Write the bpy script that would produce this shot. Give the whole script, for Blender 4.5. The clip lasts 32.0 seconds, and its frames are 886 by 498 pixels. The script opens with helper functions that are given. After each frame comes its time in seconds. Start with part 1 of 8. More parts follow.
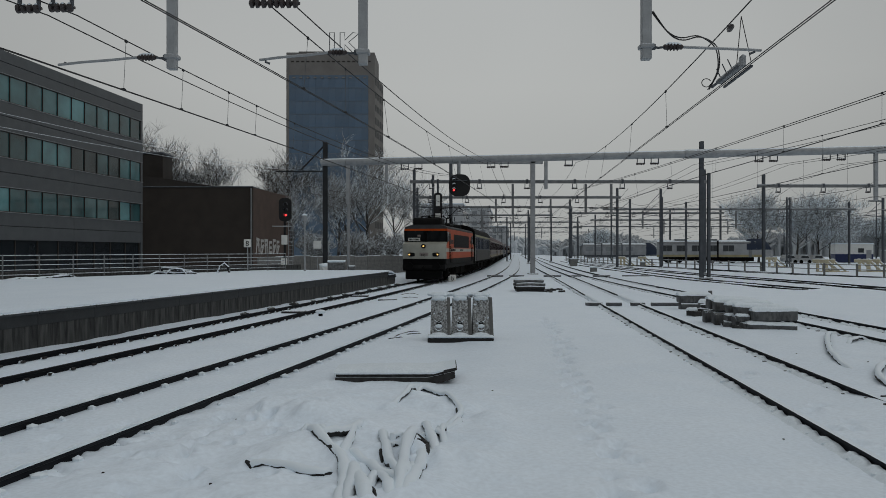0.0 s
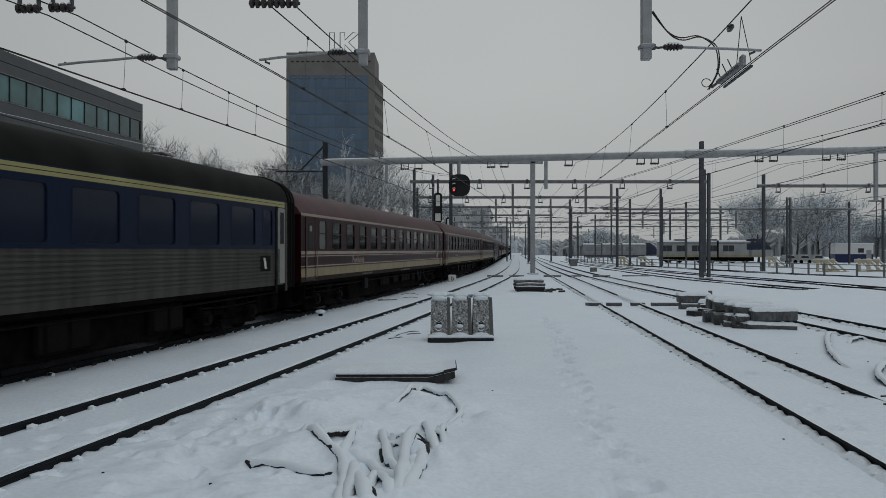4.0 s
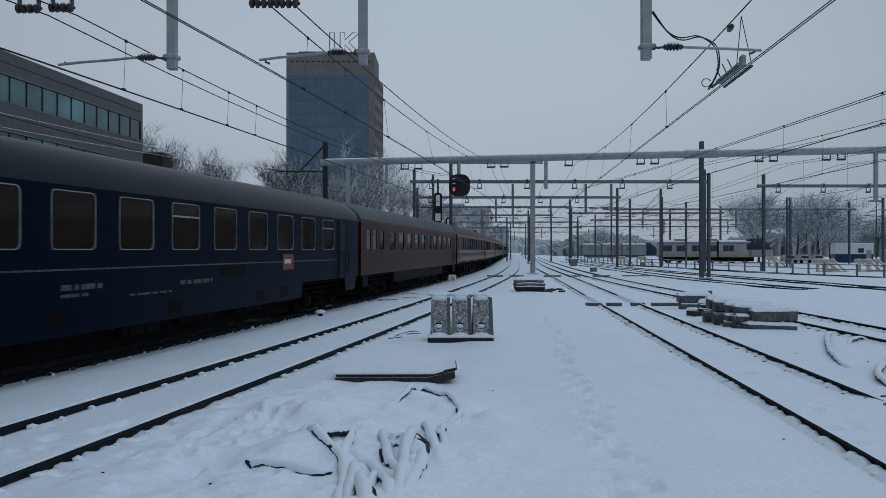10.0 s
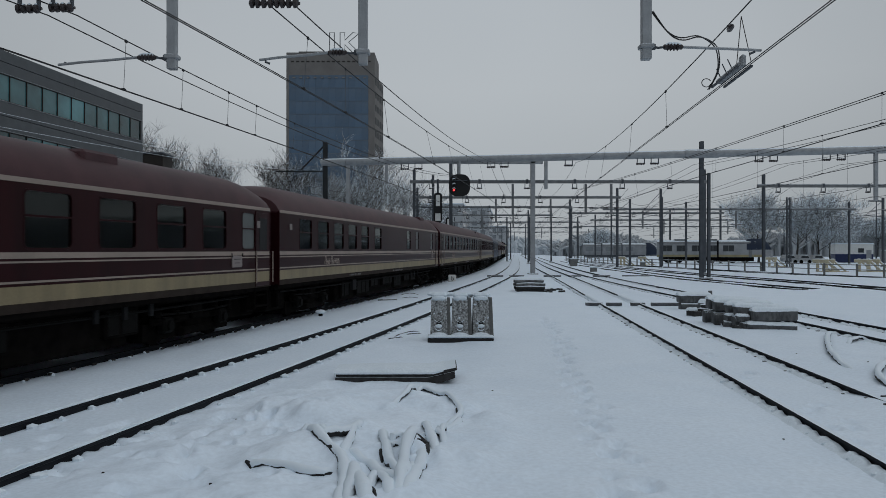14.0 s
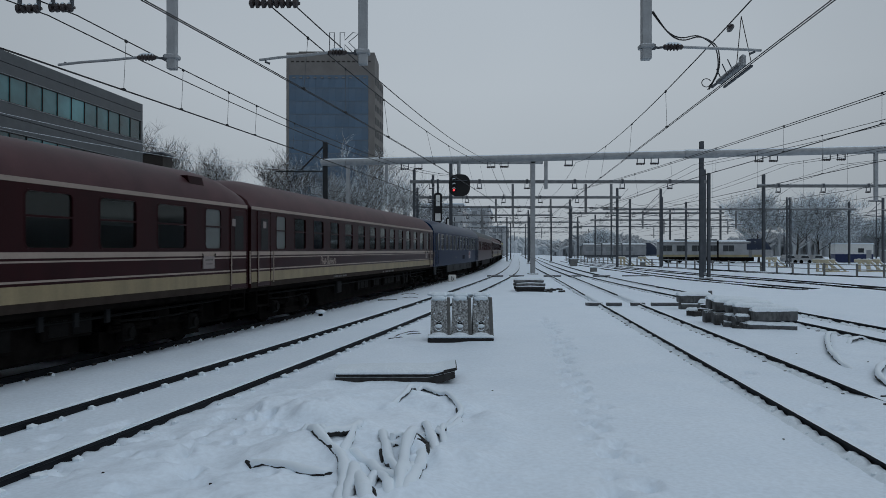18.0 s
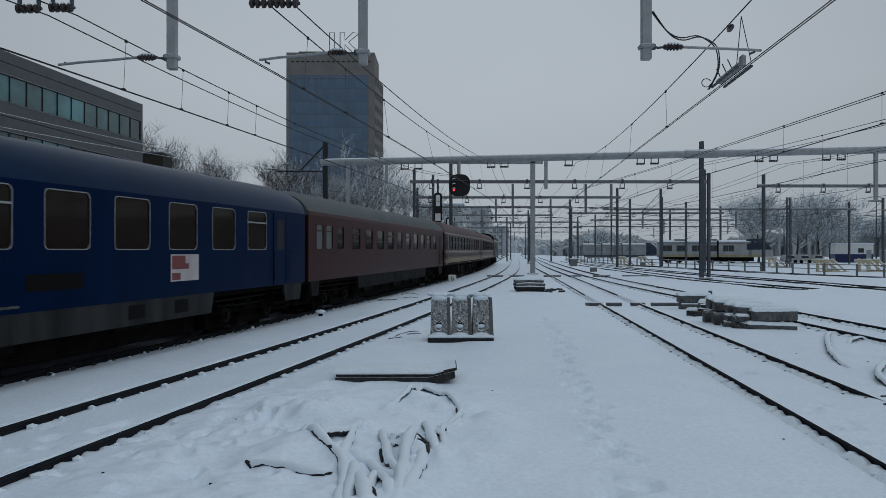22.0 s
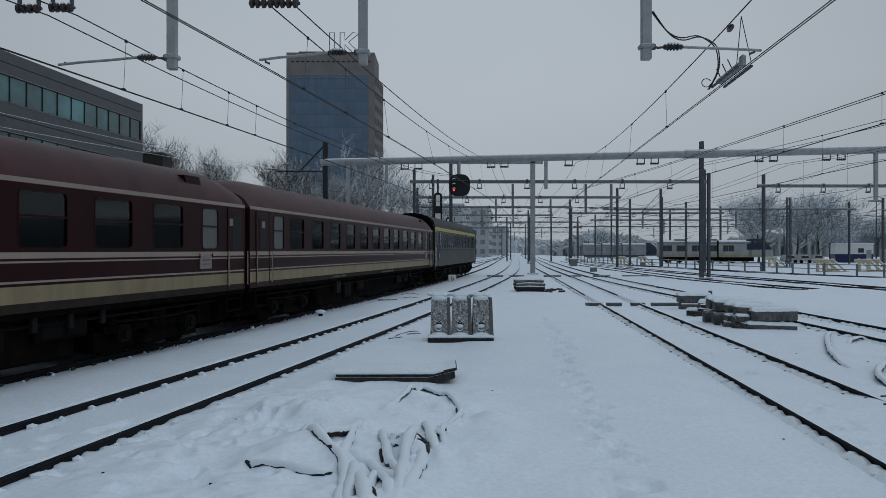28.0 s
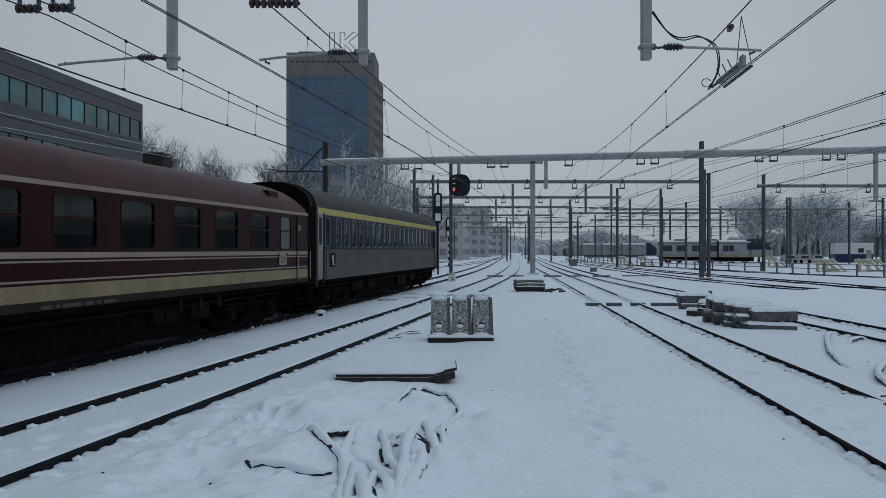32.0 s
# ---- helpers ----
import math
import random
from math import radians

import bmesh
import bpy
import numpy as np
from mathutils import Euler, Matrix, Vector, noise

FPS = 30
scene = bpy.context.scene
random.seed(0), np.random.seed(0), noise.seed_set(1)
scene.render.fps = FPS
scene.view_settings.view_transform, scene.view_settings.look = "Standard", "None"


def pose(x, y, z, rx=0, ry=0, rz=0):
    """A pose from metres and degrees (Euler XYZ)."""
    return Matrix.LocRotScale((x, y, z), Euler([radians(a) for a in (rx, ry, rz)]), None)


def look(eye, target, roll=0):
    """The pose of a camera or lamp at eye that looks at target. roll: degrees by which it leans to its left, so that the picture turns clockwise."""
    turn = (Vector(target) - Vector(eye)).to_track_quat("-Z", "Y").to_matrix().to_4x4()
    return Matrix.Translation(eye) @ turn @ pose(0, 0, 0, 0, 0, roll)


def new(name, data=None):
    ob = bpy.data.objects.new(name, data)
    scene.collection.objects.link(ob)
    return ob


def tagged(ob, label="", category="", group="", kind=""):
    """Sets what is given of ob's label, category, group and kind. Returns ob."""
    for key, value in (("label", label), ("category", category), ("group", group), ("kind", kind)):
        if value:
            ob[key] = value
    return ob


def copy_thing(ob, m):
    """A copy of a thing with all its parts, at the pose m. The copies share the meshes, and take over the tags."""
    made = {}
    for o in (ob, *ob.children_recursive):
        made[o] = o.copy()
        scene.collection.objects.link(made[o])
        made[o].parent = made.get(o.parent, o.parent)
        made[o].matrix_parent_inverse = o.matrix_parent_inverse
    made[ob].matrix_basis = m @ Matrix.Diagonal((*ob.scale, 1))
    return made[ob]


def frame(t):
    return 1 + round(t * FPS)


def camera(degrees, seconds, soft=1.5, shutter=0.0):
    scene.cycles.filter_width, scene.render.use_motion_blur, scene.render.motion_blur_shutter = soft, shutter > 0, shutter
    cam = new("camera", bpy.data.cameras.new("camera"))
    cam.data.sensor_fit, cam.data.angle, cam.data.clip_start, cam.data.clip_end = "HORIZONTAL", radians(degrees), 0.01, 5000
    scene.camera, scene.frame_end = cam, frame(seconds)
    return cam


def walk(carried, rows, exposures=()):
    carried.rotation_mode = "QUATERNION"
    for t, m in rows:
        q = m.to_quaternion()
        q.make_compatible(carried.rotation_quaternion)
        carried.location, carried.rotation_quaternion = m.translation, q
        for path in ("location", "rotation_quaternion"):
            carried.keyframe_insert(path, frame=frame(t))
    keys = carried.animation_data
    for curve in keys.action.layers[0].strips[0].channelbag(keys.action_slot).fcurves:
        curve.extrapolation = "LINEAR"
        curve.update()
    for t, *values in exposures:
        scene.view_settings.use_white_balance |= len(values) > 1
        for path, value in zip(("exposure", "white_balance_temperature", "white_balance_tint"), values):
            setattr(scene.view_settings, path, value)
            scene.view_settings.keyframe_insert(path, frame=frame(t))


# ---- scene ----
# Metres. The camera stands still at x = 0, y = 0 and looks along +y over a snowy station throat.
# Rail tops of the nearer tracks lie at z = 0.
EYE = 2.07
cam = camera(58.83, 32.0, soft=0.74, shutter=0.12)
STAND = pose(0, 0, EYE, 90.08, 0, 0)
EXPOSURES = [(0, -0.12, 6300, 8), (2, -0.09, 6290, 8), (3.2, -0.05, 6280, 8), (6, -0.05, 5850, 8), (7, -0.05, 5560, 8), (8, -0.05, 5370, 8), (10, -0.05, 5350, 8), (11, -0.05, 5600, 8), (12, -0.05, 5900, 8), (13, -0.05, 5920, 8), (14, -0.05, 5860, 8), (17, -0.05, 5630, 7), (19, -0.05, 5600, 7), (20, -0.05, 5490, 7), (21, -0.05, 5460, 7), (22, -0.05, 5640, 7), (23, -0.05, 5960, 8), (24, -0.05, 6300, 8), (25.4, -0.05, 6300, 8), (28, -0.05, 5640, 7), (32, -0.05, 5590, 7)]
walk(cam, [(0, STAND), (32, STAND)], EXPOSURES)

# ---- daylight: a dull overcast sky with snow haze ----
world = bpy.data.worlds.new("overcast")
scene.world = world
world.use_nodes = True
wn, wl = world.node_tree.nodes, world.node_tree.links
wn.clear()
w_out = wn.new("ShaderNodeOutputWorld")
w_bg = wn.new("ShaderNodeBackground")
w_sky = wn.new("ShaderNodeTexSky")
w_sky.sky_type = "NISHITA"
w_sky.sun_disc = False
w_sky.sun_elevation = radians(58)
w_sky.sun_rotation = radians(120)
w_sky.air_density, w_sky.dust_density, w_sky.ozone_density = 1.0, 3.0, 1.0
w_pos = wn.new("ShaderNodeTexCoord")
w_sep = wn.new("ShaderNodeSeparateXYZ")
w_ramp = wn.new("ShaderNodeValToRGB")
w_ramp.color_ramp.elements[0].position, w_ramp.color_ramp.elements[0].color = 0.0, (0.585, 0.582, 0.560, 1)
w_ramp.color_ramp.elements[1].position, w_ramp.color_ramp.elements[1].color = 0.5, (0.632, 0.64, 0.632, 1)
for at, tone in ((0.10, (0.64, 0.637, 0.612, 1)), (0.20, (0.69, 0.685, 0.657, 1))):
    w_ramp.color_ramp.elements.new(at).color = tone
w_cloud = wn.new("ShaderNodeTexNoise")
w_cloud.inputs["Scale"].default_value, w_cloud.inputs["Detail"].default_value = 1.6, 3
w_tone = wn.new("ShaderNodeMapRange")
w_tone.inputs[3].default_value, w_tone.inputs[4].default_value = 0.9, 1.1
w_mul = wn.new("ShaderNodeMixRGB")
w_mul.blend_type, w_mul.inputs[0].default_value = "MULTIPLY", 1.0
w_mix = wn.new("ShaderNodeMixRGB")
w_mix.inputs[0].default_value = 0.004
SKY = 0.62
wl.new(w_pos.outputs["Generated"], w_sep.inputs[0])
wl.new(w_sep.outputs[2], w_ramp.inputs[0])
wl.new(w_pos.outputs["Generated"], w_cloud.inputs["Vector"])
wl.new(w_cloud.outputs[0], w_tone.inputs[0])
wl.new(w_ramp.outputs[0], w_mul.inputs[1])
wl.new(w_tone.outputs[0], w_mul.inputs[2])
w_lobe, w_gain = wn.new("ShaderNodeVectorMath"), wn.new("ShaderNodeMapRange")
w_lobe.operation = "DOT_PRODUCT"
w_lobe.inputs[1].default_value = Vector((0.02, 1.0, 0.26)).normalized()
w_gain.inputs[1].default_value, w_gain.inputs[2].default_value = 0.84, 1.0
w_gain.inputs[3].default_value, w_gain.inputs[4].default_value = 0.92, 1.125
w_glow = wn.new("ShaderNodeMixRGB")
w_glow.blend_type, w_glow.inputs[0].default_value = "MULTIPLY", 1.0
wl.new(w_pos.outputs["Generated"], w_lobe.inputs[0])
wl.new(w_lobe.outputs["Value"], w_gain.inputs[0])
wl.new(w_mul.outputs[0], w_glow.inputs[1])
wl.new(w_gain.outputs[0], w_glow.inputs[2])
wl.new(w_glow.outputs[0], w_mix.inputs[1])
wl.new(w_sky.outputs[0], w_mix.inputs[2])
wl.new(w_mix.outputs[0], w_bg.inputs[0])
w_bg.inputs[1].default_value = SKY
wl.new(w_bg.outputs[0], w_out.inputs[0])

sun = new("sun", bpy.data.lights.new("sun", "SUN"))
sun.data.energy, sun.data.angle, sun.data.color = 0.5, radians(60), (1.0, 0.97, 0.93)
sun.matrix_world = look((30, 20, 60), (0, 30, 0))


# ---- materials ----
def material(name, colour, other=None, rough=0.6, metal=0.0, scale=6.0, grain=60.0, bump=0.15, snow=0.0, streak=False, mixing=0.5, transmit=0.0, coat=0.0, vary=0.0, spec=0.35, patchy=0.7):
    """A surface of two tones with broad stains and fine grain; snow: how much lies on its upper faces."""
    m = bpy.data.materials.new(name)
    m.use_nodes = True
    n, l = m.node_tree.nodes, m.node_tree.links
    b = n["Principled BSDF"]
    b.inputs["Roughness"].default_value, b.inputs["Metallic"].default_value = rough, metal
    b.inputs["Transmission Weight"].default_value, b.inputs["Coat Weight"].default_value = transmit, coat
    b.inputs["Specular IOR Level"].default_value = spec
    other = other or tuple(c * 0.7 for c in colour)
    pos = n.new("ShaderNodeTexCoord")
    where = n.new("ShaderNodeMapping")
    where.inputs["Scale"].default_value = (1, 1, 0.12) if streak else (1, 1, 1)
    l.new(pos.outputs["Object"], where.inputs[0])
    broad, fine = n.new("ShaderNodeTexNoise"), n.new("ShaderNodeTexNoise")
    broad.inputs["Scale"].default_value, broad.inputs["Detail"].default_value = scale, 5
    fine.inputs["Scale"].default_value, fine.inputs["Detail"].default_value = grain, 3
    l.new(where.outputs[0], broad.inputs["Vector"])
    l.new(pos.outputs["Object"], fine.inputs["Vector"])
    spread = n.new("ShaderNodeMapRange")
    spread.inputs[1].default_value, spread.inputs[2].default_value = 0.32, 0.68
    spread.inputs[3].default_value, spread.inputs[4].default_value = 0.0, mixing * 2
    l.new(broad.outputs[0], spread.inputs[0])
    two = n.new("ShaderNodeMixRGB")
    two.inputs[1].default_value, two.inputs[2].default_value = (*colour, 1), (*other, 1)
    l.new(spread.outputs[0], two.inputs[0])
    speck = n.new("ShaderNodeMapRange")
    speck.inputs[3].default_value, speck.inputs[4].default_value = 0.85, 1.15
    l.new(fine.outputs[0], speck.inputs[0])
    mul = n.new("ShaderNodeMixRGB")
    mul.blend_type, mul.inputs[0].default_value = "MULTIPLY", 1.0
    l.new(two.outputs[0], mul.inputs[1])
    l.new(speck.outputs[0], mul.inputs[2])
    last = mul.outputs[0]
    if vary:
        info = n.new("ShaderNodeObjectInfo")
        rng = n.new("ShaderNodeMapRange")
        rng.inputs[3].default_value, rng.inputs[4].default_value = 1 - vary, 1 + vary
        l.new(info.outputs["Random"], rng.inputs[0])
        own = n.new("ShaderNodeMixRGB")
        own.blend_type, own.inputs[0].default_value = "MULTIPLY", 1.0
        l.new(last, own.inputs[1])
        l.new(rng.outputs[0], own.inputs[2])
        last = own.outputs[0]
    if snow:
        geo, sep = n.new("ShaderNodeNewGeometry"), n.new("ShaderNodeSeparateXYZ")
        l.new(geo.outputs["Normal"], sep.inputs[0])
        add = n.new("ShaderNodeMath")
        add.operation = "MULTIPLY_ADD"
        add.inputs[1].default_value = patchy
        l.new(fine.outputs[0], add.inputs[0])
        l.new(sep.outputs[2], add.inputs[2])
        lie = n.new("ShaderNodeMapRange")
        lie.inputs[1].default_value, lie.inputs[2].default_value = 1.45 - snow * 0.7, 1.55 - snow * 0.7
        l.new(add.outputs[0], lie.inputs[0])
        cover = n.new("ShaderNodeMixRGB")
        cover.inputs[2].default_value = (0.73, 0.80, 0.86, 1)
        l.new(lie.outputs[0], cover.inputs[0])
        l.new(last, cover.inputs[1])
        last = cover.outputs[0]
    l.new(last, b.inputs["Base Color"])
    if bump:
        bm = n.new("ShaderNodeBump")
        bm.inputs["Strength"].default_value, bm.inputs["Distance"].default_value = bump, 0.02
        l.new(fine.outputs[0], bm.inputs["Height"])
        l.new(bm.outputs[0], b.inputs["Normal"])
    return m


def glow(name, colour, strength):
    m = bpy.data.materials.new(name)
    m.use_nodes = True
    b = m.node_tree.nodes["Principled BSDF"]
    b.inputs["Base Color"].default_value = (*colour, 1)
    b.inputs["Emission Color"].default_value, b.inputs["Emission Strength"].default_value = (*colour, 1), strength
    return m


SNOW = material("snow", (0.748, 0.828, 0.912), (0.71, 0.795, 0.886), rough=0.55, spec=0.6, scale=0.9, grain=18, bump=0.16)
SNOW_CAP = material("snow_cap", (0.745, 0.81, 0.865), (0.69, 0.76, 0.82), rough=0.8, scale=5, grain=30, bump=0.5)
RAIL = material("rail_steel", (0.0055, 0.0068, 0.0095), (0.010, 0.011, 0.013), rough=0.7, scale=3, grain=40, spec=0.08)
RAIL_SNOW = material("rail_with_snow", (0.007, 0.0085, 0.012), (0.013, 0.0145, 0.018), rough=0.7, scale=3, grain=16, snow=0.75, spec=0.15)
CLIP = material("clip_and_shadow_brown", (0.026, 0.022, 0.021), rough=0.8)
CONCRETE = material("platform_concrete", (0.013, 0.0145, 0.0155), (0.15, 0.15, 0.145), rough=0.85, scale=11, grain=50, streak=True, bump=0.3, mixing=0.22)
LIP = material("dark_smooth_lip", (0.017, 0.0195, 0.022), (0.03, 0.033, 0.036), rough=0.55, scale=3, grain=40, bump=0.2, mixing=0.4)
EDGE = material("wet_edge_stone", (0.052, 0.058, 0.064), (0.028, 0.031, 0.034), rough=0.7, scale=4, grain=30, bump=0.4, snow=0.72)
GREY_CONCRETE = material("grey_concrete", (0.20, 0.20, 0.19), (0.12, 0.12, 0.12), rough=0.9, scale=5, grain=70, bump=0.4, snow=0.75)
GALV = material("galvanised_steel", (0.34, 0.35, 0.36), (0.26, 0.27, 0.28), rough=0.55, metal=0.35, scale=2.5, grain=40, bump=0.1, snow=0.6)
GALV_MID = material("weathered_grey_steel", (0.18, 0.185, 0.19), (0.13, 0.135, 0.14), rough=0.6, metal=0.2, scale=2, grain=30, snow=0.7)
MAST_BLACK = material("sooty_mast_steel", (0.032, 0.034, 0.037), (0.022, 0.023, 0.025), rough=0.7, scale=2, grain=30, snow=0.35, spec=0.2)
GALV_DARK = material("dark_steel_mast", (0.080, 0.088, 0.10), (0.052, 0.058, 0.068), rough=0.6, metal=0.2, scale=2, grain=30, snow=0.5)
WIRE = material("contact_wire_copper", (0.028, 0.026, 0.026), rough=0.7, metal=0.1, snow=0.2)
RIMED_WIRE = material("rimed_wire", (0.30, 0.31, 0.32), (0.2, 0.205, 0.21), rough=0.8, scale=3, snow=1.0)
DROPPER = material("grey_dropper_strand", (0.12, 0.122, 0.125), (0.07, 0.072, 0.075), rough=0.7, scale=3, snow=0.4)
INSUL = material("brown_insulator", (0.05, 0.04, 0.04), rough=0.35, snow=0.5)
BLACK = material("black_paint", (0.004, 0.004, 0.0045), rough=0.6, scale=3, spec=0.06)
# Underframe grime darkened to near black, painting in the shade beneath the train.
DARK_METAL = material("shaded_underframe_black", (0.003, 0.0028, 0.0026), (0.008, 0.007, 0.0065), rough=0.95, scale=4, grain=30, spec=0.02)
RUBBER = material("black_rubber", (0.004, 0.004, 0.004), rough=0.9, spec=0.05)
RED_LAMP = glow("red_signal_lamp", (1.0, 0.04, 0.04), 2.2)
HEAD_LAMP = glow("warm_headlamp", (1.0, 0.60, 0.18), 1.1)
# Axle box colour also holds that shade, close to black.
AXLE = material("shaded_axle_box", (0.0042, 0.004, 0.0038), (0.0022, 0.0022, 0.002), rough=0.85, scale=8, spec=0.1)
WHITE = material("white_enamel", (0.7, 0.7, 0.68), (0.6, 0.6, 0.58), rough=0.5, scale=4)


# ---- mesh tools ----
class Shape:
    """Gathers vertices and faces of one mesh."""

    def __init__(self):
        self.v, self.f = [], []

    def add(self, vs, fs):
        k = len(self.v)
        self.v.extend(tuple(p) for p in vs)
        self.f.extend(tuple(i + k for i in f) for f in fs)
        return self

    def box(self, x0, x1, y0, y1, z0, z1, bev=0.0):
        lo, hi = (min(x0, x1), min(y0, y1), min(z0, z1)), (max(x0, x1), max(y0, y1), max(z0, z1))
        if bev <= 0:
            vs = [(x, y, z) for x in (lo[0], hi[0]) for y in (lo[1], hi[1]) for z in (lo[2], hi[2])]
            return self.add(vs, [(0, 1, 3, 2), (4, 6, 7, 5), (0, 4, 5, 1), (2, 3, 7, 6), (0, 2, 6, 4), (1, 5, 7, 3)])
        b = min(bev, min(hi[i] - lo[i] for i in range(3)) * 0.45)
        vs, num = [], {}
        for sx in (0, 1):
            for sy in (0, 1):
                for sz in (0, 1):
                    c = [(lo, hi)[s][i] for i, s in enumerate((sx, sy, sz))]
                    ins = [b if s == 0 else -b for s in (sx, sy, sz)]
                    for a in range(3):
                        p = [c[i] + (0 if i == a else ins[i]) for i in range(3)]
                        num[sx, sy, sz, a] = len(vs)
                        vs.append(p)
        fs = []
        for a in range(3):
            o = [i for i in range(3) if i != a]
            for s in (0, 1):
                ring = []
                for u, w in ((0, 0), (1, 0), (1, 1), (0, 1)):
                    key = [0, 0, 0]
                    key[a], key[o[0]], key[o[1]] = s, u, w
                    ring.append(num[(*key, a)])
                fs.append(ring)
            for u in (0, 1):
                for w in (0, 1):
                    k0, k1 = [0, 0, 0], [0, 0, 0]
                    k0[a], k1[a] = 0, 1
                    for k in (k0, k1):
                        k[o[0]], k[o[1]] = u, w
                    fs.append([num[(*k0, o[0])], num[(*k1, o[0])], num[(*k1, o[1])], num[(*k0, o[1])]])
        for sx in (0, 1):
            for sy in (0, 1):
                for sz in (0, 1):
                    fs.append([num[sx, sy, sz, a] for a in range(3)])
        return self.add(vs, fs)

    def tube(self, pts, r, n=8):
        """A round bar along pts; r: one radius, or one for each point."""
        pts = [Vector(p) for p in pts]
        rs = r if isinstance(r, (list, tuple)) else [r] * len(pts)
        vs, fs = [], []
        side = None
        for i, p in enumerate(pts):
            d = (pts[min(i + 1, len(pts) - 1)] - pts[max(i - 1, 0)]).normalized()
            if side is None:
                side = d.cross(Vector((0, 0, 1)) if abs(d.z) < 0.9 else Vector((1, 0, 0))).normalized()
            side = (side - d * side.dot(d)).normalized()
            up = d.cross(side)
            for k in range(n):
                a = 2 * math.pi * k / n
                vs.append(p + (side * math.cos(a) + up * math.sin(a)) * rs[i])
        for i in range(len(pts) - 1):
            for k in range(n):
                fs.append((i * n + k, i * n + (k + 1) % n, (i + 1) * n + (k + 1) % n, (i + 1) * n + k))
        fs.append(tuple(range(n))[::-1])
        fs.append(tuple((len(pts) - 1) * n + k for k in range(n)))
        return self.add(vs, fs)

    def prism(self, poly, axis, lo, hi):
        """A polygon of (a, b) drawn out along one axis (0, 1 or 2) from lo to hi."""
        n, vs = len(poly), []
        for h in (lo, hi):
            for a, b in poly:
                p = [a, b]
                p.insert(axis, h)
                vs.append(p)
        fs = [tuple(range(n))[::-1], tuple(range(n, 2 * n))]
        fs += [(i, (i + 1) % n, n + (i + 1) % n, n + i) for i in range(n)]
        return self.add(vs, fs)

    def loft(self, rings, closed=True, caps=True):
        n, vs, fs = len(rings[0]), [p for ring in rings for p in ring], []
        for i in range(len(rings) - 1):
            for k in range(n if closed else n - 1):
                fs.append((i * n + k, i * n + (k + 1) % n, (i + 1) * n + (k + 1) % n, (i + 1) * n + k))
        if caps and closed:
            fs += [tuple(range(n))[::-1], tuple((len(rings) - 1) * n + k for k in range(n))]
        return self.add(vs, fs)

    def ball(self, c, r, n=8, squash=(1, 1, 1)):
        rings = []
        for i in range(n // 2 + 1):
            a = math.pi * i / (n // 2)
            rr = max(math.sin(a), 0.02)
            rings.append([(c[0] + r * squash[0] * rr * math.cos(2 * math.pi * k / n), c[1] + r * squash[1] * rr * math.sin(2 * math.pi * k / n), c[2] - r * squash[2] * math.cos(a)) for k in range(n)])
        return self.loft(rings)

    def moved(self, m, start=0):
        for i in range(start, len(self.v)):
            self.v[i] = tuple(m @ Vector(self.v[i]))
        return self

    def mesh(self, name, mat=None, smooth=False):
        me = bpy.data.meshes.new(name)
        me.from_pydata(self.v, [], self.f)
        bm = bmesh.new()
        bm.from_mesh(me)
        bmesh.ops.recalc_face_normals(bm, faces=bm.faces)
        bm.to_mesh(me)
        bm.free()
        if smooth:
            me.polygons.foreach_set("use_smooth", [True] * len(me.polygons))
            me.set_sharp_from_angle(angle=radians(40))
        if mat:
            me.materials.append(mat)
        return me


def part(name, shape, mat, parent=None, label="", smooth=False, at=None):
    """Links a shape (or a finished mesh) as ONE mesh object, under a thing or a part where one is given."""
    me = shape if isinstance(shape, bpy.types.Mesh) else shape.mesh(name, mat, smooth)
    ob = new(name, me)
    if parent is not None:
        ob.parent = parent
    if at is not None:
        ob.matrix_basis = at
    if label:
        ob["label"] = label
    return ob


def thing(name, label, category, m=None, group="", kind=""):
    ob = new(name)
    ob.empty_display_size = 0.2
    if m is not None:
        ob.matrix_basis = m
    return tagged(ob, label, category, group, kind)


def words(text, size, mat, parent, m, name="lettering", depth=0.004):
    """Letters as a mesh, with the built-in font; they stand in the plane of m, x along the line."""
    cu = bpy.data.curves.new("text", "FONT")
    cu.body, cu.size, cu.extrude = text, size, depth
    cu.align_x, cu.align_y = "CENTER", "CENTER"
    tmp = bpy.data.objects.new("text", cu)
    scene.collection.objects.link(tmp)
    me = bpy.data.meshes.new_from_object(tmp.evaluated_get(bpy.context.evaluated_depsgraph_get()))
    bpy.data.objects.remove(tmp)
    bpy.data.curves.remove(cu)
    me.materials.clear()
    me.materials.append(mat)
    return part(name, me, mat, parent, at=m)


# ---- the plan: the main line bends away to the left and runs on straight ----
STEP = 0.25
BEND = ((0, 11.51), (15, 10.53), (30, 9.56), (50, 8.83), (75, 6.67), (110, 5.35), (700, 5.35))
RUN = np.arange(-520, 640, STEP)
TURN = np.radians(np.interp(RUN, [b[0] for b in BEND], [b[1] for b in BEND]))
LINE_X, LINE_Y = np.cumsum(np.sin(TURN)) * STEP, np.cumsum(np.cos(TURN)) * STEP
ZERO = int(520 / STEP)
LINE_X, LINE_Y = LINE_X - LINE_X[ZERO] - 9.446, LINE_Y - LINE_Y[ZERO] + 5.0


def on_line(s, off=0.0):
    """Place and heading at s metres along the train's track, off metres to the right of its middle."""
    x, y, h = (float(np.interp(s, RUN, c)) for c in (LINE_X, LINE_Y, TURN))
    return x + off * math.cos(h), y - off * math.sin(h), h


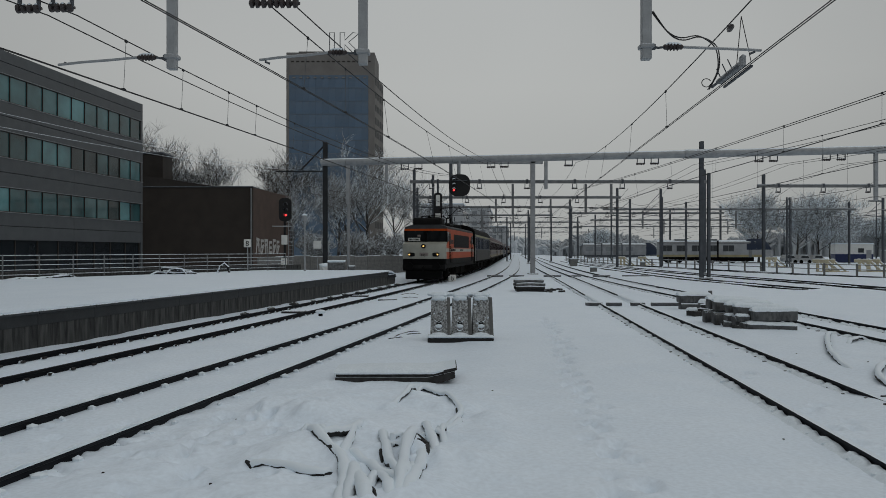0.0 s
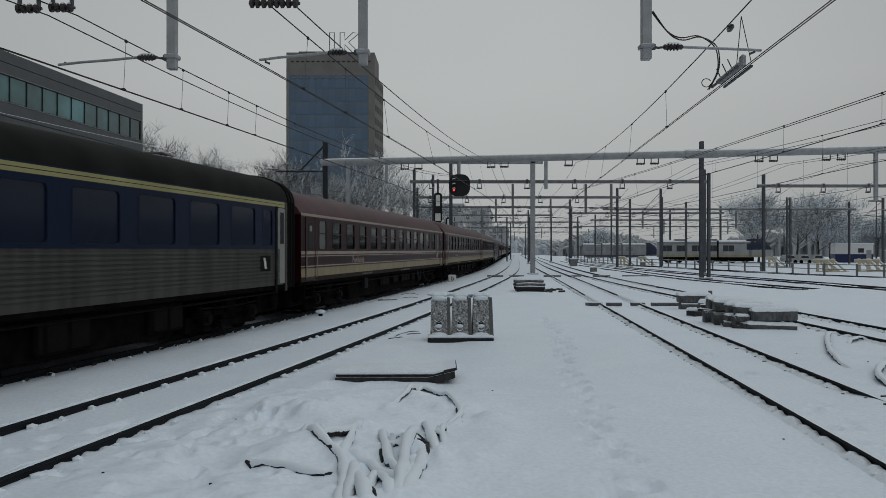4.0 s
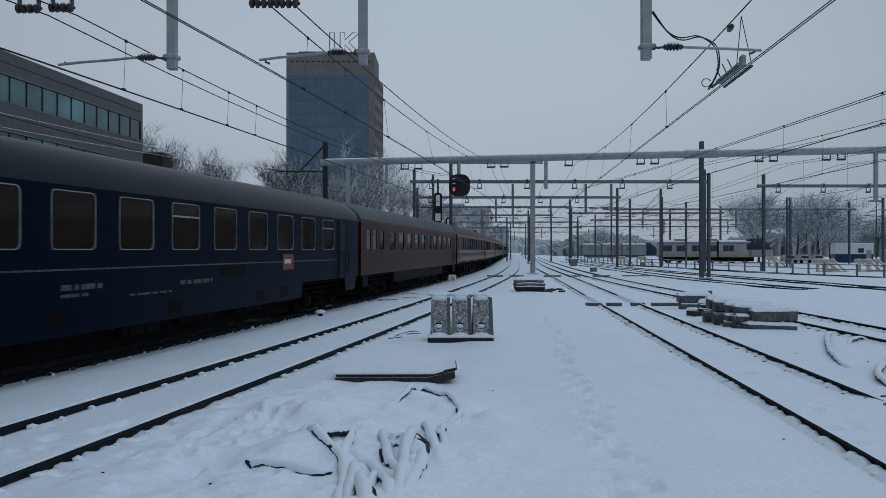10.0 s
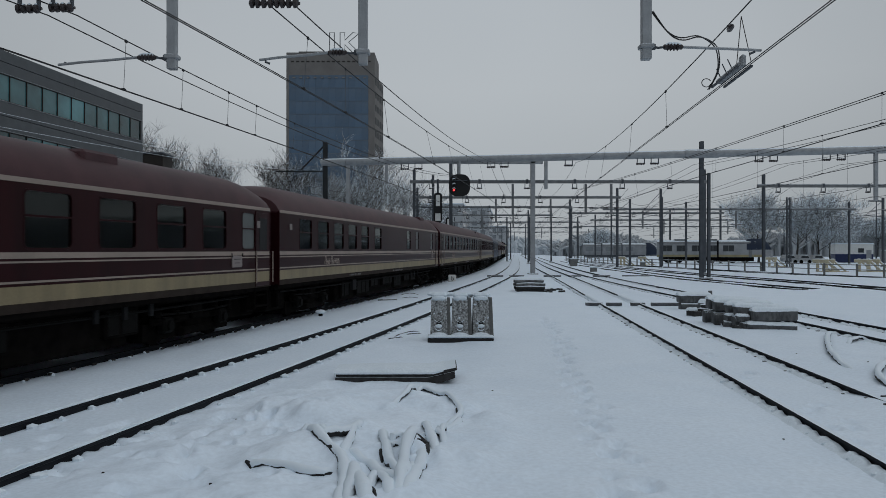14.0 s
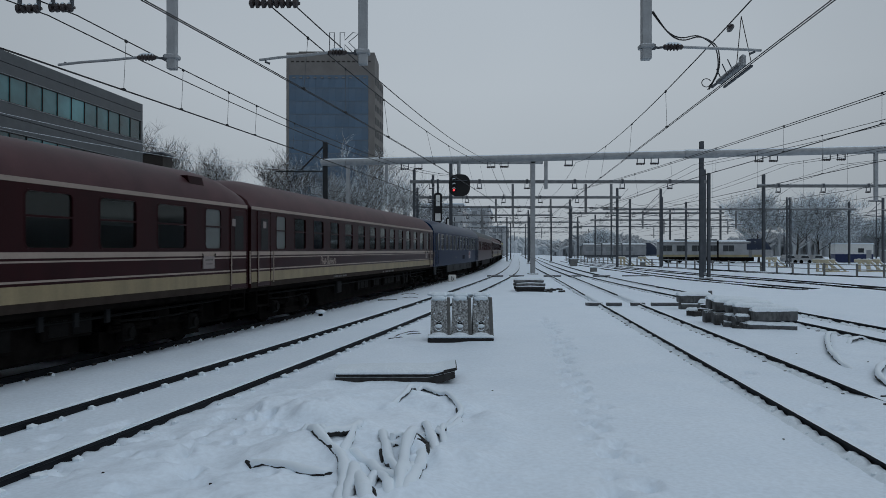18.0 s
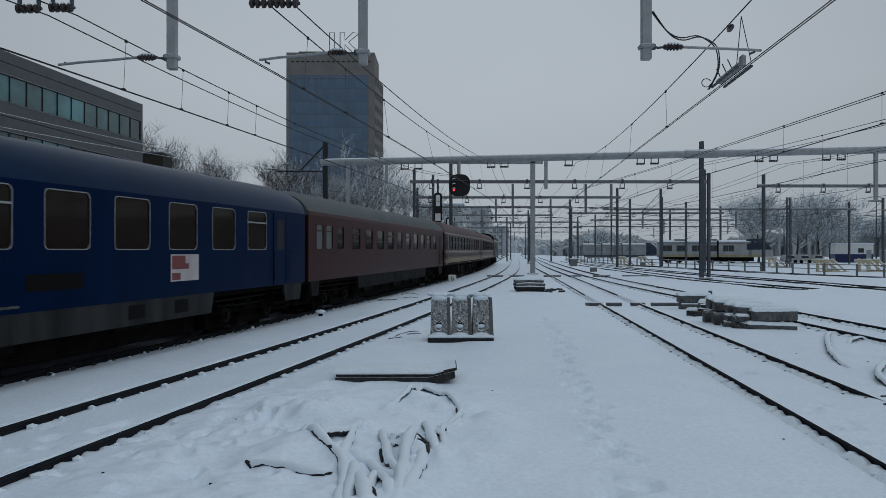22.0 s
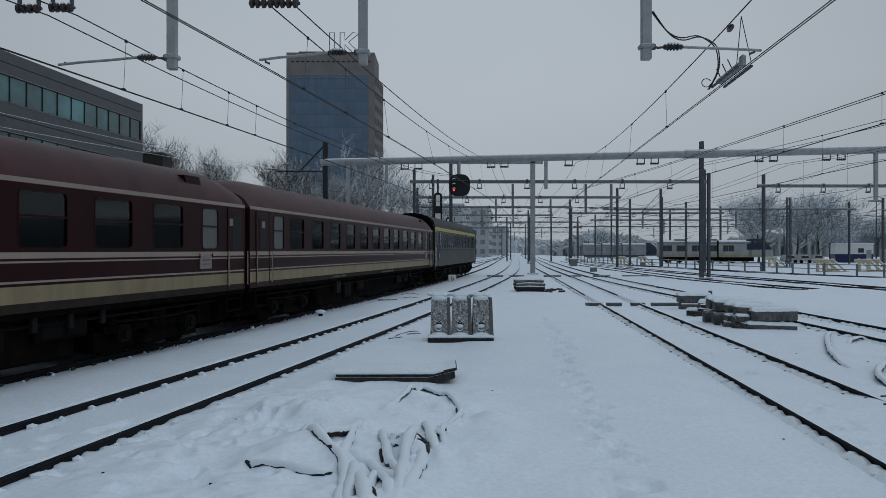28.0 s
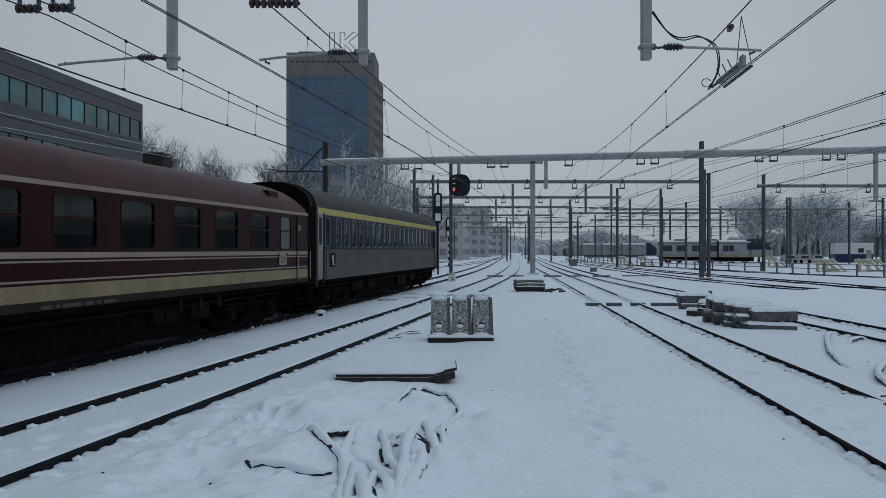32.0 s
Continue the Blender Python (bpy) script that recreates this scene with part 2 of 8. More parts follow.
def smooth_line(points, step=0.6):
    """A gliding curve through plan points (Catmull-Rom)."""
    p = [np.array(q, float) for q in points]
    p = [2 * p[0] - p[1]] + p + [2 * p[-1] - p[-2]]
    out = []
    for a, b, c, d in zip(p, p[1:], p[2:], p[3:]):
        n = max(2, int(np.linalg.norm(c - b) / step))
        for i in range(n):
            t = i / n
            out.append(0.5 * (2 * b + (c - a) * t + (2 * a - 5 * b + 4 * c - d) * t ** 2 + (3 * b - a - 3 * c + d) * t ** 3))
    out.append(p[-2])
    return [tuple(q) for q in out]


GROUND = -0.118

# ---- ground: one sheet of snow to the horizon ----
def lattice_noise(x, y, size, seed):
    g = np.random.RandomState(seed).rand(256, 256)
    u, v = x / size, y / size
    i, j = np.floor(u).astype(int), np.floor(v).astype(int)
    a, b = u - i, v - j
    a, b = a * a * (3 - 2 * a), b * b * (3 - 2 * b)
    at = lambda p, q: g[p % 256, q % 256]
    return (at(i, j) * (1 - a) + at(i + 1, j) * a) * (1 - b) + (at(i, j + 1) * (1 - a) + at(i + 1, j + 1) * a) * b - 0.5


TRACKS = {
    "platform_track": [on_line(s)[:2] for s in range(-30, 420, 5)],
    "second_track": [on_line(s, 4.09)[:2] for s in range(-30, 420, 5)],
    "middle_track": [(2.4, -26), (5.55, 13.5), (9.2, 59), (13.2, 110), (22.0, 200), (36, 360)],
    "yard_track": [(9.9, -26), (10.9, 14), (11.3, 30), (12.1, 59), (15.5, 105), (27, 230)],
    "crossing_track": [(20.1, 39.5), (19.3, 44), (18.5, 51), (18.1, 60), (18.6, 82), (19.8, 110), (23, 150)],
    "outer_track": [(24.6, 25), (24.2, 38), (24.0, 45), (23.6, 53), (22.6, 64), (21.8, 85), (22.8, 120), (27, 170)],
    "siding_track": [(38, 50), (33, 62), (30, 74), (27.3, 96), (26, 125), (29, 180)],
    "left_track": [(-2.0, 92), (3.5, 118), (9.0, 160), (17.0, 230), (32, 380)],
    "far_left_track": [(-9.0, 92), (-2.5, 125), (4.0, 170), (13.0, 240), (29, 380)],
}
CENTRES = {k: (smooth_line(v) if len(v) < 20 else v) for k, v in TRACKS.items()}


def near_track(x, y):
    """Distance to the nearest of the four close tracks."""
    best = np.full(x.shape, 99.0)
    for k in ("platform_track", "second_track", "middle_track", "yard_track"):
        c = np.array(CENTRES[k])
        best = np.minimum(best, np.abs(x - np.interp(y, c[:, 1], c[:, 0])))
    return best


# paths of the cable ends that lie in the foreground snow: (radius, plan points)
CABLES = (
    (0.058, [(-1.53, 8.76), (-1.26, 8.22), (-1.08, 7.94), (-0.97, 7.7), (-0.91, 7.24), (-0.89, 6.73), (-0.87, 6.4)]),
    (0.050, [(-0.92, 9.11), (-1.0, 8.96), (-1.01, 8.32), (-1.03, 7.93)]),
    (0.055, [(-1.33, 8.25), (-1.17, 8.45), (-1.04, 8.83), (-0.92, 8.87)]),
    (0.055, [(-1.04, 8.26), (-0.82, 7.9), (-0.63, 7.54), (-0.48, 7.24), (-0.35, 7.06)]),
    (0.052, [(-0.7, 8.97), (-0.64, 8.55), (-0.56, 8.04), (-0.46, 7.58), (-0.35, 7.13)]),
    (0.062, [(-0.28, 8.99), (-0.37, 8.21), (-0.39, 7.95), (-0.38, 7.56), (-0.38, 6.86), (-0.41, 6.69)]),
    (0.062, [(-0.27, 8.2), (-0.21, 7.96), (-0.22, 7.72), (-0.26, 7.1), (-0.32, 6.84), (-0.39, 6.7)]),
)
MORE_CABLES = (
    (0.055, [(-0.23, 9.45), (-0.17, 9.04), (-0.09, 8.16), (-0.06, 7.81)]),
    (0.040, [(-0.73, 10.1), (-0.5, 10.75), (-0.32, 11.86), (-0.02, 11.14), (0.18, 10.34), (0.23, 10.02), (0.09, 9.71), (-0.09, 9.37)]),
    (0.050, [(-1.96, 7.78), (-1.75, 7.7), (-1.54, 7.62), (-1.32, 7.46), (-1.13, 7.4), (-1.09, 7.58)]),
    (0.050, [(-0.63, 6.54), (-0.66, 7.24), (-0.6, 7.39), (-0.5, 7.0), (-0.45, 6.64)]),
    (0.065, [(-0.91, 7.69), (-0.81, 7.37), (-0.7, 6.83), (-0.64, 6.49)]),
    (0.035, [(-0.57, 8.3), (-0.5, 8.36), (-0.4, 8.23)]),
    (0.045, [(-0.09, 8.87), (-0.01, 8.72), (0.04, 8.55)]),
    (0.040, [(-0.56, 8.49), (-0.51, 8.57), (-0.43, 8.57)]),
    (0.050, [(-0.31, 8.79), (-0.23, 8.9), (-0.14, 8.79)]),
    (0.050, [(-0.09, 9.17), (0.02, 9.28), (0.16, 9.45), (0.22, 9.76)]),
    (0.040, [(0.01, 8.49), (-0.01, 8.79), (0.02, 8.95)]),
    (0.070, [(-0.29, 7.87), (-0.3, 7.56), (-0.35, 7.2), (-0.4, 6.78)]),
    (0.070, [(-0.89, 7.71), (-0.82, 7.27), (-0.81, 6.87), (-0.81, 6.57)]),
    (0.040, [(-1.59, 8.59), (-1.41, 8.69), (-1.24, 8.49)]),
)
RIDGES = [(r, np.array(smooth_line(pts, 0.07)), k) for k, (r, pts) in enumerate(CABLES + MORE_CABLES)]


def ridge_height(x, y):
    """Snow banked against the cables, uneven along each of them."""
    z = np.zeros(x.shape)
    inside = (x > -2.6) & (x < 1.0) & (y > 5.8) & (y < 12.6)
    if not inside.any():
        return z
    px, py, add = x[inside], y[inside], np.zeros(int(inside.sum()))
    for r, line, k in RIDGES:
        d2 = (px[:, None] - line[None, :, 0]) ** 2 + (py[:, None] - line[None, :, 1]) ** 2
        near = d2.argmin(axis=1)
        dist = np.sqrt(d2[np.arange(len(px)), near])
        u = line[near]
        fill = np.clip(0.36 + 1.7 * lattice_noise(u[:, 0] + 3 * k, u[:, 1], 0.42, 15), 0.0, 0.9)
        add = np.maximum(add, 1.5 * r * fill * np.exp(-(dist / (1.7 * r)) ** 2))
    z[inside] = add
    return z


STEPS = []
rnd = random.Random(4)
for i in range(58):
    y = 5.2 + i * 0.34
    STEPS.append((1.0 + 0.092 * y + 0.11 * (-1) ** i + rnd.uniform(-0.1, 0.1), y + rnd.uniform(-0.12, 0.12), rnd.uniform(0.09, 0.15), rnd.uniform(0.75, 1.15)))
for i in range(70):
    STEPS.append((rnd.uniform(-5.0, -1.6), rnd.uniform(5.8, 10.2), rnd.uniform(0.07, 0.14), rnd.uniform(0.5, 1.0)))
for i in range(16):
    y = rnd.uniform(8, 17)
    STEPS.append((4.3 + 0.078 * y + rnd.uniform(-0.35, 0.1), y, 0.09, 0.8))
BANK = [(20.3, 39.6, 1.9, 0.26), (0.55, 9.76, 0.38, 0.085), (0.37, 8.9, 0.38, 0.085), (0.16, 8.17, 0.38, 0.085), (0.01, 7.56, 0.38, 0.085), (-0.11, 7.03, 0.38, 0.085), (-0.18, 6.53, 0.38, 0.085), (-1.9, 9.99, 0.45, 0.05), (-2.08, 9.22, 0.5, 0.04), (-1.37, 10.33, 0.5, 0.045), (-0.61, 10.16, 0.35, 0.04), (-0.86, 9.22, 0.22, 0.035), (-1.42, 8.45, 0.3, 0.04), (-0.77, 8.33, 0.18, 0.03)]
MOUNDS = [(-1.06, 7.23, 0.25, 0.04), (-0.8, 7.69, 0.18, 0.025), (-1.73, 8.45, 0.3, 0.035), (-0.43, 11.09, 0.3, 0.03), (-0.11, 10.58, 0.22, 0.025), (-1.62, 7.41, 0.4, 0.03), (-1.35, 10.6, 0.9, 0.2), (-0.6, 9.6, 0.6, 0.12), (-2.2, 9.2, 0.9, 0.13), (0.0, 10.9, 0.7, 0.1), (-1.2, 8.2, 0.9, 0.12), (6.6, 10.6, 1.0, 0.16), (9.0, 14.0, 1.4, 0.1), (7.8, 17.4, 1.6, 0.07), (-3.1, 7.4, 0.8, 0.05)]


def snow_height(x, y, ridges=True):
    near = near_track(x, y)
    wild = np.clip((near - 1.0) / 0.8, 0, 1)
    z = GROUND + 0.09 * lattice_noise(x, y, 2.7, 1) * wild + 0.045 * lattice_noise(x, y, 0.8, 2) * wild + 0.016 * lattice_noise(x, y, 0.3, 3) * (0.4 + 0.6 * wild)
    z = z + wild * 0.05
    for mx, my, r, h in BANK + MOUNDS:
        z = z + h * np.exp(-((x - mx) ** 2 + (y - my) ** 2) / (r * r))
    heap_ = np.exp(-(((x + 1.3) / 2.2) ** 4 + ((y - 9.0) / 3.8) ** 4))
    z = z + heap_ * (0.16 * lattice_noise(x, y, 0.75, 5) + 0.12 * lattice_noise(x, y, 0.33, 6) + 0.05 * lattice_noise(x, y, 0.17, 8))
    for fx, fy, deep, wide in STEPS:
        d = ((x - fx) / (0.10 * wide)) ** 2 + ((y - fy) / (0.16 * wide)) ** 2
        z = z - deep * np.exp(-d) + 0.3 * deep * np.exp(-(d - 2.2) ** 2)
    if ridges:
        z = z + ridge_height(x, y)
    return z


def ground_z(x, y, ridges=True):
    return float(snow_height(np.array([float(x)]), np.array([float(y)]), ridges)[0])


gx = np.concatenate([-np.geomspace(4000, 20, 40), np.arange(-19, -10, 0.5), np.arange(-10, -2.4, 0.085), np.arange(-2.4, 0.9, 0.034), np.arange(0.9, 13, 0.085), np.arange(13, 30, 0.5), np.geomspace(30, 4000, 40)])
gy = np.concatenate([-np.geomspace(4000, 4, 30), np.arange(-3, 3, 0.5), np.arange(3, 6.2, 0.085), np.arange(6.2, 12.2, 0.04), np.arange(12.2, 24, 0.085), np.arange(24, 60, 0.35), np.geomspace(60, 4000, 60)])
mx, my = np.meshgrid(gx, gy)
mz = snow_height(mx.ravel(), my.ravel())
verts = np.column_stack([mx.ravel(), my.ravel(), mz])
w = len(gx)
idx = (np.arange(len(gy) - 1)[:, None] * w + np.arange(w - 1)[None, :]).ravel()
quads = np.column_stack([idx, idx + 1, idx + 1 + w, idx + w])
me = bpy.data.meshes.new("ground")
me.from_pydata(verts.tolist(), [], quads.tolist())
me.materials.append(SNOW)
me.polygons.foreach_set("use_smooth", [True] * len(me.polygons))
tagged(part("ground", me, SNOW), "fresh white snow over the whole rail yard, trodden by footprints", "snow", kind="structure")


# ---- tracks ----
HEAD = [(-0.036, 0.0), (0.036, 0.0), (0.036, -0.035), (0.010, -0.05), (0.010, -0.12), (0.07, -0.145), (0.07, -0.16), (-0.07, -0.16), (-0.07, -0.145), (-0.010, -0.12), (-0.010, -0.05), (-0.036, -0.035)]


def rail_shape(line, off):
    pts = np.array(line)
    d = np.gradient(pts, axis=0)
    d /= np.linalg.norm(d, axis=1)[:, None]
    rings = []
    for (x, y), (dx, dy) in zip(pts, d):
        rings.append([(x + (off + a) * dy, y - (off + a) * dx, b) for a, b in HEAD])
    return Shape().loft(rings)


def lumps(line, offs, pitch, r, seed):
    """Snow lying on the fastenings beside the rails, too many to count."""
    rr = random.Random(seed)
    out = Shape()
    acc = 0.0
    for (x0, y0), (x1, y1) in zip(line, line[1:]):
        d = math.hypot(x1 - x0, y1 - y0)
        ux, uy = (x1 - x0) / d, (y1 - y0) / d
        while acc < d:
            x, y = x0 + ux * acc, y0 + uy * acc
            acc += pitch
            if not 3 < y < 62:
                continue
            for o in offs:
                k = r * rr.uniform(0.45, 1.15)
                out.ball((x + o * uy + rr.uniform(-0.025, 0.025), y - o * ux + rr.uniform(-0.06, 0.06), GROUND + 0.012), k, 6, (rr.uniform(0.8, 1.3), rr.uniform(0.7, 1.2), rr.uniform(0.6, 1.05)))
        acc -= d
    return out


def rail_crust(line, off, seed):
    """A broken crust of snow on a rail's head."""
    rc = random.Random(seed)
    out, pts = Shape(), smooth_line([p for p in line if 2 < p[1] < 60], 0.13)
    rings = []
    for (x0, y0), (x1, y1) in zip(pts, pts[1:]):
        d = math.hypot(x1 - x0, y1 - y0)
        ux, uy = (x1 - x0) / d, (y1 - y0) / d
        h, lo = rc.uniform(0.012, 0.040), rc.uniform(-0.045, 0.010)
        sec = ((-0.038, -0.012), (-0.036, h * 0.8), (0.0, h), (0.02 + lo * 0.4, h * 0.8), (0.034 + lo, 0.001), (0.0, -0.012))
        rings.append([(x0 + (off + a) * uy, y0 - (off + a) * ux, b) for a, b in sec])
    return out.loft(rings)


def rail_bank(line, off, seed):
    """Snow lying uneven against the foot of a rail, dipping at each fastening."""
    rc = random.Random(seed)
    pts = smooth_line([p for p in line if 2 < p[1] < 62], 0.1)
    rings = []
    for i, ((x0, y0), (x1, y1)) in enumerate(zip(pts, pts[1:])):
        d = math.hypot(x1 - x0, y1 - y0)
        ux, uy = (x1 - x0) / d, (y1 - y0) / d
        h = rc.choice((0.018, 0.034, 0.05, 0.058, 0.07)) * (0.4 if i % 6 == 0 else 1.0)
        sec = ((-0.21, -0.02), (-0.15, 0.35 * h), (-0.09, h), (-0.03, 0.9 * h), (-0.02, -0.02))
        rings.append([(x0 + (off + a) * uy, y0 - (off + a) * ux, GROUND + b) for a, b in sec])
    return Shape().loft(rings)


for name, line in CENTRES.items():
    close = name in ("platform_track", "second_track", "middle_track", "yard_track")
    track = thing(name, "standard-gauge railway track bedded in fresh snow", "railway track", kind="structure")
    if close:
        line = smooth_line(line[:: 4 if len(line) > 200 else 1], 1.2) if len(line) < 200 else line
    for o in (-0.755, 0.755):
        part("rail", rail_shape(line, o), RAIL if name not in ("second_track", "middle_track", "yard_track") else RAIL_SNOW, track, smooth=False)
    if name == "second_track":
        for o in (-0.755, 0.755):
            tagged(part("snow_on_rail", rail_crust(line, o, 11), SNOW_CAP, track, smooth=True), kind="stuff")
    if name in ("middle_track", "yard_track"):
        for o in (-0.755, 0.755):
            tagged(part("snow_against_rail", rail_bank(line, o, 12), SNOW_CAP, track, smooth=True), kind="stuff")
    if close:
        tagged(part("snow_on_fastenings", lumps(line, (-0.88, -0.66, 0.66, 0.88), 0.6, {"platform_track": 0.06, "second_track": 0.072}.get(name, 0.055), 7), SNOW_CAP, track), kind="stuff")


# rusty fastenings that show between the rails of the platform track
clips = Shape()
for i in range(90):
    for o in (-0.62, -0.90, 0.62, 0.90):
        x, y, h = on_line(6 + 0.6 * i, o)
        z = GROUND + 0.015
        k = len(clips.v)
        clips.box(-0.02, 0.02, -0.05, 0.05, 0, 0.04).moved(Matrix.Translation((x, y, z)) @ pose(0, 0, 0, 0, 0, -math.degrees(h)), k)
# Dark slits by the other rails stand for clips and their painted shadows.
rs_ = random.Random(21)
for key, offs, y0, y1 in (("middle_track", (-0.90,), 15.0, 30), ("middle_track", (-0.68, 0.62, 0.90), 7.0, 30), ("yard_track", (-0.66, 0.62), 10, 40), ("middle_track", (-0.92,), 37, 60), ("yard_track", (-0.92,), 14, 60), ("crossing_track", (-0.9, 0.62), 41, 90), ("outer_track", (-0.9, 0.62), 41, 90), ("siding_track", (-0.9,), 52, 95)):
    c = np.array(CENTRES[key])
    order = c[:, 1].argsort()
    for i in range(int((y1 - y0) / 0.6)):
        y = y0 + 0.6 * i
        x = float(np.interp(y, c[order, 1], c[order, 0]))
        for o in offs:
            if rs_.random() < 0.85:
                w_ = rs_.uniform(0.03, 0.09) * (2.0 if y0 > 40 else min(1.0, y / 22))
                px, py = x + o + rs_.uniform(-0.03, 0.03), y + rs_.uniform(-0.03, 0.03)
                pz = ground_z(px, py)
                clips.box(px - w_, px + w_, py - 0.022, py + 0.022, pz - 0.02, pz + rs_.uniform(0.006, 0.022) * (2.5 if y0 > 40 else 1.0), 0.005)
for px, py in ((-3.2, 7.4), (-2.1, 7.1), (0.75, 11.9), (-2.6, 9.9), (6.4, 11.2), (7.9, 14.6), (7.2, 16.0), (9.1, 15.2), (3.9, 9.0)):
    pz = ground_z(px, py)
    clips.box(px - 0.013, px + 0.012, py - 0.01, py + 0.01, pz - 0.02, pz + 0.012, 0.004)
tagged(part("fastenings_and_shadow_strokes", clips, CLIP), "small rusty rail fastenings and dark strokes for fastening shadows", "rail clip", kind="stuff")


# ---- platform ----
PLAT = 0.78
edge = [on_line(s, -1.72)[:2] for s in np.arange(-30, 46.6, 1.0)]
back = [(-30.0, -30), (-22.0, 22), (-18.7, 33), (-14.0, 42), (-10.4, 51.5)]


def platform_deck():
    shp = Shape()
    bx = [np.interp(y, [b[1] for b in back], [b[0] for b in back]) for _, y in edge]
    rings = []
    for (x, y), xb in zip(edge, bx):
        d = max(0.0, (y - 49.3) / 1.6)
        top = PLAT - 0.34 * d ** 2
        rings.append([(x + 0.02, y, top - 0.10), (x + 0.02, y, top), (x - 0.35, y, top + 0.035), (x - 1.5, y, top + 0.05), (min(xb, x - 2), y, top + 0.05), (min(xb, x - 2), y, -0.3), (x - 0.6, y, -0.3), (x - 0.6, y, top - 0.10)])
    return shp.loft(rings)


plat = thing("platform", "low concrete platform covered with untouched snow", "platform", kind="structure")
part("snow_cover", platform_deck(), SNOW, plat, "smooth fresh snow", smooth=True)
for i in range(0, len(edge) - 1, 2):
    (x0, y0), (x1, y1) = edge[i], edge[min(i + 2, len(edge) - 1)]
    d = max(0.0, (y1 - 49.3) / 1.6)
    top = PLAT - 0.34 * d ** 2 - 0.10
    a = math.atan2(y1 - y0, x1 - x0)
    n = math.hypot(x1 - x0, y1 - y0)
    m = Matrix.Translation((x0, y0, 0)) @ pose(0, 0, 0, 0, 0, math.degrees(a))
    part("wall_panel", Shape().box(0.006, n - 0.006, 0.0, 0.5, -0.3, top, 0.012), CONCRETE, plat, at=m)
    # A darker, smoother band along the top of each wall panel.
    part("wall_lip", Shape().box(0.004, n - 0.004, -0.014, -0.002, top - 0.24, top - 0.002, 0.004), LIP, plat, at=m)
    part("edge_stone", Shape().box(0.006, n - 0.006, -0.06, 0.6, top, top + 0.075, 0.015), EDGE, plat, at=m)

BALLAST = material("dark_ballast", (0.012, 0.012, 0.012), (0.03, 0.03, 0.03), rough=0.9, scale=14, grain=60, bump=0.8, snow=0.2)

# rails buried for a few metres behind the point rods
for o in (-0.755, 0.755):
    pts = [(float(np.interp(y, np.array(CENTRES["middle_track"])[:, 1], np.array(CENTRES["middle_track"])[:, 0])) + o, y) for y in np.arange(31.0, 36.8, 0.4)]
    ridge = Shape().tube([(x, y, -0.07) for x, y in pts], [0.03] + [rs_.uniform(0.085, 0.105) for _ in pts[2:]] + [0.03], 8)
    tagged(part("snow_ridge", ridge, SNOW_CAP, smooth=True), "soft ridge of snow over a buried rail", "snow", kind="structure")

# dark ballast bands that thicken the rails of the farther tracks
for key in ("crossing_track", "outer_track", "siding_track"):
    for o in (-0.755, 0.755):
        line = [(x, y) for x, y in CENTRES[key] if 41 < y < 100]
        band = Shape().tube([(x + o - 0.04, y, -0.125) for x, y in line], [rs_.uniform(0.045, 0.085) for _ in line], 6)
        tagged(part("ballast_band", band, BALLAST), "dark ballast band beside a yard rail", "ballast", kind="structure")

# ---- overhead line: gantries, hanging masts, wires ----
def u_bracket(parent, x, y, z, wide=0.55, tall=0.5):
    """A square hanger under a beam that carries an insulator for a longitudinal wire."""
    h = wide / 2
    part("hanger", Shape().box(x - h, x - h + 0.06, y - 0.04, y + 0.04, z, z + tall, 0.01), GALV_DARK, parent)
    part("hanger", Shape().box(x + h - 0.06, x + h, y - 0.04, y + 0.04, z, z + tall, 0.01), GALV_DARK, parent)
    ins = Shape()
    rings = ((-0.5, 0.03), (-0.44, 0.09), (-0.34, 0.085), (-0.28, 0.03), (-0.24, 0.09), (-0.14, 0.085), (-0.06, 0.03), (-0.02, 0.09), (0.10, 0.085), (0.17, 0.03), (0.22, 0.09), (0.34, 0.085), (0.40, 0.03), (0.46, 0.03))
    ins.tube([(x + a * (wide + 0.1), y, z + 0.03) for a, _ in rings], [r for _, r in rings], 10)
    bell = part("insulator", ins, INSUL, parent, "dark ribbed insulator")
    for a in (-0.39, -0.19, 0.04, 0.28):
        part("rime", Shape().ball((x + a * (wide + 0.1), y - 0.02, z + 0.105), 0.035, 8, (0.9, 1.3, 0.5)), SNOW_CAP, bell, smooth=True)


def mast(parent, x, y, top, half=0.15, mat=None, base=GROUND, cap=True):
    """An H-section mast on a concrete foot."""
    t = 0.03
    s = Shape()
    s.box(x - half, x + half, y - half, y - half + t, base, top, 0.004)
    s.box(x - half, x + half, y + half - t, y + half, base, top, 0.004)
    s.box(x - t / 2, x + t / 2, y - half + t, y + half - t, base, top)
    part("mast", s, mat or GALV, parent)
    if cap:
        part("mast_foot", Shape().box(x - half * 2.2, x + half * 2.2, y - half * 2.2, y + half * 2.2, base - 0.2, base + 0.16, 0.05), GREY_CONCRETE, parent)


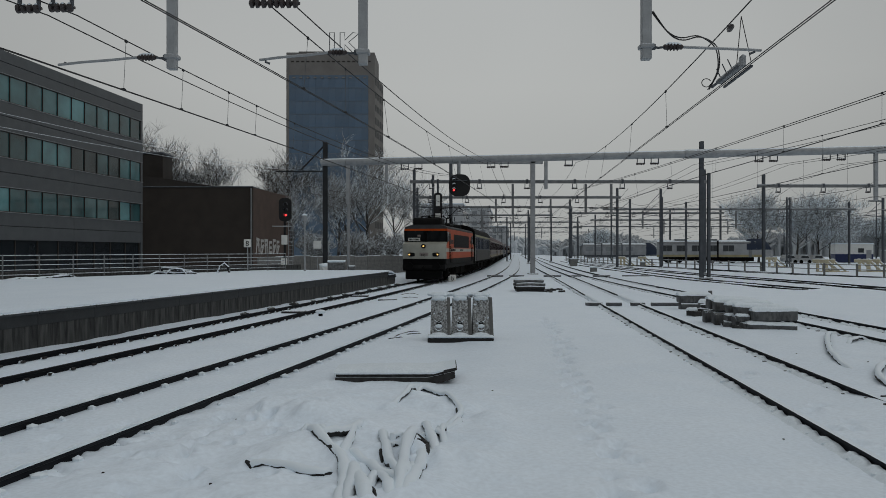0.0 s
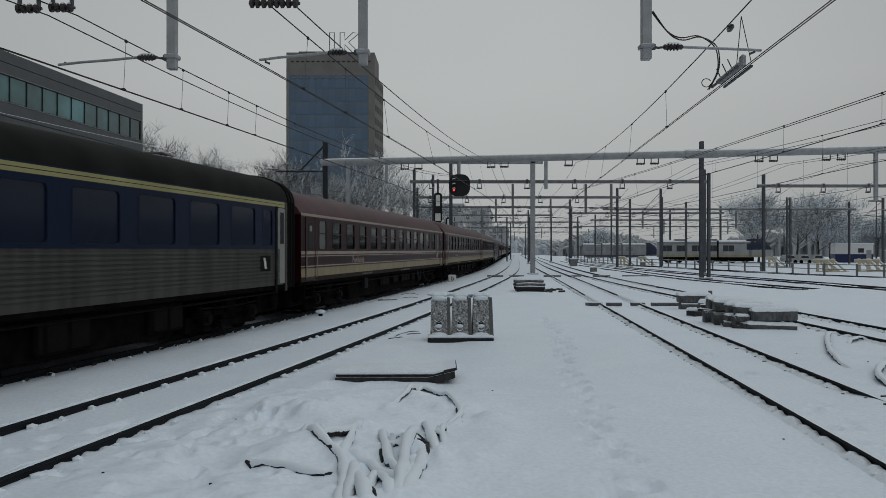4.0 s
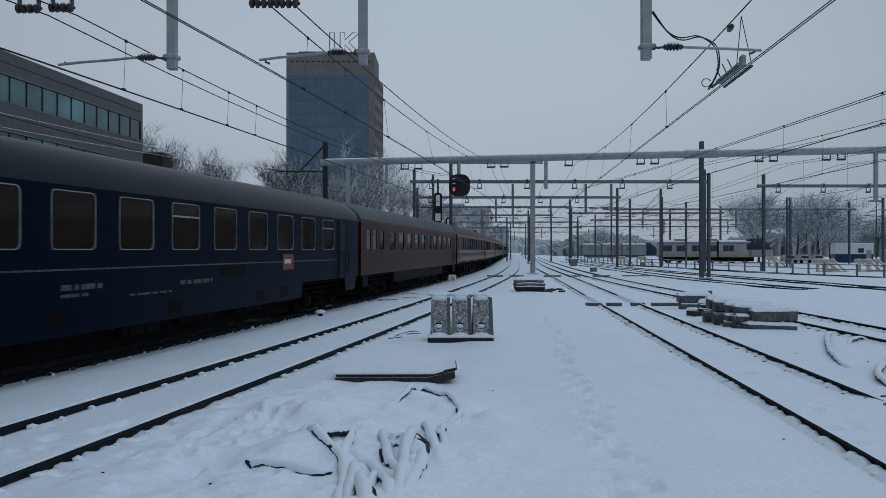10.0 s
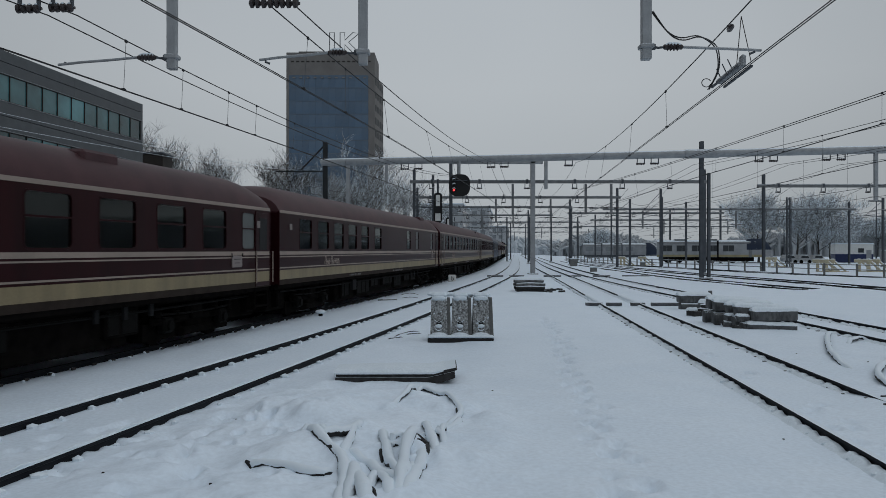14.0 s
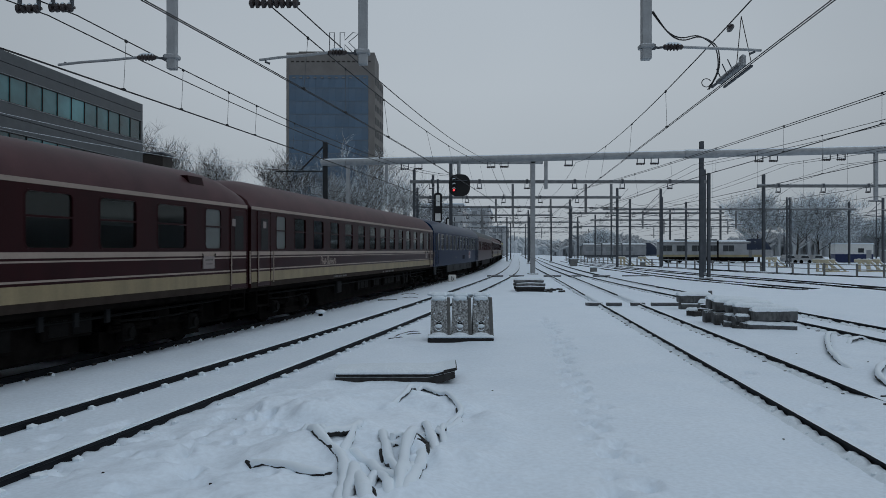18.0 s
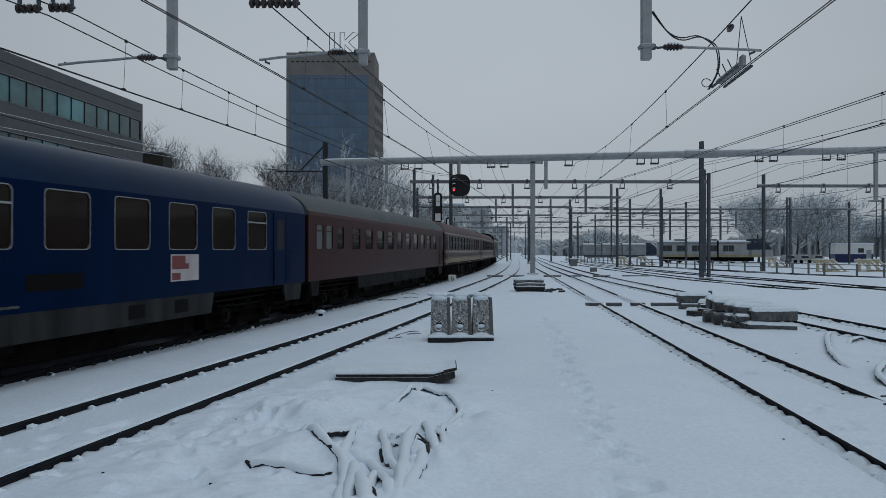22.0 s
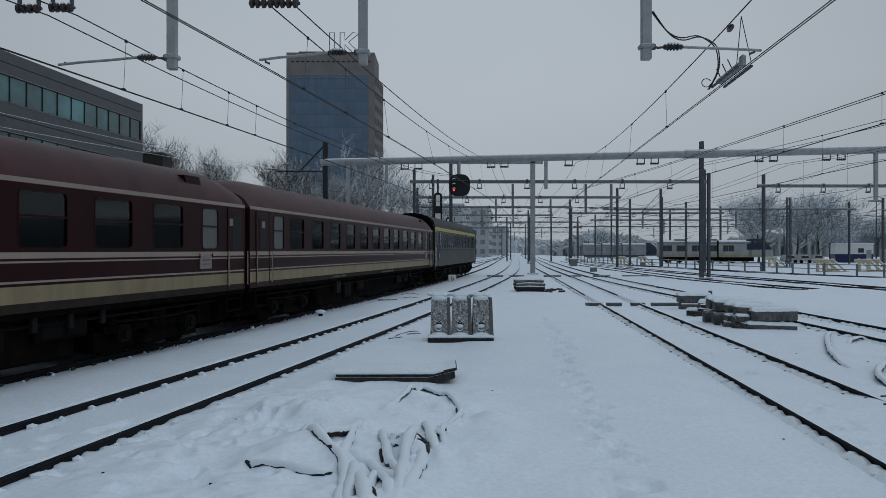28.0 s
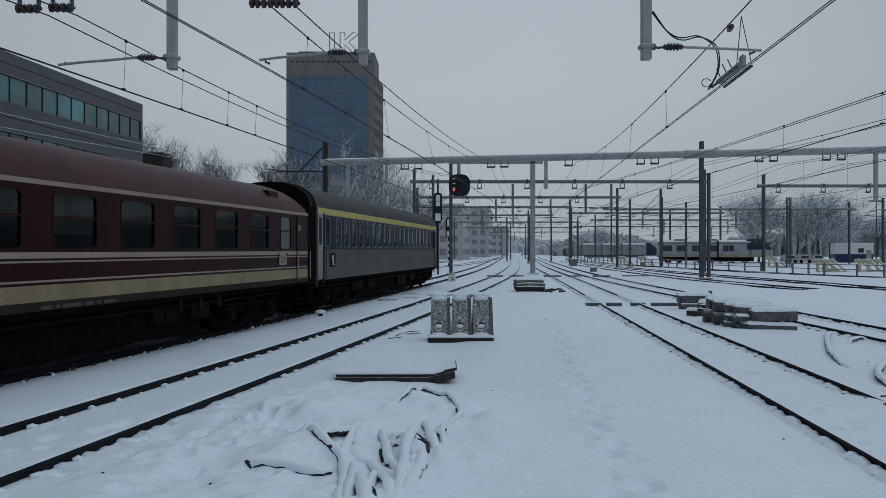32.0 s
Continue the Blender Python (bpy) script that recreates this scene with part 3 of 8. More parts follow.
def arm(parent, x, y, z, reach, drop=0.14):
    """A registration arm with its insulator, from a hanging mast at x to the contact wire."""
    d = 1 if reach > 0 else -1
    part("bracket", Shape().box(x - 0.125, x + 0.125, y - 0.12, y + 0.12, z - 0.035, z + 0.045, 0.015), GALV, parent)
    part("bracket_plate", Shape().box(x + d * 0.10, x + d * 0.17, y - 0.03, y + 0.03, z - 0.05, z + 0.05, 0.01), GALV_DARK, parent)
    part("link", Shape().tube([(x + d * 0.12, y, z), (x + d * 0.22, y, z - 0.015), (x + d * 0.32, y, z)], 0.022, 6), GALV_DARK, parent)
    ins = Shape()
    rings = ((0.30, 0.025), (0.33, 0.05), (0.37, 0.05), (0.385, 0.072), (0.41, 0.04), (0.44, 0.072), (0.47, 0.04), (0.50, 0.072), (0.53, 0.04), (0.56, 0.072), (0.585, 0.04), (0.63, 0.05), (0.66, 0.025))
    ins.tube([(x + d * a, y, z) for a, _ in rings], [r for _, r in rings], 10)
    rod = part("insulator", ins, INSUL, parent, "dark ribbed insulator")
    part("rime", Shape().tube([(x + d * a, y, z + 0.05) for a in (0.36, 0.40, 0.48, 0.56, 0.62)], [0.012, 0.034, 0.042, 0.034, 0.012], 8), SNOW_CAP, rod, "lump of rime", smooth=True)
    end = x + reach
    pts = [(x + d * 0.66, y, z), (x + reach * 0.55, y, z - drop * 0.35), (x + reach * 0.8, y, z - drop * 0.65), (end, y, z - drop)]
    part("registration_tube", Shape().tube(pts, 0.026, 8), GALV, parent)
    part("wire_clamp", Shape().tube([(end - d * 0.12, y, z - drop + 0.02), (end - d * 0.12, y, 5.60), (end - d * 0.2, y, 5.57)], 0.022, 6), GALV_DARK, parent)


# nearest gantry: its beam hangs just above the view, three masts reach down from it
g0 = thing("overhead_gantry", "galvanised overhead-line gantry with hanging masts over the tracks", "gantry")
part("beam", Shape().box(-14.4, 13.4, 14.6, 15.0, 7.75, 8.15, 0.03), GALV, g0)
mast(g0, -14.0, 14.8, 8.4, base=PLAT)
mast(g0, 13.0, 14.8, 8.4)
for mxx, myy, low, reach in ((-5.1, 14.8, 5.47, -2.15), (-1.5, 14.75, 5.55, -1.95), (3.62, 14.0, 5.46, 2.05)):
    part("hanging_mast", Shape().box(mxx - 0.085, mxx + 0.085, myy - 0.085, myy + 0.085, low, 7.76, 0.012), GALV, g0)
    part("mast_shoe", Shape().box(mxx - 0.1, mxx + 0.1, myy - 0.1, myy + 0.1, low + 0.19, low + 0.27, 0.015), GALV, g0)
    arm(g0, mxx, myy, low + 0.23, reach, 0.14 if reach < 0 else 0.06)
for bx, bz in ((-7.85, 6.62), (-7.22, 6.64), (-3.42, 6.72), (-2.95, 6.72)):
    u_bracket(g0, bx, 14.9, bz, 0.42, 1.14)

# main gantry across the whole yard
BEAM = 8.95
g1 = thing("overhead_gantry", "wide galvanised gantry with round snow-topped beam over all tracks", "gantry")
A0, A1 = Vector((-9.6, 62.0, BEAM + 0.03)), Vector((40.0, 55.0, BEAM + 0.38))


def on_beam(x):
    t = (x - A0.x) / (A1.x - A0.x)
    return A0.lerp(A1, t)


part("beam", Shape().tube([A0, A1], 0.29, 12), GALV, g1, smooth=True)
for xx, half, top in ((-9.3, 0.17, 10.6), (19.1, 0.14, 10.1)):
    p = on_beam(xx)
    mast(g1, xx, p.y + 0.1, top, half, MAST_BLACK if xx < 0 else GALV_DARK, base=0.3 if xx < 0 else GROUND)
mast(g1, 19.74, on_beam(19.6).y + 0.5, 7.8, 0.11, GALV_DARK)
part("beam_joint", Shape().tube([on_beam(17.9), on_beam(20.3)], 0.34, 12), GALV, g1)
for xx in (-2.95, -1.9, 3.7, 4.7, 9.5, 14.75, 15.75, 23.1, 24.1, 27.7, 28.7):
    p = on_beam(xx)
    u_bracket(g1, xx, p.y, p.z - 0.68, 0.6, 0.42)
for xx, low in ((1.2, 7.9), (7.8, 6.7), (31.0, 5.6), (-4.4, 7.2), (-7.5, 5.7)):
    p = on_beam(xx)
    part("hanging_mast", Shape().box(xx - 0.12, xx + 0.12, p.y - 0.12, p.y + 0.12, low, p.z - 0.2, 0.01), GALV, g1)

# pole with a cantilever head between the tracks
g2 = thing("overhead_mast", "single galvanised mast with a short cross head", "mast")
mast(g2, 8.0, 70.0, 10.05, 0.20)
part("cross_head", Shape().box(0.5, 8.9, 69.8, 70.2, 9.75, 10.05, 0.03), GALV, g2)
mast(g2, 0.7, 70.0, 10.0, 0.15, GALV_DARK)

# gantries farther off
MIDDLE = [(-3.0, 24.0, 71, 8.25, (-2.6, 23.6), (6.3, 12.9, 15.2)), (-3.5, 20.8, 92, 8.25, (-3.0, 20.4), (6.2, 12.6)), (-4, 18.4, 112, 8.2, (-3.5, 18.1), (5.5, 10)), (-2, 19.3, 138, 8.2, (-1.5, 19.0), (7,)), (30.0, 62.0, 75, 8.2, (30.6, 61), (42.6, 49.0)), (24, 62, 118, 8.2, (36.5, 61), (30, 44))]
FAR = [(20, 45, 126, 8.0, (20.6, 44.5), (30,)), (2, 30, 172, 8.2, (2.5, 29.5), (12, 20)), (6, 38, 215, 8.2, (6.5, 37), (18, 27)), (12, 52, 275, 8.4, (12.5, 51), (25, 38)), (30, 75, 160, 8.2, (31, 74), (45, 58)), (34, 90, 205, 8.2, (35, 89), (55, 70))]
for x0, x1, y, z, posts, hangs in MIDDLE + FAR:
    g = thing("overhead_gantry", "grey steel portal gantry carrying overhead wires", "gantry", group="gantries along the line")
    part("beam", Shape().box(x0, x1, y - 0.14, y + 0.14, z - 0.15, z + 0.15, 0.02), GALV_MID, g)
    for xx in posts:
        mast(g, xx, y, z + 1.1, 0.13, GALV_DARK)
    for xx in hangs:
        part("hanging_mast", Shape().box(xx - 0.1, xx + 0.1, y - 0.1, y + 0.1, 5.3, z - 0.2), GALV_MID, g)
        for d in (-1, 1):
            part("registration_tube", Shape().tube([(xx, y, 5.9), (xx + d * 0.9, y, 5.92), (xx + d * 1.9, y, 5.78)], 0.035, 6), GALV_MID, g)
            part("insulator", Shape().tube([(xx + d * 0.2, y, 5.9), (xx + d * 0.3, y, 5.9), (xx + d * 0.6, y, 5.91), (xx + d * 0.7, y, 5.91)], [0.03, 0.07, 0.07, 0.03], 8), INSUL, g)
    for k in range(int((x1 - x0) / 4.3)):
        u_bracket(g, x0 + 2 + 4.3 * k, y, z - 0.62, 0.45, 0.45)
        part("beam_clamp", Shape().box(x0 + 1.9 + 4.3 * k, x0 + 2.1 + 4.3 * k, y - 0.17, y + 0.17, z - 0.17, z + 0.22, 0.01), GALV_DARK, g)

# single masts in the yard
for x, y, top in ((-1.0, 79, 9.6), (25.5, 92, 9.2), (23.8, 100, 8.6), (27.3, 98, 8.7), (44.0, 100, 8.8), (56.0, 100, 8.7), (13.9, 128, 8.6), (16.5, 150, 8.4), (30, 140, 8.6), (12.2, 150, 8.4), (37, 128, 8.7), (20, 190, 8.5), (18, 240, 8.4), (15.5, 180, 8.6)):
    g = thing("overhead_mast", "dark steel mast with a short arm for the wires", "mast", group="masts in the yard")
    if (x, y) == (44.0, 100):
        for ax in (-0.2, 0.2):
            for ay in (-0.2, 0.2):
                part("corner_post", Shape().box(x + ax - 0.05, x + ax + 0.05, y + ay - 0.05, y + ay + 0.05, GROUND, top), GALV_DARK, g)
        for k in range(14):
            z, e = 0.3 + 0.6 * k, 0.2 * (-1) ** k
            part("lattice_bar", Shape().tube([(x - e, y - 0.22, z), (x + e, y - 0.22, z + 0.6)], 0.05, 5).tube([(x - e, y + 0.22, z + 0.6), (x + e, y + 0.22, z)], 0.05, 5), GALV_DARK, g)
    else:
        mast(g, x, y, top, 0.125, GALV_DARK)
    part("arm", Shape().tube([(x, y, 6.3), (x - 2.3, y, 6.5)], 0.05, 6), GALV_DARK, g)
    part("stay", Shape().tube([(x, y, top - 0.3), (x - 2.2, y, 6.5)], 0.03, 6), GALV_DARK, g)


def chord(supports, sag):
    """Points of a wire hung over supports (x, y, z); sag: one depth, or one for each span."""
    pts = []
    for i, (p, q) in enumerate(zip(supports, supports[1:])):
        d = sag[min(i, len(sag) - 1)] if isinstance(sag, tuple) else sag
        for k in range(30):
            t = k / 30
            pts.append((p[0] + (q[0] - p[0]) * t, p[1] + (q[1] - p[1]) * t, p[2] + (q[2] - p[2]) * t - 4 * d * t * (1 - t)))
    return pts + [supports[-1]]


def catenary(name, at, supports, droppers, feeder=None, sag=0.6):
    """One track's wires. at(y): x of the contact wire; supports: (x, y, z) of the messenger and of the feeder."""
    line = thing(name, "thin dark overhead wires with droppers, rimed with snow", "overhead wire")
    ys = np.linspace(supports[0][1], supports[-1][1], 140)
    for o in (-0.025, 0.025):
        part("contact_wire", Shape().tube([(at(y) + o, y, 5.56) for y in ys], 0.0095, 5), WIRE, line)
    top = chord(supports, sag)
    part("messenger_wire", Shape().tube(top, 0.0135, 5), WIRE, line)
    if feeder:
        part("feeder_wire", Shape().tube(chord(feeder, sag), 0.0135, 5), WIRE, line)
    cy = [p[1] for p in top]
    for y in droppers:
        x, z = np.interp(y, cy, [p[0] for p in top]), np.interp(y, cy, [p[2] for p in top])
        if z > 5.7:
            drop = part("dropper", Shape().tube([(at(y), y, 5.56), (x, y, z)], 0.0055, 4), DROPPER, line)
            part("dropper_clamp", Shape().box(at(y) - 0.035, at(y) + 0.035, y - 0.05, y + 0.05, 5.55, 5.60, 0.01).box(x - 0.02, x + 0.02, y - 0.05, y + 0.05, z - 0.045, z + 0.02, 0.01), MAST_BLACK, drop)
    return line


def track_x(key, off=0.0):
    c = np.array(CENTRES[key])
    return lambda y: float(np.interp(y, c[:, 1], c[:, 0])) + off


def far_supports(at, off=0.0):
    return [(at(y) + off, y, 8.0) for y in (92, 138, 190, 260)]


one, two, mid = track_x("platform_track", 0.1), track_x("second_track", -0.1), track_x("middle_track", 0.1)
SAG = (0.5, 0.76, 0.7, 0.7)
catenary("overhead_wires", one, [(-14.5, -25, 6.7), (-7.22, 15.5, 6.70), (1.18, 61, 7.9)] + far_supports(one), [6, 17.14, 19.56, 22.05, 23.9, 27, 33, 38, 43, 48, 53, 58],
         [(-15.2, -25, 6.7), (-7.79, 15.5, 6.70), (0.9, 61, 7.8)] + far_supports(one, -0.7), SAG)
SAG = (0.5, 0.55, 0.7, 0.7)
catenary("overhead_wires", two, [(-9.2, -25, 6.7), (-3.26, 14.9, 6.69), (3.63, 60, 8.6)] + far_supports(two), [6, 17.05, 20, 24.3, 31.9, 38, 45, 52],
         [(-8.7, -25, 6.7), (-2.83, 14.9, 6.73), (4.32, 60, 8.62)] + far_supports(two, 0.7), SAG)
catenary("overhead_wires", mid, [(1.6, -25, 6.5), (5.5, 14.0, 6.53), (9.9, 58.5, 8.6)] + far_supports(mid), [5, 22.3, 29.1, 38, 47], None, SAG)


def yard(y):
    return float(np.interp(y, [-25, 14, 36, 60, 105, 230], [11.6, 12.15, 12.15, 12.6, 15.6, 27.0]))


catenary("overhead_wires", yard, [(11.6, -25, 6.4), (12.15, 13, 6.35), (12.2, 71, 7.55), (15.6, 105, 8.0), (27, 230, 8.0)], [21.75, 28.04, 35, 42, 50], [(11.7, -25, 6.4), (12.25, 13, 6.32), (12.3, 71, 7.5), (15.9, 105, 8.0), (27.3, 230, 8.0)], (0.4, 0.2, 0.6, 0.6))
for off, first, drops in ((0.0, 17.5, [20, 28, 36, 44, 52]), (6.0, 23.5, [34, 40, 46, 52]), (10.5, 28.0, [40, 48])):
    def side(y, o=first):
        return o + 0.03 * (y - 40)
    catenary("overhead_wires", side, [(side(-20), -20, 7.0), (side(56.5), 56.5, 8.2), (side(118), 118, 8.0), (side(205), 205, 8.0)], drops, [(side(-20) + 0.9, -20, 7.0), (side(56.5) + 0.9, 56.5, 8.2), (side(118) + 0.9, 118, 8.0), (side(205) + 0.9, 205, 8.0)], 0.7)

# side arm of the main gantry's dark mast, with the line along the office
part("side_arm", Shape().box(-13.7, -9.3, 61.95, 62.1, 8.22, 8.34), MAST_BLACK, g1)
part("stay", Shape().tube([(-9.4, 62.05, 10.3), (-11.2, 62.05, 8.4)], 0.07, 6), MAST_BLACK, g1)
part("stay", Shape().tube([(-13.3, 62.05, 8.2), (-12.2, 62.05, 6.6)], 0.03, 6), MAST_BLACK, g1)
u_bracket(g1, -13.2, 62.0, 8.42, 0.55, 0.3)
part("light_mast", Shape().tube([(-7.5, 62.4, 0.2), (-7.5, 62.4, 9.2)], 0.13, 10), GALV, g1)
line = thing("feeder_wires", "two thin rimed feeder wires along the office facade", "overhead wire")
for z0, z1 in ((7.95, 8.5), (7.2, 8.25)):
    pts = []
    for k in range(25):
        t = k / 24
        y = 20 + 42 * t
        pts.append((-13.2 - 0.19 * (62 - y), y, z0 + (z1 - z0) * t - 1.2 * t * (1 - t)))
    part("wire", Shape().tube(pts, 0.013, 5), RIMED_WIRE, line)
rwire = random.Random(77)
for k in range(16):
    x = -2 + 3.7 * k
    c = thing("feeder_wires", "thin dark wire running from gantry to gantry over the yard", "overhead wire", group="wires over the yard")
    z, lean = rwire.uniform(6.6, 8.6), 0.04 + 0.045 * max(0.0, x - 8) / 10
    part("wire", Shape().tube([(x + lean * (y - 70), y, z - 0.9 * math.sin(math.pi * ((y - 70) % 24) / 24)) for y in np.arange(70, 215, 2.0)], 0.016, 4), WIRE, c)
    part("wire", Shape().tube([(x + lean * (y - 70), y, 5.56) for y in np.arange(70, 215, 12.0)], 0.018, 4), WIRE, c)
line = thing("feeder_wires", "thin wires slung between yard gantries", "overhead wire")
for z, x0, x1 in ((7.6, -13.2, 6), (6.9, -12.6, 7.5), (6.3, -9.3, -2.6)):
    part("wire", Shape().tube([(x0 + (x1 - x0) * k / 12, 62 + 48 * k / 12, z - 1.6 * (k / 12) * (1 - k / 12)) for k in range(13)], 0.016, 5), WIRE, line)

# section insulator on the middle track's contact wire
si = thing("section_insulator", "grey rimed section insulator slung in the contact wire", "insulator", Matrix.Translation((mid(16.0), 16.0, 5.56)) @ pose(0, 0, 0, 0, 0, -5))
for xx in (-0.13, 0.13):
    part("runner", Shape().box(xx - 0.025, xx + 0.025, -1.0, 0.95, 0, 0.05, 0.01), GALV_DARK, si)
part("housing", Shape().box(-0.08, 0.08, -0.75, 0.85, 0.06, 0.17, 0.04), GALV, si, "pale housing with rime")
part("horn", Shape().box(-0.05, 0.05, -0.95, -0.75, 0.03, 0.27, 0.03), GALV, si)
for yy in (-0.3, 0.1, 0.55):
    part("arcing_horn", Shape().tube([(-0.05, yy, 0.15), (-0.12, yy + 0.05, 0.34)], 0.012, 5), GALV_DARK, si)
for xx, yy in ((-0.12, -0.9), (0.12, -1.0)):
    part("hanger_wire", Shape().tube([(xx, yy, 0.1), (-0.12, -1.2, 0.92)], 0.008, 4), WIRE, si)
part("messenger_insulator", Shape().tube([(-0.14, -0.7, 0.90), (-0.14, -0.6, 0.90), (-0.12, -0.4, 0.90), (-0.12, -0.28, 0.89)], [0.02, 0.06, 0.06, 0.02], 8), INSUL, si)
jump = thing("jumper_cable", "slack pair of dark jumper cables from mast to contact wire", "cable")
for k in range(2):
    pts = [(3.71, 14.0, 6.33), (4.05, 14.2, 6.03), (4.39, 14.5, 5.99), (4.87, 15.0, 6.16), (5.43, 15.8, 6.2), (5.70, 16.3, 6.09), (5.82, 16.7, 5.83), (5.80, 17.3, 5.55)]
    fine = []
    for i in range(len(pts) - 1):
        a, b, c, d = (Vector(pts[min(max(i + j, 0), len(pts) - 1)]) for j in (-1, 0, 1, 2))
        for u in (0, 0.2, 0.4, 0.6, 0.8):
            fine.append(0.5 * (2 * b + (c - a) * u + (2 * a - 5 * b + 4 * c - d) * u ** 2 + (3 * b - a - 3 * c + d) * u ** 3))
    part("cable", Shape().tube([p + Vector((0.03 * k, 0, -0.045 * k * math.sin(0.18 * i))) for i, p in enumerate(fine)], 0.013, 6), WIRE, jump)
loop = [(5.95 + 0.10 * math.cos(a), 17.0, 5.71 + 0.09 * math.sin(a)) for a in np.linspace(0.4, 6.0, 14)]
part("cable_loop", Shape().tube([(x - 0.25, y, z - 0.02) for x, y, z in loop], 0.010, 5), WIRE, jump)

# ---- buildings ----
PANEL = material("grey_metal_cladding", (0.090, 0.097, 0.103), (0.073, 0.079, 0.085), rough=0.5, metal=0.3, scale=1.2, grain=20, bump=0.05)
SILL = material("aluminium_sill", (0.25, 0.26, 0.27), rough=0.45, metal=0.4)
OFFICE_GLASS = material("greenish_office_glass", (0.055, 0.14, 0.15), (0.022, 0.05, 0.054), rough=0.07, scale=0.35, bump=0.0, vary=0.9, spec=0.7)
BROWN = material("brown_brick_cladding", (0.039, 0.031, 0.026), (0.028, 0.0225, 0.019), rough=0.85, scale=0.8, grain=14, bump=0.2)
RUSSET = material("russet_cladding", (0.085, 0.058, 0.047), (0.065, 0.045, 0.037), rough=0.85, scale=0.8, grain=14, bump=0.2)
DARK_BROWN = material("dark_brown_cladding", (0.03, 0.025, 0.022), rough=0.8, scale=1.0)
TOWER_STONE = material("brown_concrete_slabs", (0.17, 0.16, 0.15), (0.135, 0.125, 0.118), rough=0.85, scale=0.3, grain=8)
TOWER_GLASS = material("blue_curtain_glass", (0.066, 0.112, 0.175), (0.100, 0.130, 0.168), rough=0.2, scale=0.22, bump=0.0, vary=0.10)
TOWER_FRAME = material("blue_grey_mullion", (0.10, 0.125, 0.155), rough=0.5)
DARK_SCREEN_GLASS = material("black_ground_floor_glass", (0.010, 0.013, 0.016), (0.016, 0.02, 0.024), rough=0.15, scale=0.5, bump=0.0, spec=0.2)
WINDOW_DARK = material("dark_window", (0.04, 0.045, 0.05), rough=0.2)
ROOM = material("dark_room_behind_glass", (0.04, 0.045, 0.045), rough=0.9)
PAINT_GREY = material("faded_grey_spray_paint", (0.46, 0.46, 0.45), (0.32, 0.31, 0.30), rough=0.7, scale=4)

OFFICE = Matrix.Translation((-26.0, 68.0, 0)) @ pose(0, 0, 0, 0, 0, -90 - 5.35)   # x runs towards the camera along the facade, y faces the tracks
office = thing("office_building", "long grey metal-clad office with three bands of greenish windows", "building", OFFICE)
ROWS = ((11.5, 13.2), (7.95, 9.6), (4.5, 6.05), (-0.3, 2.7))
LONG = 62.0
part("core", Shape().box(0.3, LONG, -15, -0.6, -0.5, 14.4), ROOM, office)
part("end_wall", Shape().box(-0.02, 0.3, -15, 0.0, -0.5, 14.7, 0.02), PANEL, office)
part("roof", Shape().box(0.32, LONG, -15, -0.45, 14.42, 14.62, 0.02), SNOW_CAP, office, "snow-covered flat roof")
cuts = [-0.5]
for lo, hi in sorted(ROWS):
    cuts += [lo, hi]
cuts.append(14.7)
for a, b in zip(cuts[::2], cuts[1::2]):
    n = max(1, round((b - a) / 0.9))
    for k in range(n):
        z0, z1 = a + (b - a) * k / n, a + (b - a) * (k + 1) / n
        for j in range(6):
            x0, x1 = 0.3 + j * 10.28, 0.3 + (j + 1) * 10.28
            part("panel", Shape().box(x0 + 0.006, x1 - 0.006, -0.14, 0.0, z0 + 0.018, z1 - 0.018, 0.012), PANEL, office)
    part("backing", Shape().box(0.3, LONG, -0.4, -0.16, a, b), ROOM, office)
for lo, hi in ROWS[:3]:
    part("sill", Shape().box(0.0, LONG, -0.1, 0.05, lo - 0.05, lo, 0.01), SILL, office)
    part("lintel", Shape().box(0.0, LONG, -0.1, 0.03, hi, hi + 0.05, 0.01), SILL, office)
    for k in range(20):
        x0 = 0.3 + 1.75 * k
        win = part("window", Shape().box(x0, x0 + 0.06, -0.16, -0.02, lo, hi, 0.01).box(x0 + 0.06, x0 + 1.75, -0.14, -0.05, lo, lo + 0.05).box(x0 + 0.06, x0 + 1.75, -0.14, -0.05, hi - 0.05, hi), DARK_BROWN, office)
        part("pane", Shape().box(x0 + 0.06, x0 + 1.75, -0.11, -0.09, lo + 0.05, hi - 0.05), OFFICE_GLASS, win)
part("ground_glazing", Shape().box(0.3, 40, -0.3, -0.2, -0.3, 2.7), DARK_SCREEN_GLASS, office, "dark ground-floor glazing")
for k in range(16):
    part("glazing_mullion", Shape().box(0.3 + 2.4 * k, 0.38 + 2.4 * k, -0.2, -0.12, -0.3, 2.7), DARK_BROWN, office)

hall = thing("brown_hall", "windowless dark brown hall with faded grey graffiti at its corner", "building", Matrix.Translation((-18.9, 78, 0)))
part("wall_front", Shape().box(-14, 0, 0, 0.3, -0.4, 8.3, 0.02), BROWN, hall)
part("wall_side", Shape().box(-0.3, 0, 0.0, 13, -0.4, 8.3, 0.02).moved(pose(0, 0.3, 0, 0, 0, -5.35)), RUSSET, hall)
part("roof", Shape().box(-14, 0.08, -0.08, 13, 8.3, 8.42, 0.03), GALV_DARK, hall, "flat roof with a thin snow edge")
part("lean_to", Shape().prism([(-14, 8.42), (-3.5, 8.42), (-10.5, 9.5), (-14, 9.6)], 1, 1.5, 9), DARK_BROWN, hall)
part("downpipe", Shape().tube([(-0.12, -0.12, 0), (-0.12, -0.12, 8.2)], 0.07, 8), SILL, hall)
part("roof_block", Shape().box(-13.2, -10.7, 5, 8, 8.4, 12.2, 0.05), DARK_BROWN, hall)
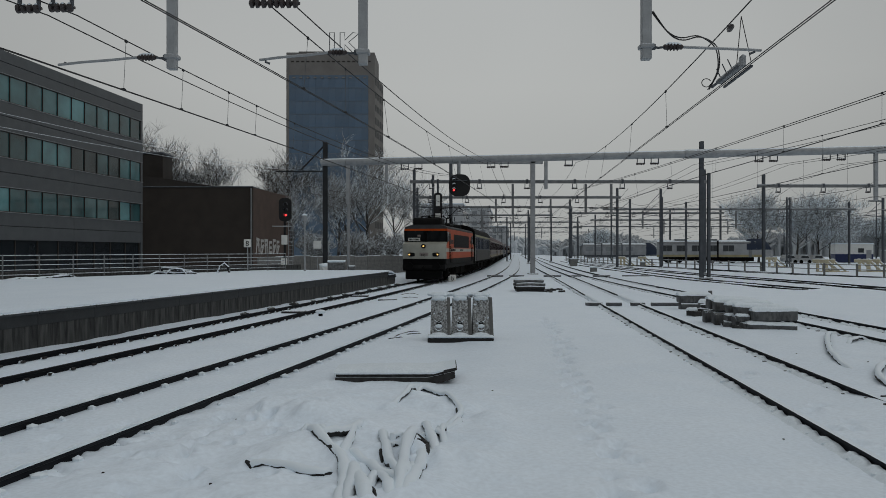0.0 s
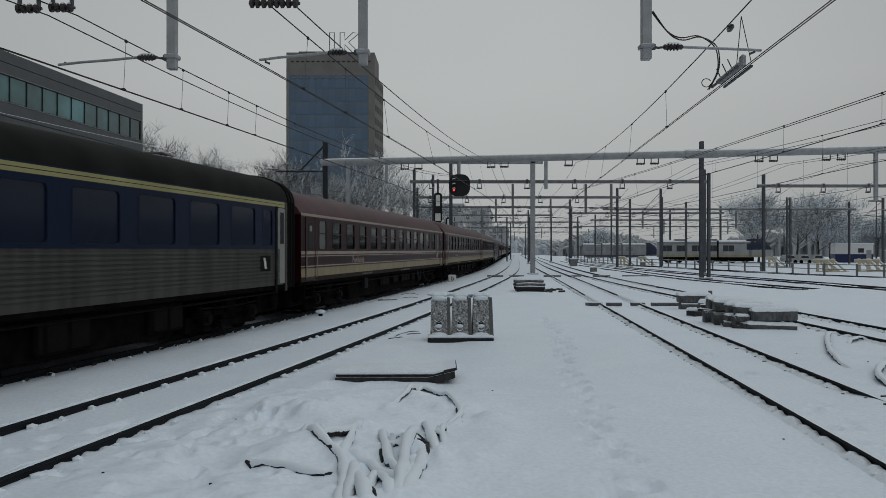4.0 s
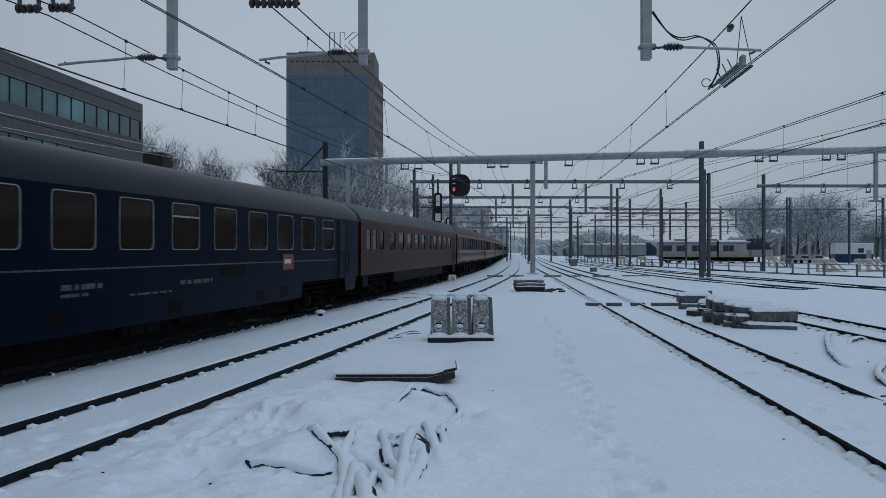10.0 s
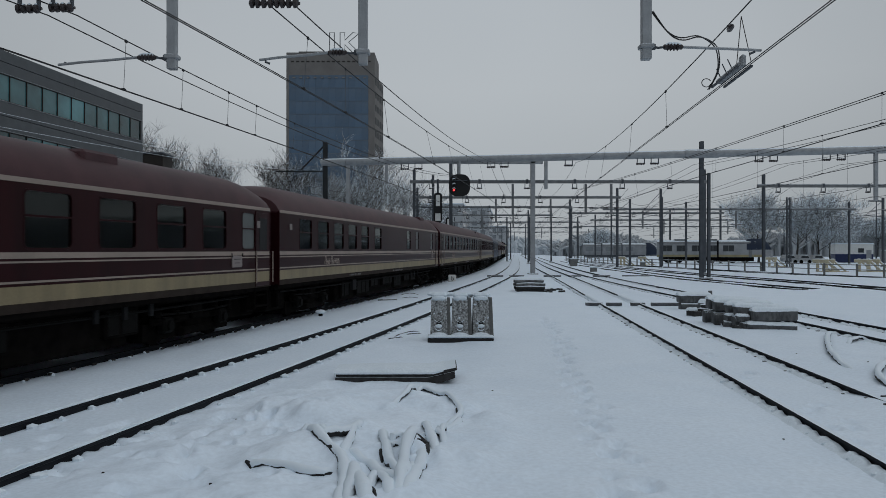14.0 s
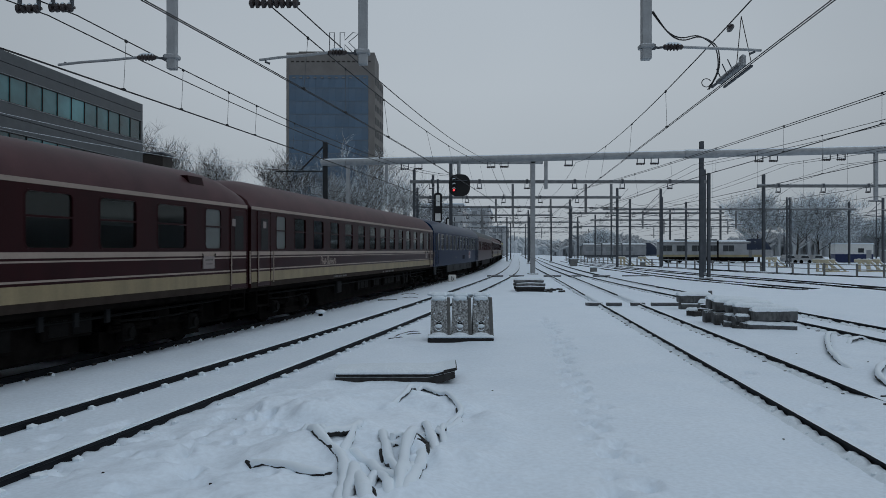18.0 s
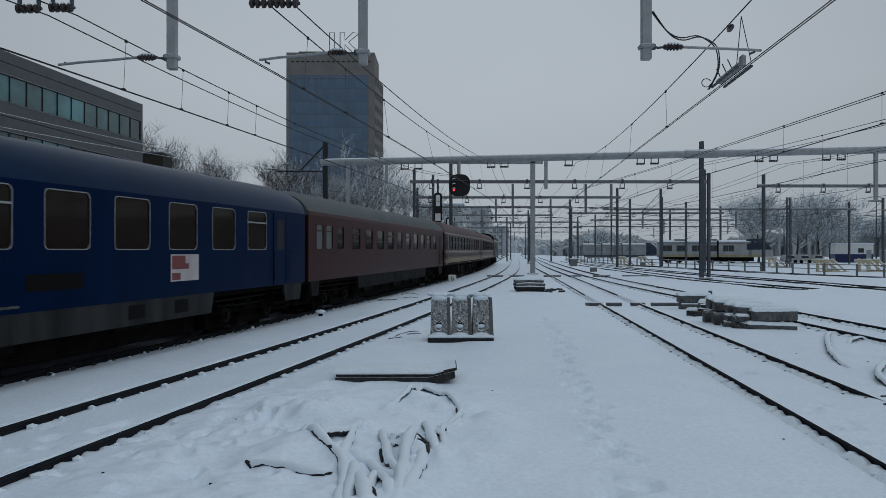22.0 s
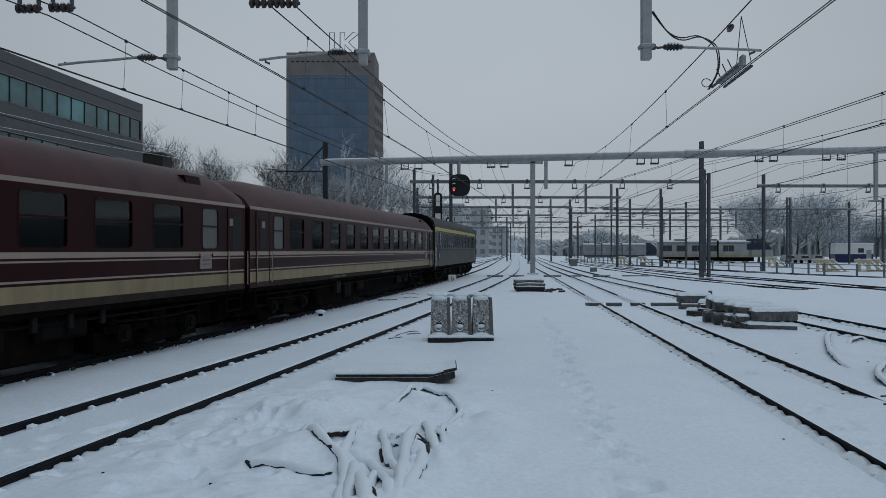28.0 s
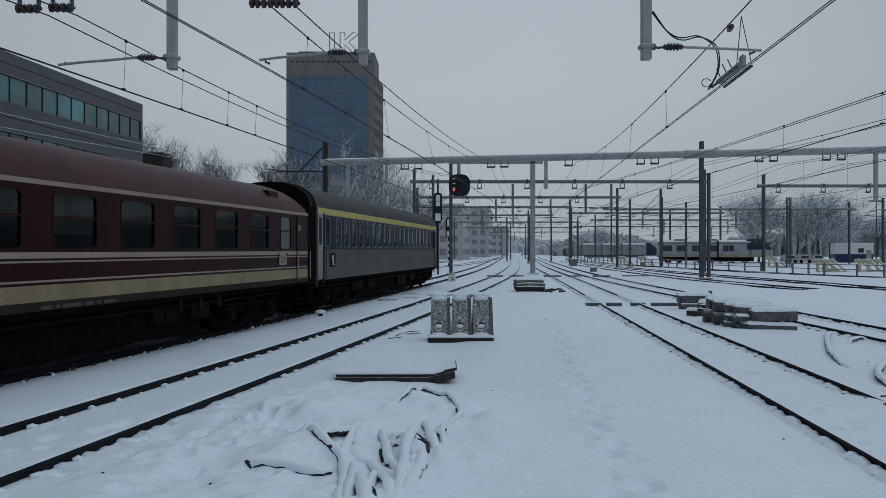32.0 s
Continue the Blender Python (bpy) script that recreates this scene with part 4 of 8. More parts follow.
part("block_cap", Shape().box(-13.3, -10.6, 4.9, 8.1, 12.2, 12.42, 0.04), GALV_DARK, hall)
rg = random.Random(2)
for k in range(6):
    y0, z0, h = 0.75 + k * 1.34, 1.7 + rg.uniform(-0.06, 0.06), 1.45 + rg.uniform(-0.1, 0.12)
    tag = Shape()
    strokes = [(0.25, 0.5 * h, h, 90 + rg.uniform(-12, 12)), (0.62, h - 0.16, 0.95, rg.uniform(-10, 10)), (0.6, rg.uniform(0.4, 0.6) * h, 0.85, rg.uniform(-14, 14))]
    strokes.append(rg.choice([(0.85, 0.5 * h, 0.9 * h, 90 + rg.uniform(-25, 25)), (0.75, 0.3 * h, 0.8 * h, rg.choice((-52, 52))), (0.6, 0.16, 0.95, rg.uniform(-8, 8))]))
    for n, (a, b, long, tilt) in enumerate(strokes):
        at = len(tag.v)
        tag.box(0.0, 0.012 + 0.005 * n, -long / 2, long / 2, -0.14, 0.14, 0.004).moved(pose(0, y0 + a, z0 + b, tilt, 0, 0), at)
    part("graffiti_stroke", tag.moved(pose(0.01, 0.3, 0, 0, 0, -5.35)), PAINT_GREY, hall)

tower = thing("office_tower", "tall office tower with blue curtain glass and brown stone sides", "building", Matrix.Translation((-17.4, 200, 0)))
TW, TD, TH = 22.5, 13.0, 52.4
part("core", Shape().box(-TW + 0.4, -0.4, 0.5, TD, -0.5, TH - 0.3), ROOM, tower)
part("crown", Shape().box(-TW, 0, 0, TD, 46.6, TH, 0.05), TOWER_STONE, tower)
for j in range(16):
    part("parapet_slot", Shape().box(-TW + 1.2 + j * 1.3, -TW + 2.0 + j * 1.3, -0.05, 0.0, 49.9, 50.25), DARK_BROWN, tower)
# Pale fins added below the crown stand for slanted marks of lamplight.
for j in range(11):
    part("crown_light_fin", Shape().box(-TW + 1.6 + j * 1.8, -TW + 2.3 + j * 1.8, -0.25, 0.0, 45.8, 46.1), TOWER_STONE, tower)
part("side_pier", Shape().box(-TW, -TW + 0.7, 0, 0.5, -0.5, 46.6), TOWER_STONE, tower)
part("side_pier", Shape().box(-1.6, 0, 0, 0.5, -0.5, 46.6), TOWER_STONE, tower)
pane = Shape().box(0.008, 1.672, 0.02, 0.06, 0.03, 3.28).mesh("pane", TOWER_GLASS)
for r in range(14):
    z = 46.6 - 3.33 * (r + 1)
    part("transom", Shape().box(-TW + 0.7, -1.6, -0.02, 0.3, z, z + 0.16), TOWER_FRAME, tower)
    for c in range(12):
        part("pane", pane, None, tower, at=pose(-TW + 0.72 + c * 1.68, 0, z + 0.06))
side = Matrix.Translation((0, 0, 0)) @ pose(0, 0, 0, 0, 0, -5.35)
part("wall_side", Shape().box(-0.5, 0.0, 0.0, TD, -0.5, 46.6).moved(side), TOWER_STONE, tower)
wmesh = Shape().box(-0.02, 0.03, 0, 1.5, 0, 1.7).mesh("window", ROOM)
for r in range(14):
    for c in range(4):
        part("window", wmesh, None, tower, at=side @ pose(0.0, 1.0 + 3.1 * c, 44.3 - 3.33 * r))
part("roof_plant", Shape().box(-TW + 2.6, -TW + 10, 3, 9, TH, TH + 1.0), DARK_BROWN, tower)
sign = thing("roof_sign", "open steel outline letters standing on the tower roof", "sign", Matrix.Translation((-17.4, 203, TH)))


def outline(points, r=0.12):
    return Shape().tube([(x, 0, z) for x, z in points] + [(points[0][0], 0, points[0][1])], r, 5)


part("letter", outline([(-11.9, 0.8), (-11.9, 5.9), (-10.7, 5.9), (-10.7, 0.8)]), GALV_DARK, sign)
part("letter", outline([(-9.2, 0.8), (-9.2, 5.9), (-8.0, 5.9), (-8.0, 3.9), (-5.9, 5.9), (-4.3, 5.7), (-7.0, 3.4), (-4.5, 0.9), (-6.0, 0.8), (-8.0, 2.8), (-8.0, 0.8)]), GALV_DARK, sign)
part("sign_base", Shape().box(-12.3, -4.3, -0.3, 0.3, 0, 0.7), DARK_BROWN, sign)

# farther flats and sheds beside the line
# Wall and window tones are lightened to put distance haze into their colour.
FLAT = material("haze_pale_flats_wall", (0.40, 0.42, 0.44), (0.34, 0.355, 0.37), rough=0.8, scale=0.4)
FLAT_GLASS = material("haze_pale_window", (0.23, 0.25, 0.27), (0.17, 0.185, 0.20), rough=0.08, scale=0.3, bump=0.0, spec=0.7)
fwin = Shape().box(0, 1.5, -0.05, 0.02, 0, 1.5).mesh("window", FLAT_GLASS)


def flats(x, y, wide, deep, high, turn, label):
    b = thing("apartment_building", label, "building", Matrix.Translation((x, y, 0)) @ pose(0, 0, 0, 0, 0, turn))
    part("wall", Shape().box(0, wide, 0, deep, -0.5, high, 0.05), FLAT, b)
    part("roof", Shape().box(-0.2, wide + 0.2, -0.2, deep + 0.2, high, high + 0.25), SNOW_CAP, b)
    for r in range(int(high / 3)):
        for c in range(int(wide / 2.6)):
            part("window", fwin, None, b, at=pose(0.6 + 2.6 * c, 0, 0.9 + 3 * r))
    fl = pose(wide, 0, 0, 0, 0, 90)
    for r in range(int(high / 3)):
        for c in range(int(deep / 2.6)):
            part("window", fwin, None, b, at=fl @ pose(0.6 + 2.6 * c, 0, 0.9 + 3 * r))
    return b


flats(-6.5, 180, 11, 30, 12.5, -5.35, "grey low-rise flats with dark windows beside the line")
flats(3.5, 250, 11, 40, 15.5, -5.35, "grey apartment block in the haze beside the line")
flats(15, 330, 12, 40, 12, -5.35, "distant grey apartment block beside the line")

# ---- the passing train ----
def paint(name, colour, other, **kw):
    opt = dict(rough=0.42, scale=1.1, grain=30, bump=0.02, spec=0.2)
    opt.update(kw)
    return material(name, colour, other, **opt)


MAROON = paint("maroon_coach_paint", (0.022, 0.0036, 0.005), (0.014, 0.003, 0.004), rough=0.28, spec=0.09, streak=True, scale=2.2)
MAROON_ROOF = paint("brown_maroon_roof", (0.070, 0.032, 0.035), (0.046, 0.021, 0.024), rough=0.5, scale=1.3)
SOLE_BROWN = paint("dirty_brown_sole", (0.022, 0.016, 0.013), (0.032, 0.025, 0.02), rough=0.8, spec=0.1, scale=3)
CREAM = paint("cream_stripe_paint", (0.245, 0.20, 0.115), (0.175, 0.142, 0.085), streak=True, scale=2.5)
PALE = paint("pale_line_paint", (0.29, 0.235, 0.20), (0.23, 0.19, 0.16))
NIGHT = paint("midnight_blue_paint", (0.0007, 0.0050, 0.0150), (0.0006, 0.0038, 0.0115), rough=0.28, spec=0.04)
NIGHT_ROOF = paint("dark_slate_roof", (0.012, 0.017, 0.023), (0.009, 0.013, 0.018), rough=0.38, spec=0.15)
BLUE = paint("royal_blue_paint", (0.0003, 0.0092, 0.041), (0.0003, 0.0072, 0.032), rough=0.3, spec=0.03, streak=True, scale=2.2)
RED = paint("dull_red_paint", (0.035, 0.0054, 0.0058), (0.024, 0.0043, 0.0048), rough=0.3, spec=0.08, streak=True, scale=2.2)
GREY_ROOF = paint("frosted_grey_roof", (0.075, 0.088, 0.093), (0.058, 0.068, 0.072), rough=0.55)
SKIRT = paint("dirty_grey_skirt", (0.016, 0.017, 0.018), (0.008, 0.008, 0.009), rough=0.7, spec=0.05)
RIB = paint("dull_ribbed_steel", (0.060, 0.057, 0.053), (0.030, 0.028, 0.026), rough=0.6, streak=True, scale=3)
FADED_BLUE = paint("faded_blue_paint", (0.0058, 0.0125, 0.034), (0.0048, 0.0105, 0.027), spec=0.08)
YELLOW = paint("first_class_yellow", (0.30, 0.28, 0.12), (0.25, 0.23, 0.10))
ORANGE = paint("orange_red_paint", (0.37, 0.052, 0.0045), (0.28, 0.040, 0.0045), spec=0.1)
LOCO_WHITE = paint("off_white_paint", (0.33, 0.33, 0.29), (0.26, 0.26, 0.23))
LOCO_ROOF = paint("worn_grey_roof_paint", (0.055, 0.058, 0.061), (0.035, 0.037, 0.039), rough=0.6, spec=0.1)
LOCO_GREY = paint("dark_grey_paint", (0.015, 0.0148, 0.0148), (0.008, 0.0078, 0.0078), rough=0.7, spec=0.06)
DIM = paint("worn_brown_lettering", (0.075, 0.066, 0.062), (0.035, 0.031, 0.029), scale=14)
FAINT = paint("faint_grey_lettering", (0.105, 0.105, 0.103), (0.03, 0.03, 0.03), scale=14)
PLATE = paint("dull_pale_plate", (0.22, 0.185, 0.175), (0.17, 0.145, 0.138))
DOOR_GREY = paint("pale_grey_door", (0.22, 0.22, 0.21), (0.17, 0.17, 0.165))
MOON = paint("yellow_moon_paint", (0.62, 0.45, 0.03), (0.55, 0.4, 0.03))
FRAME_SILVER = material("polished_window_frame", (0.36, 0.37, 0.37), rough=0.35, metal=0.6)
FRAME_DARK = material("dark_window_rubber", (0.007, 0.007, 0.0075), rough=0.55, spec=0.2)
INTERIOR = material("beige_compartment_wall", (0.17, 0.175, 0.16), (0.12, 0.125, 0.115), rough=0.7, scale=0.7)
TINTED = material("tinted_blue_glass", (0.0055, 0.0105, 0.026), (0.0045, 0.0085, 0.02), rough=0.12, scale=0.5, bump=0.0, spec=0.2)
BLUE_INSIDE = material("dark_blue_blind", (0.05, 0.09, 0.24), (0.04, 0.07, 0.19), rough=0.8, scale=0.7)
CURTAIN = material("brown_compartment_wall", (0.16, 0.13, 0.11), (0.11, 0.09, 0.075), rough=0.8, scale=0.7)
TEXT_WHITE = material("white_lettering", (0.6, 0.6, 0.58), rough=0.6)
POSTER = material("white_poster", (0.45, 0.43, 0.43), (0.36, 0.30, 0.31), rough=0.5, scale=1.6)
RED_SIGN = paint("red_plate", (0.17, 0.045, 0.045), (0.13, 0.04, 0.04))


def coach_glass(name, tint, bend):
    m = bpy.data.materials.new(name)
    m.use_nodes = True
    n, l = m.node_tree.nodes, m.node_tree.links
    n.clear()
    out, mix = n.new("ShaderNodeOutputMaterial"), n.new("ShaderNodeMixShader")
    clear, shine, fres = n.new("ShaderNodeBsdfTransparent"), n.new("ShaderNodeBsdfGlossy"), n.new("ShaderNodeFresnel")
    clear.inputs[0].default_value = (*tint, 1)
    shine.inputs[0].default_value, shine.inputs[1].default_value = (0.8, 0.85, 0.85, 1), 0.05
    fres.inputs[0].default_value = bend
    l.new(fres.outputs[0], mix.inputs[0])
    l.new(clear.outputs[0], mix.inputs[1])
    l.new(shine.outputs[0], mix.inputs[2])
    l.new(mix.outputs[0], out.inputs[0])
    return m


GLASS = coach_glass("coach_window_glass", (0.34, 0.39, 0.38), 1.45)
RED_PANE = material("dark_red_brown_glass", (0.012, 0.007, 0.0065), (0.008, 0.005, 0.0048), rough=0.06, scale=0.6, bump=0.0, spec=0.12)
SMOKED = material("smoked_brown_glass", (0.018, 0.0125, 0.0095), (0.012, 0.0085, 0.007), rough=0.06, scale=0.6, bump=0.0, spec=0.10)
DARK_SCREEN = material("dark_windscreen_glass", (0.006, 0.007, 0.008), rough=0.06, bump=0.0, spec=0.12)
ROOF_CURVE = [(1.41, 3.18), (1.395, 3.30), (1.33, 3.48), (1.19, 3.67), (0.97, 3.83), (0.68, 3.94), (0.35, 4.01), (0.0, 4.03)]
TALL_CURVE = [(1.41, 3.47), (1.40, 3.58), (1.34, 3.75), (1.20, 3.92), (0.97, 4.07), (0.68, 4.18), (0.35, 4.24), (0.0, 4.26)]


def window_meshes(wide, high, frame_mat, bar, glass):
    """A framed window with rounded corners and its pane, centred on its lower edge."""
    h, r, w = wide / 2, 0.09, (0.016 if frame_mat is FRAME_SILVER else 0.03)

    def ring(grow, y):
        pts = []
        for cx, cz, a0 in ((h - r, r, -90), (h - r, high - r, 0), (-h + r, high - r, 90), (-h + r, r, 180)):
            for k in range(4):
                a = radians(a0 + 30 * k)
                pts.append((cx + (r + grow) * math.cos(a), y, cz + (r + grow) * math.sin(a)))
        return pts
    f = Shape().loft([ring(0.0, -0.03), ring(0.0, 0.012), ring(w, 0.012), ring(w, -0.03)], caps=False)
    if bar:
        f.box(-h, h, -0.03, 0.008, high * bar - 0.018, high * bar + 0.018)
    f = f.mesh("window", frame_mat)
    pane_ = bpy.data.meshes.new("pane")
    pane_.from_pydata(ring(0.002, -0.018), [], [tuple(range(16))[::-1]])
    pane_.materials.append(glass)
    return f, pane_


def bogie(parent, x):
    f = Shape().box(x - 1.75, x + 1.75, 0.98, 1.1, 0.46, 0.64, 0.04).box(x - 1.75, x + 1.75, -1.1, -0.98, 0.46, 0.64, 0.04).box(x - 0.35, x + 0.35, -1.1, 1.1, 0.3, 0.8, 0.04)
    # The wide low box is a filler that closes off light and view.
    f.box(x - 0.62, x + 0.62, 0.9, 1.2, 0.18, 0.34, 0.03).box(x - 0.25, x + 0.25, 1.0, 1.18, 0.5, 0.92, 0.05).box(x - 1.9, x + 1.9, -0.95, 0.95, 0.13, 0.5)
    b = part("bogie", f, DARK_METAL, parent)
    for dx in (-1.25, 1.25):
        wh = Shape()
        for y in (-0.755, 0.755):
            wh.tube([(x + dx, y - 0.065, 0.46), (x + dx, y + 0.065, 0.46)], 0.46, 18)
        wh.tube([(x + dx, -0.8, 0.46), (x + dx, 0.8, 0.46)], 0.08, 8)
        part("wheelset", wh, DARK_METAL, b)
        part("axle_box", Shape().box(x + dx - 0.2, x + dx + 0.2, 0.98, 1.2, 0.28, 0.62, 0.05).tube([(x + dx, 1.19, 0.44), (x + dx, 1.25, 0.44)], 0.11, 12), AXLE, b, "near-black axle box cover")
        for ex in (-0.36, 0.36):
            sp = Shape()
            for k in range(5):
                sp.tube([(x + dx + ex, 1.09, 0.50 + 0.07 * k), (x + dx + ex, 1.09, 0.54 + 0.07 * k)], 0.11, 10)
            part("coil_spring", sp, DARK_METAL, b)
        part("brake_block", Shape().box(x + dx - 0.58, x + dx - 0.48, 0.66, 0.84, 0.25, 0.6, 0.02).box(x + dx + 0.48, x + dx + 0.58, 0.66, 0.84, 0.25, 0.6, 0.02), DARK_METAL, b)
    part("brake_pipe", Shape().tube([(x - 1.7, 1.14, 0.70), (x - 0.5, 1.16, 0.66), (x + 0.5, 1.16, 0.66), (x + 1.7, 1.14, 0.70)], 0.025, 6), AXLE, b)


def coach(spec):
    """One coach; x points the way it runs, y to its left."""
    L = spec["long"] - 0.34
    half = L / 2
    c = thing("railway_coach", spec["label"], "railway coach", group="coaches of the passing train")
    zlo, zw0, zw1 = 1.08, spec["sill"], spec["head"]
    curve = TALL_CURVE if "split" in spec else ROOF_CURVE
    ztop = curve[0][1]
    wins = spec["windows"]          # (distance of its middle from the front end, width)
    doors = spec["doors"]
    end = half - 0.66 if "split" in spec else half
    body = Shape()
    for sy in (1, -1):
        y0, y1 = sy * 1.34, sy * 1.41
        lo = spec.get("split", zlo)
        body.box(-end, end, y0, y1, lo, zw0)
        body.box(-end, end, y0, y1, zw1, ztop)
        xs = sorted((half - u - w / 2, half - u + w / 2) for u, w in wins)
        edges = [-end] + [e for pair in xs for e in pair] + [end]
        for a, b in zip(edges[::2], edges[1::2]):
            if b > a:
                body.box(a, b, y0, y1, zw0, zw1)
    for sx in (1, -1):
        body.box(sx * half, sx * (half - 0.06), -1.34, -0.55, zlo, ztop)
        body.box(sx * half, sx * (half - 0.06), 0.55, 1.34, zlo, ztop)
        body.box(sx * half, sx * (half - 0.06), -0.55, 0.55, 3.05, ztop)
    part("body", body, spec["side"], c)
    if "split" in spec:
        low = Shape()
        n = spec["ribs"]
        for sy in (1, -1):
            low.box(-end, end, sy * 1.33, sy * 1.395, zlo, spec["split"])
        low = part("lower_side", low, spec["low_mat"], c, "ribbed dull steel lower side")
        for sy in (1, -1):
            for k in range(n):
                z = zlo + 0.17 + (spec["split"] - zlo - 0.19) * k / n
                part("rib", Shape().box(-end + 0.7, end - 0.7, sy * 1.395, sy * 1.413, z, z + (spec["split"] - zlo - 0.19) / n * 0.55), spec["low_mat"], low)
    prof = curve + [(-y, z) for y, z in curve[-2::-1]]
    rings = []
    for x, drop in (((half, 0), (half - 0.6, 0), (-half + 0.6, 0), (-half, 0)) if "split" in spec else ((half, 0.34), (half - 0.25, 0.22), (half - 0.6, 0.11), (half - 1.1, 0.03), (half - 1.8, 0), (-half + 1.8, 0), (-half + 1.1, 0.03), (-half + 0.6, 0.11), (-half + 0.25, 0.22), (-half, 0.34))):
        drop *= spec.get("droop", 1.0)
        rings.append([(x, y * (1.0 if z < ztop + 0.02 else 1 - drop * 0.08), z - drop * max(0, (z - ztop) / 0.85)) for y, z in prof] + [(x, -1.3, ztop - 0.04), (x, 1.3, ztop - 0.04)])
    part("roof", Shape().loft(rings), spec["roof"], c, spec.get("roof_label", ""), smooth=True)
    if spec.get("high_side"):
        for sy in (1, -1):
            part("upper_side", Shape().prism([(sy * 1.38, 3.16), (sy * 1.4125, 3.16), (sy * 1.4125, 3.20), (sy * 1.40, 3.31), (sy * 1.385, 3.33), (sy * 1.37, 3.31)], 0, -half + 0.02, half - 0.02), spec["side"], c)
    for u, z in spec.get("vents", ()):
        part("roof_vent", Shape().box(half - u - 0.55, half - u + 0.55, 0.72, 1.12, 3.66, 3.92, 0.06), spec["roof"], c)
    # inside: floor, corridor wall and compartment walls
    ins = Shape().box(-half + 0.1, half - 0.1, -1.32, 1.32, 1.15, 1.22).box(-half + 0.1, half - 0.1, -0.05, -0.02, 1.22, 3.1).box(-half + 0.1, half - 0.1, -1.3, 1.3, 3.08, 3.12)
    for (u0, _), (u1, _) in zip(wins, wins[1:]):
        x = half - (u0 + u1) / 2
        ins.box(x - 0.02, x + 0.02, -0.02, 1.3, 1.22, 3.08)
    part("interior", ins, spec.get("inside", INTERIOR), c)
    rv = random.Random(spec["seed"] + 40)
    for (w, bar) in sorted({(round(w, 2), b) for (_, w), b in zip(wins, spec["bars"])}):
        fm, pm = window_meshes(w, zw1 - zw0 - 0.02, spec["frames"], bar, FROSTED if w < spec.get("frosted", 0) else spec.get("glass", GLASS))
        for (u, ww), b in zip(wins, spec["bars"]):
            if round(ww, 2) == w and b == bar:
                for sy, turn in ((1, 0), (-1, 180)):
                    at = Matrix.Translation((half - u, sy * 1.405, zw0 + 0.01)) @ pose(0, 0, 0, 0, 0, turn)
                    win = part("window", fm, None, c, at=at)
                    pn = part("pane", pm, None, win)
                    if spec.get("blinds") and ww > 0.8 and rv.random() < 0.4:
                        lo_ = rv.choice((0.25, 0.45, 0.62)) * (zw1 - zw0)
                        part("blind", Shape().box(-ww / 2 + 0.03, ww / 2 - 0.03, -0.075, -0.065, lo_, zw1 - zw0 - 0.05), BLIND, win)
                    pn.visible_shadow = False
    for z0, z1, mt, nm in spec["stripes"]:
        for sy in (1, -1):
            part(nm, Shape().box(-end + 0.02, end - 0.02, sy * 1.41, sy * 1.4145, z0, z1), mt, c)
    # doors and steps at the ends
    for u in doors:
        for sy in (1, -1):
            x = half - u
            d = part("door", Shape().box(x - 0.42, x + 0.42, sy * 1.412, sy * 1.424, 1.12, 3.06, 0.004).box(x - 0.46, x - 0.42, sy * 1.41, sy * 1.43, 1.1, 3.1).box(x + 0.42, x + 0.46, sy * 1.41, sy * 1.43, 1.1, 3.1), spec.get("door", spec["side"]), c)
            part("door_window", Shape().box(x - 0.24, x + 0.24, sy * 1.425, sy * 1.43, 2.08, 2.92), FRAME_DARK, d)
            for z0, z1, mt, nm in spec["stripes"]:
                if z1 < 2.06 and mt is not SOLE_BROWN:
                    part(nm, Shape().box(x - 0.40, x + 0.40, sy * 1.424, sy * 1.4275, z0, z1), mt, d)
            for dx in (0.52, -0.52):
                part("handrail", Shape().tube([(x + dx, sy * 1.48, 1.2), (x + dx, sy * 1.48, 2.05)], 0.016, 6), spec.get("rail", FRAME_DARK), d)
            part("footstep", Shape().box(x - 0.4, x + 0.4, sy * 1.1, sy * 1.38, 0.55, 0.6).box(x - 0.42, x - 0.38, sy * 1.15, sy * 1.38, 0.5, 1.08).box(x + 0.38, x + 0.42, sy * 1.15, sy * 1.38, 0.5, 1.08).box(x - 0.4, x + 0.4, sy * 1.1, sy * 1.34, 0.85, 0.88), DARK_METAL, d)
    if "split" in spec:
        ring = [(y * 1.012, z + 0.03) for y, z in curve] + [(-y * 1.012, z + 0.03) for y, z in curve[-2::-1]] + [(-1.425, 0.98), (1.425, 0.98)]
        for sx in (1, -1):
            rings = []
            for k in range(13):
                x = half - 0.52 + 0.055 * k
                f = 1.0 - 0.02 * (k % 4 == 0) - 0.001 * k
                rings.append([(sx * x, y * f, 1.0 + (z - 1.0) * f) for y, z in ring])
            part("rubber_diaphragm", Shape().loft(rings), RUBBER, c, "black ribbed rubber gangway", smooth=True)
            for sy in (1, -1):
                part("corner_post", Shape().box(sx * (half - 0.53), sx * (half - 0.66), sy * 1.40, sy * 1.432, 0.9, ztop - 0.02, 0.012), RIB, c, "dull silver corner post")
                d = part("vestibule_door", Shape().box(sx * (half - 0.70), sx * (half - 1.20), sy * 1.40, sy * 1.43, 1.12, 3.26, 0.01), DOOR_GREY, c, "pale grey narrow door")
                part("door_window", Shape().box(sx * (half - 0.78), sx * (half - 1.06), sy * 1.431, sy * 1.437, 2.25, 3.14, 0.003), FRAME_DARK, d)
                part("door_jamb", Shape().box(sx * (half - 1.20), sx * (half - 1.36), sy * 1.40, sy * 1.425, 0.9, 3.3), BLACK, d)
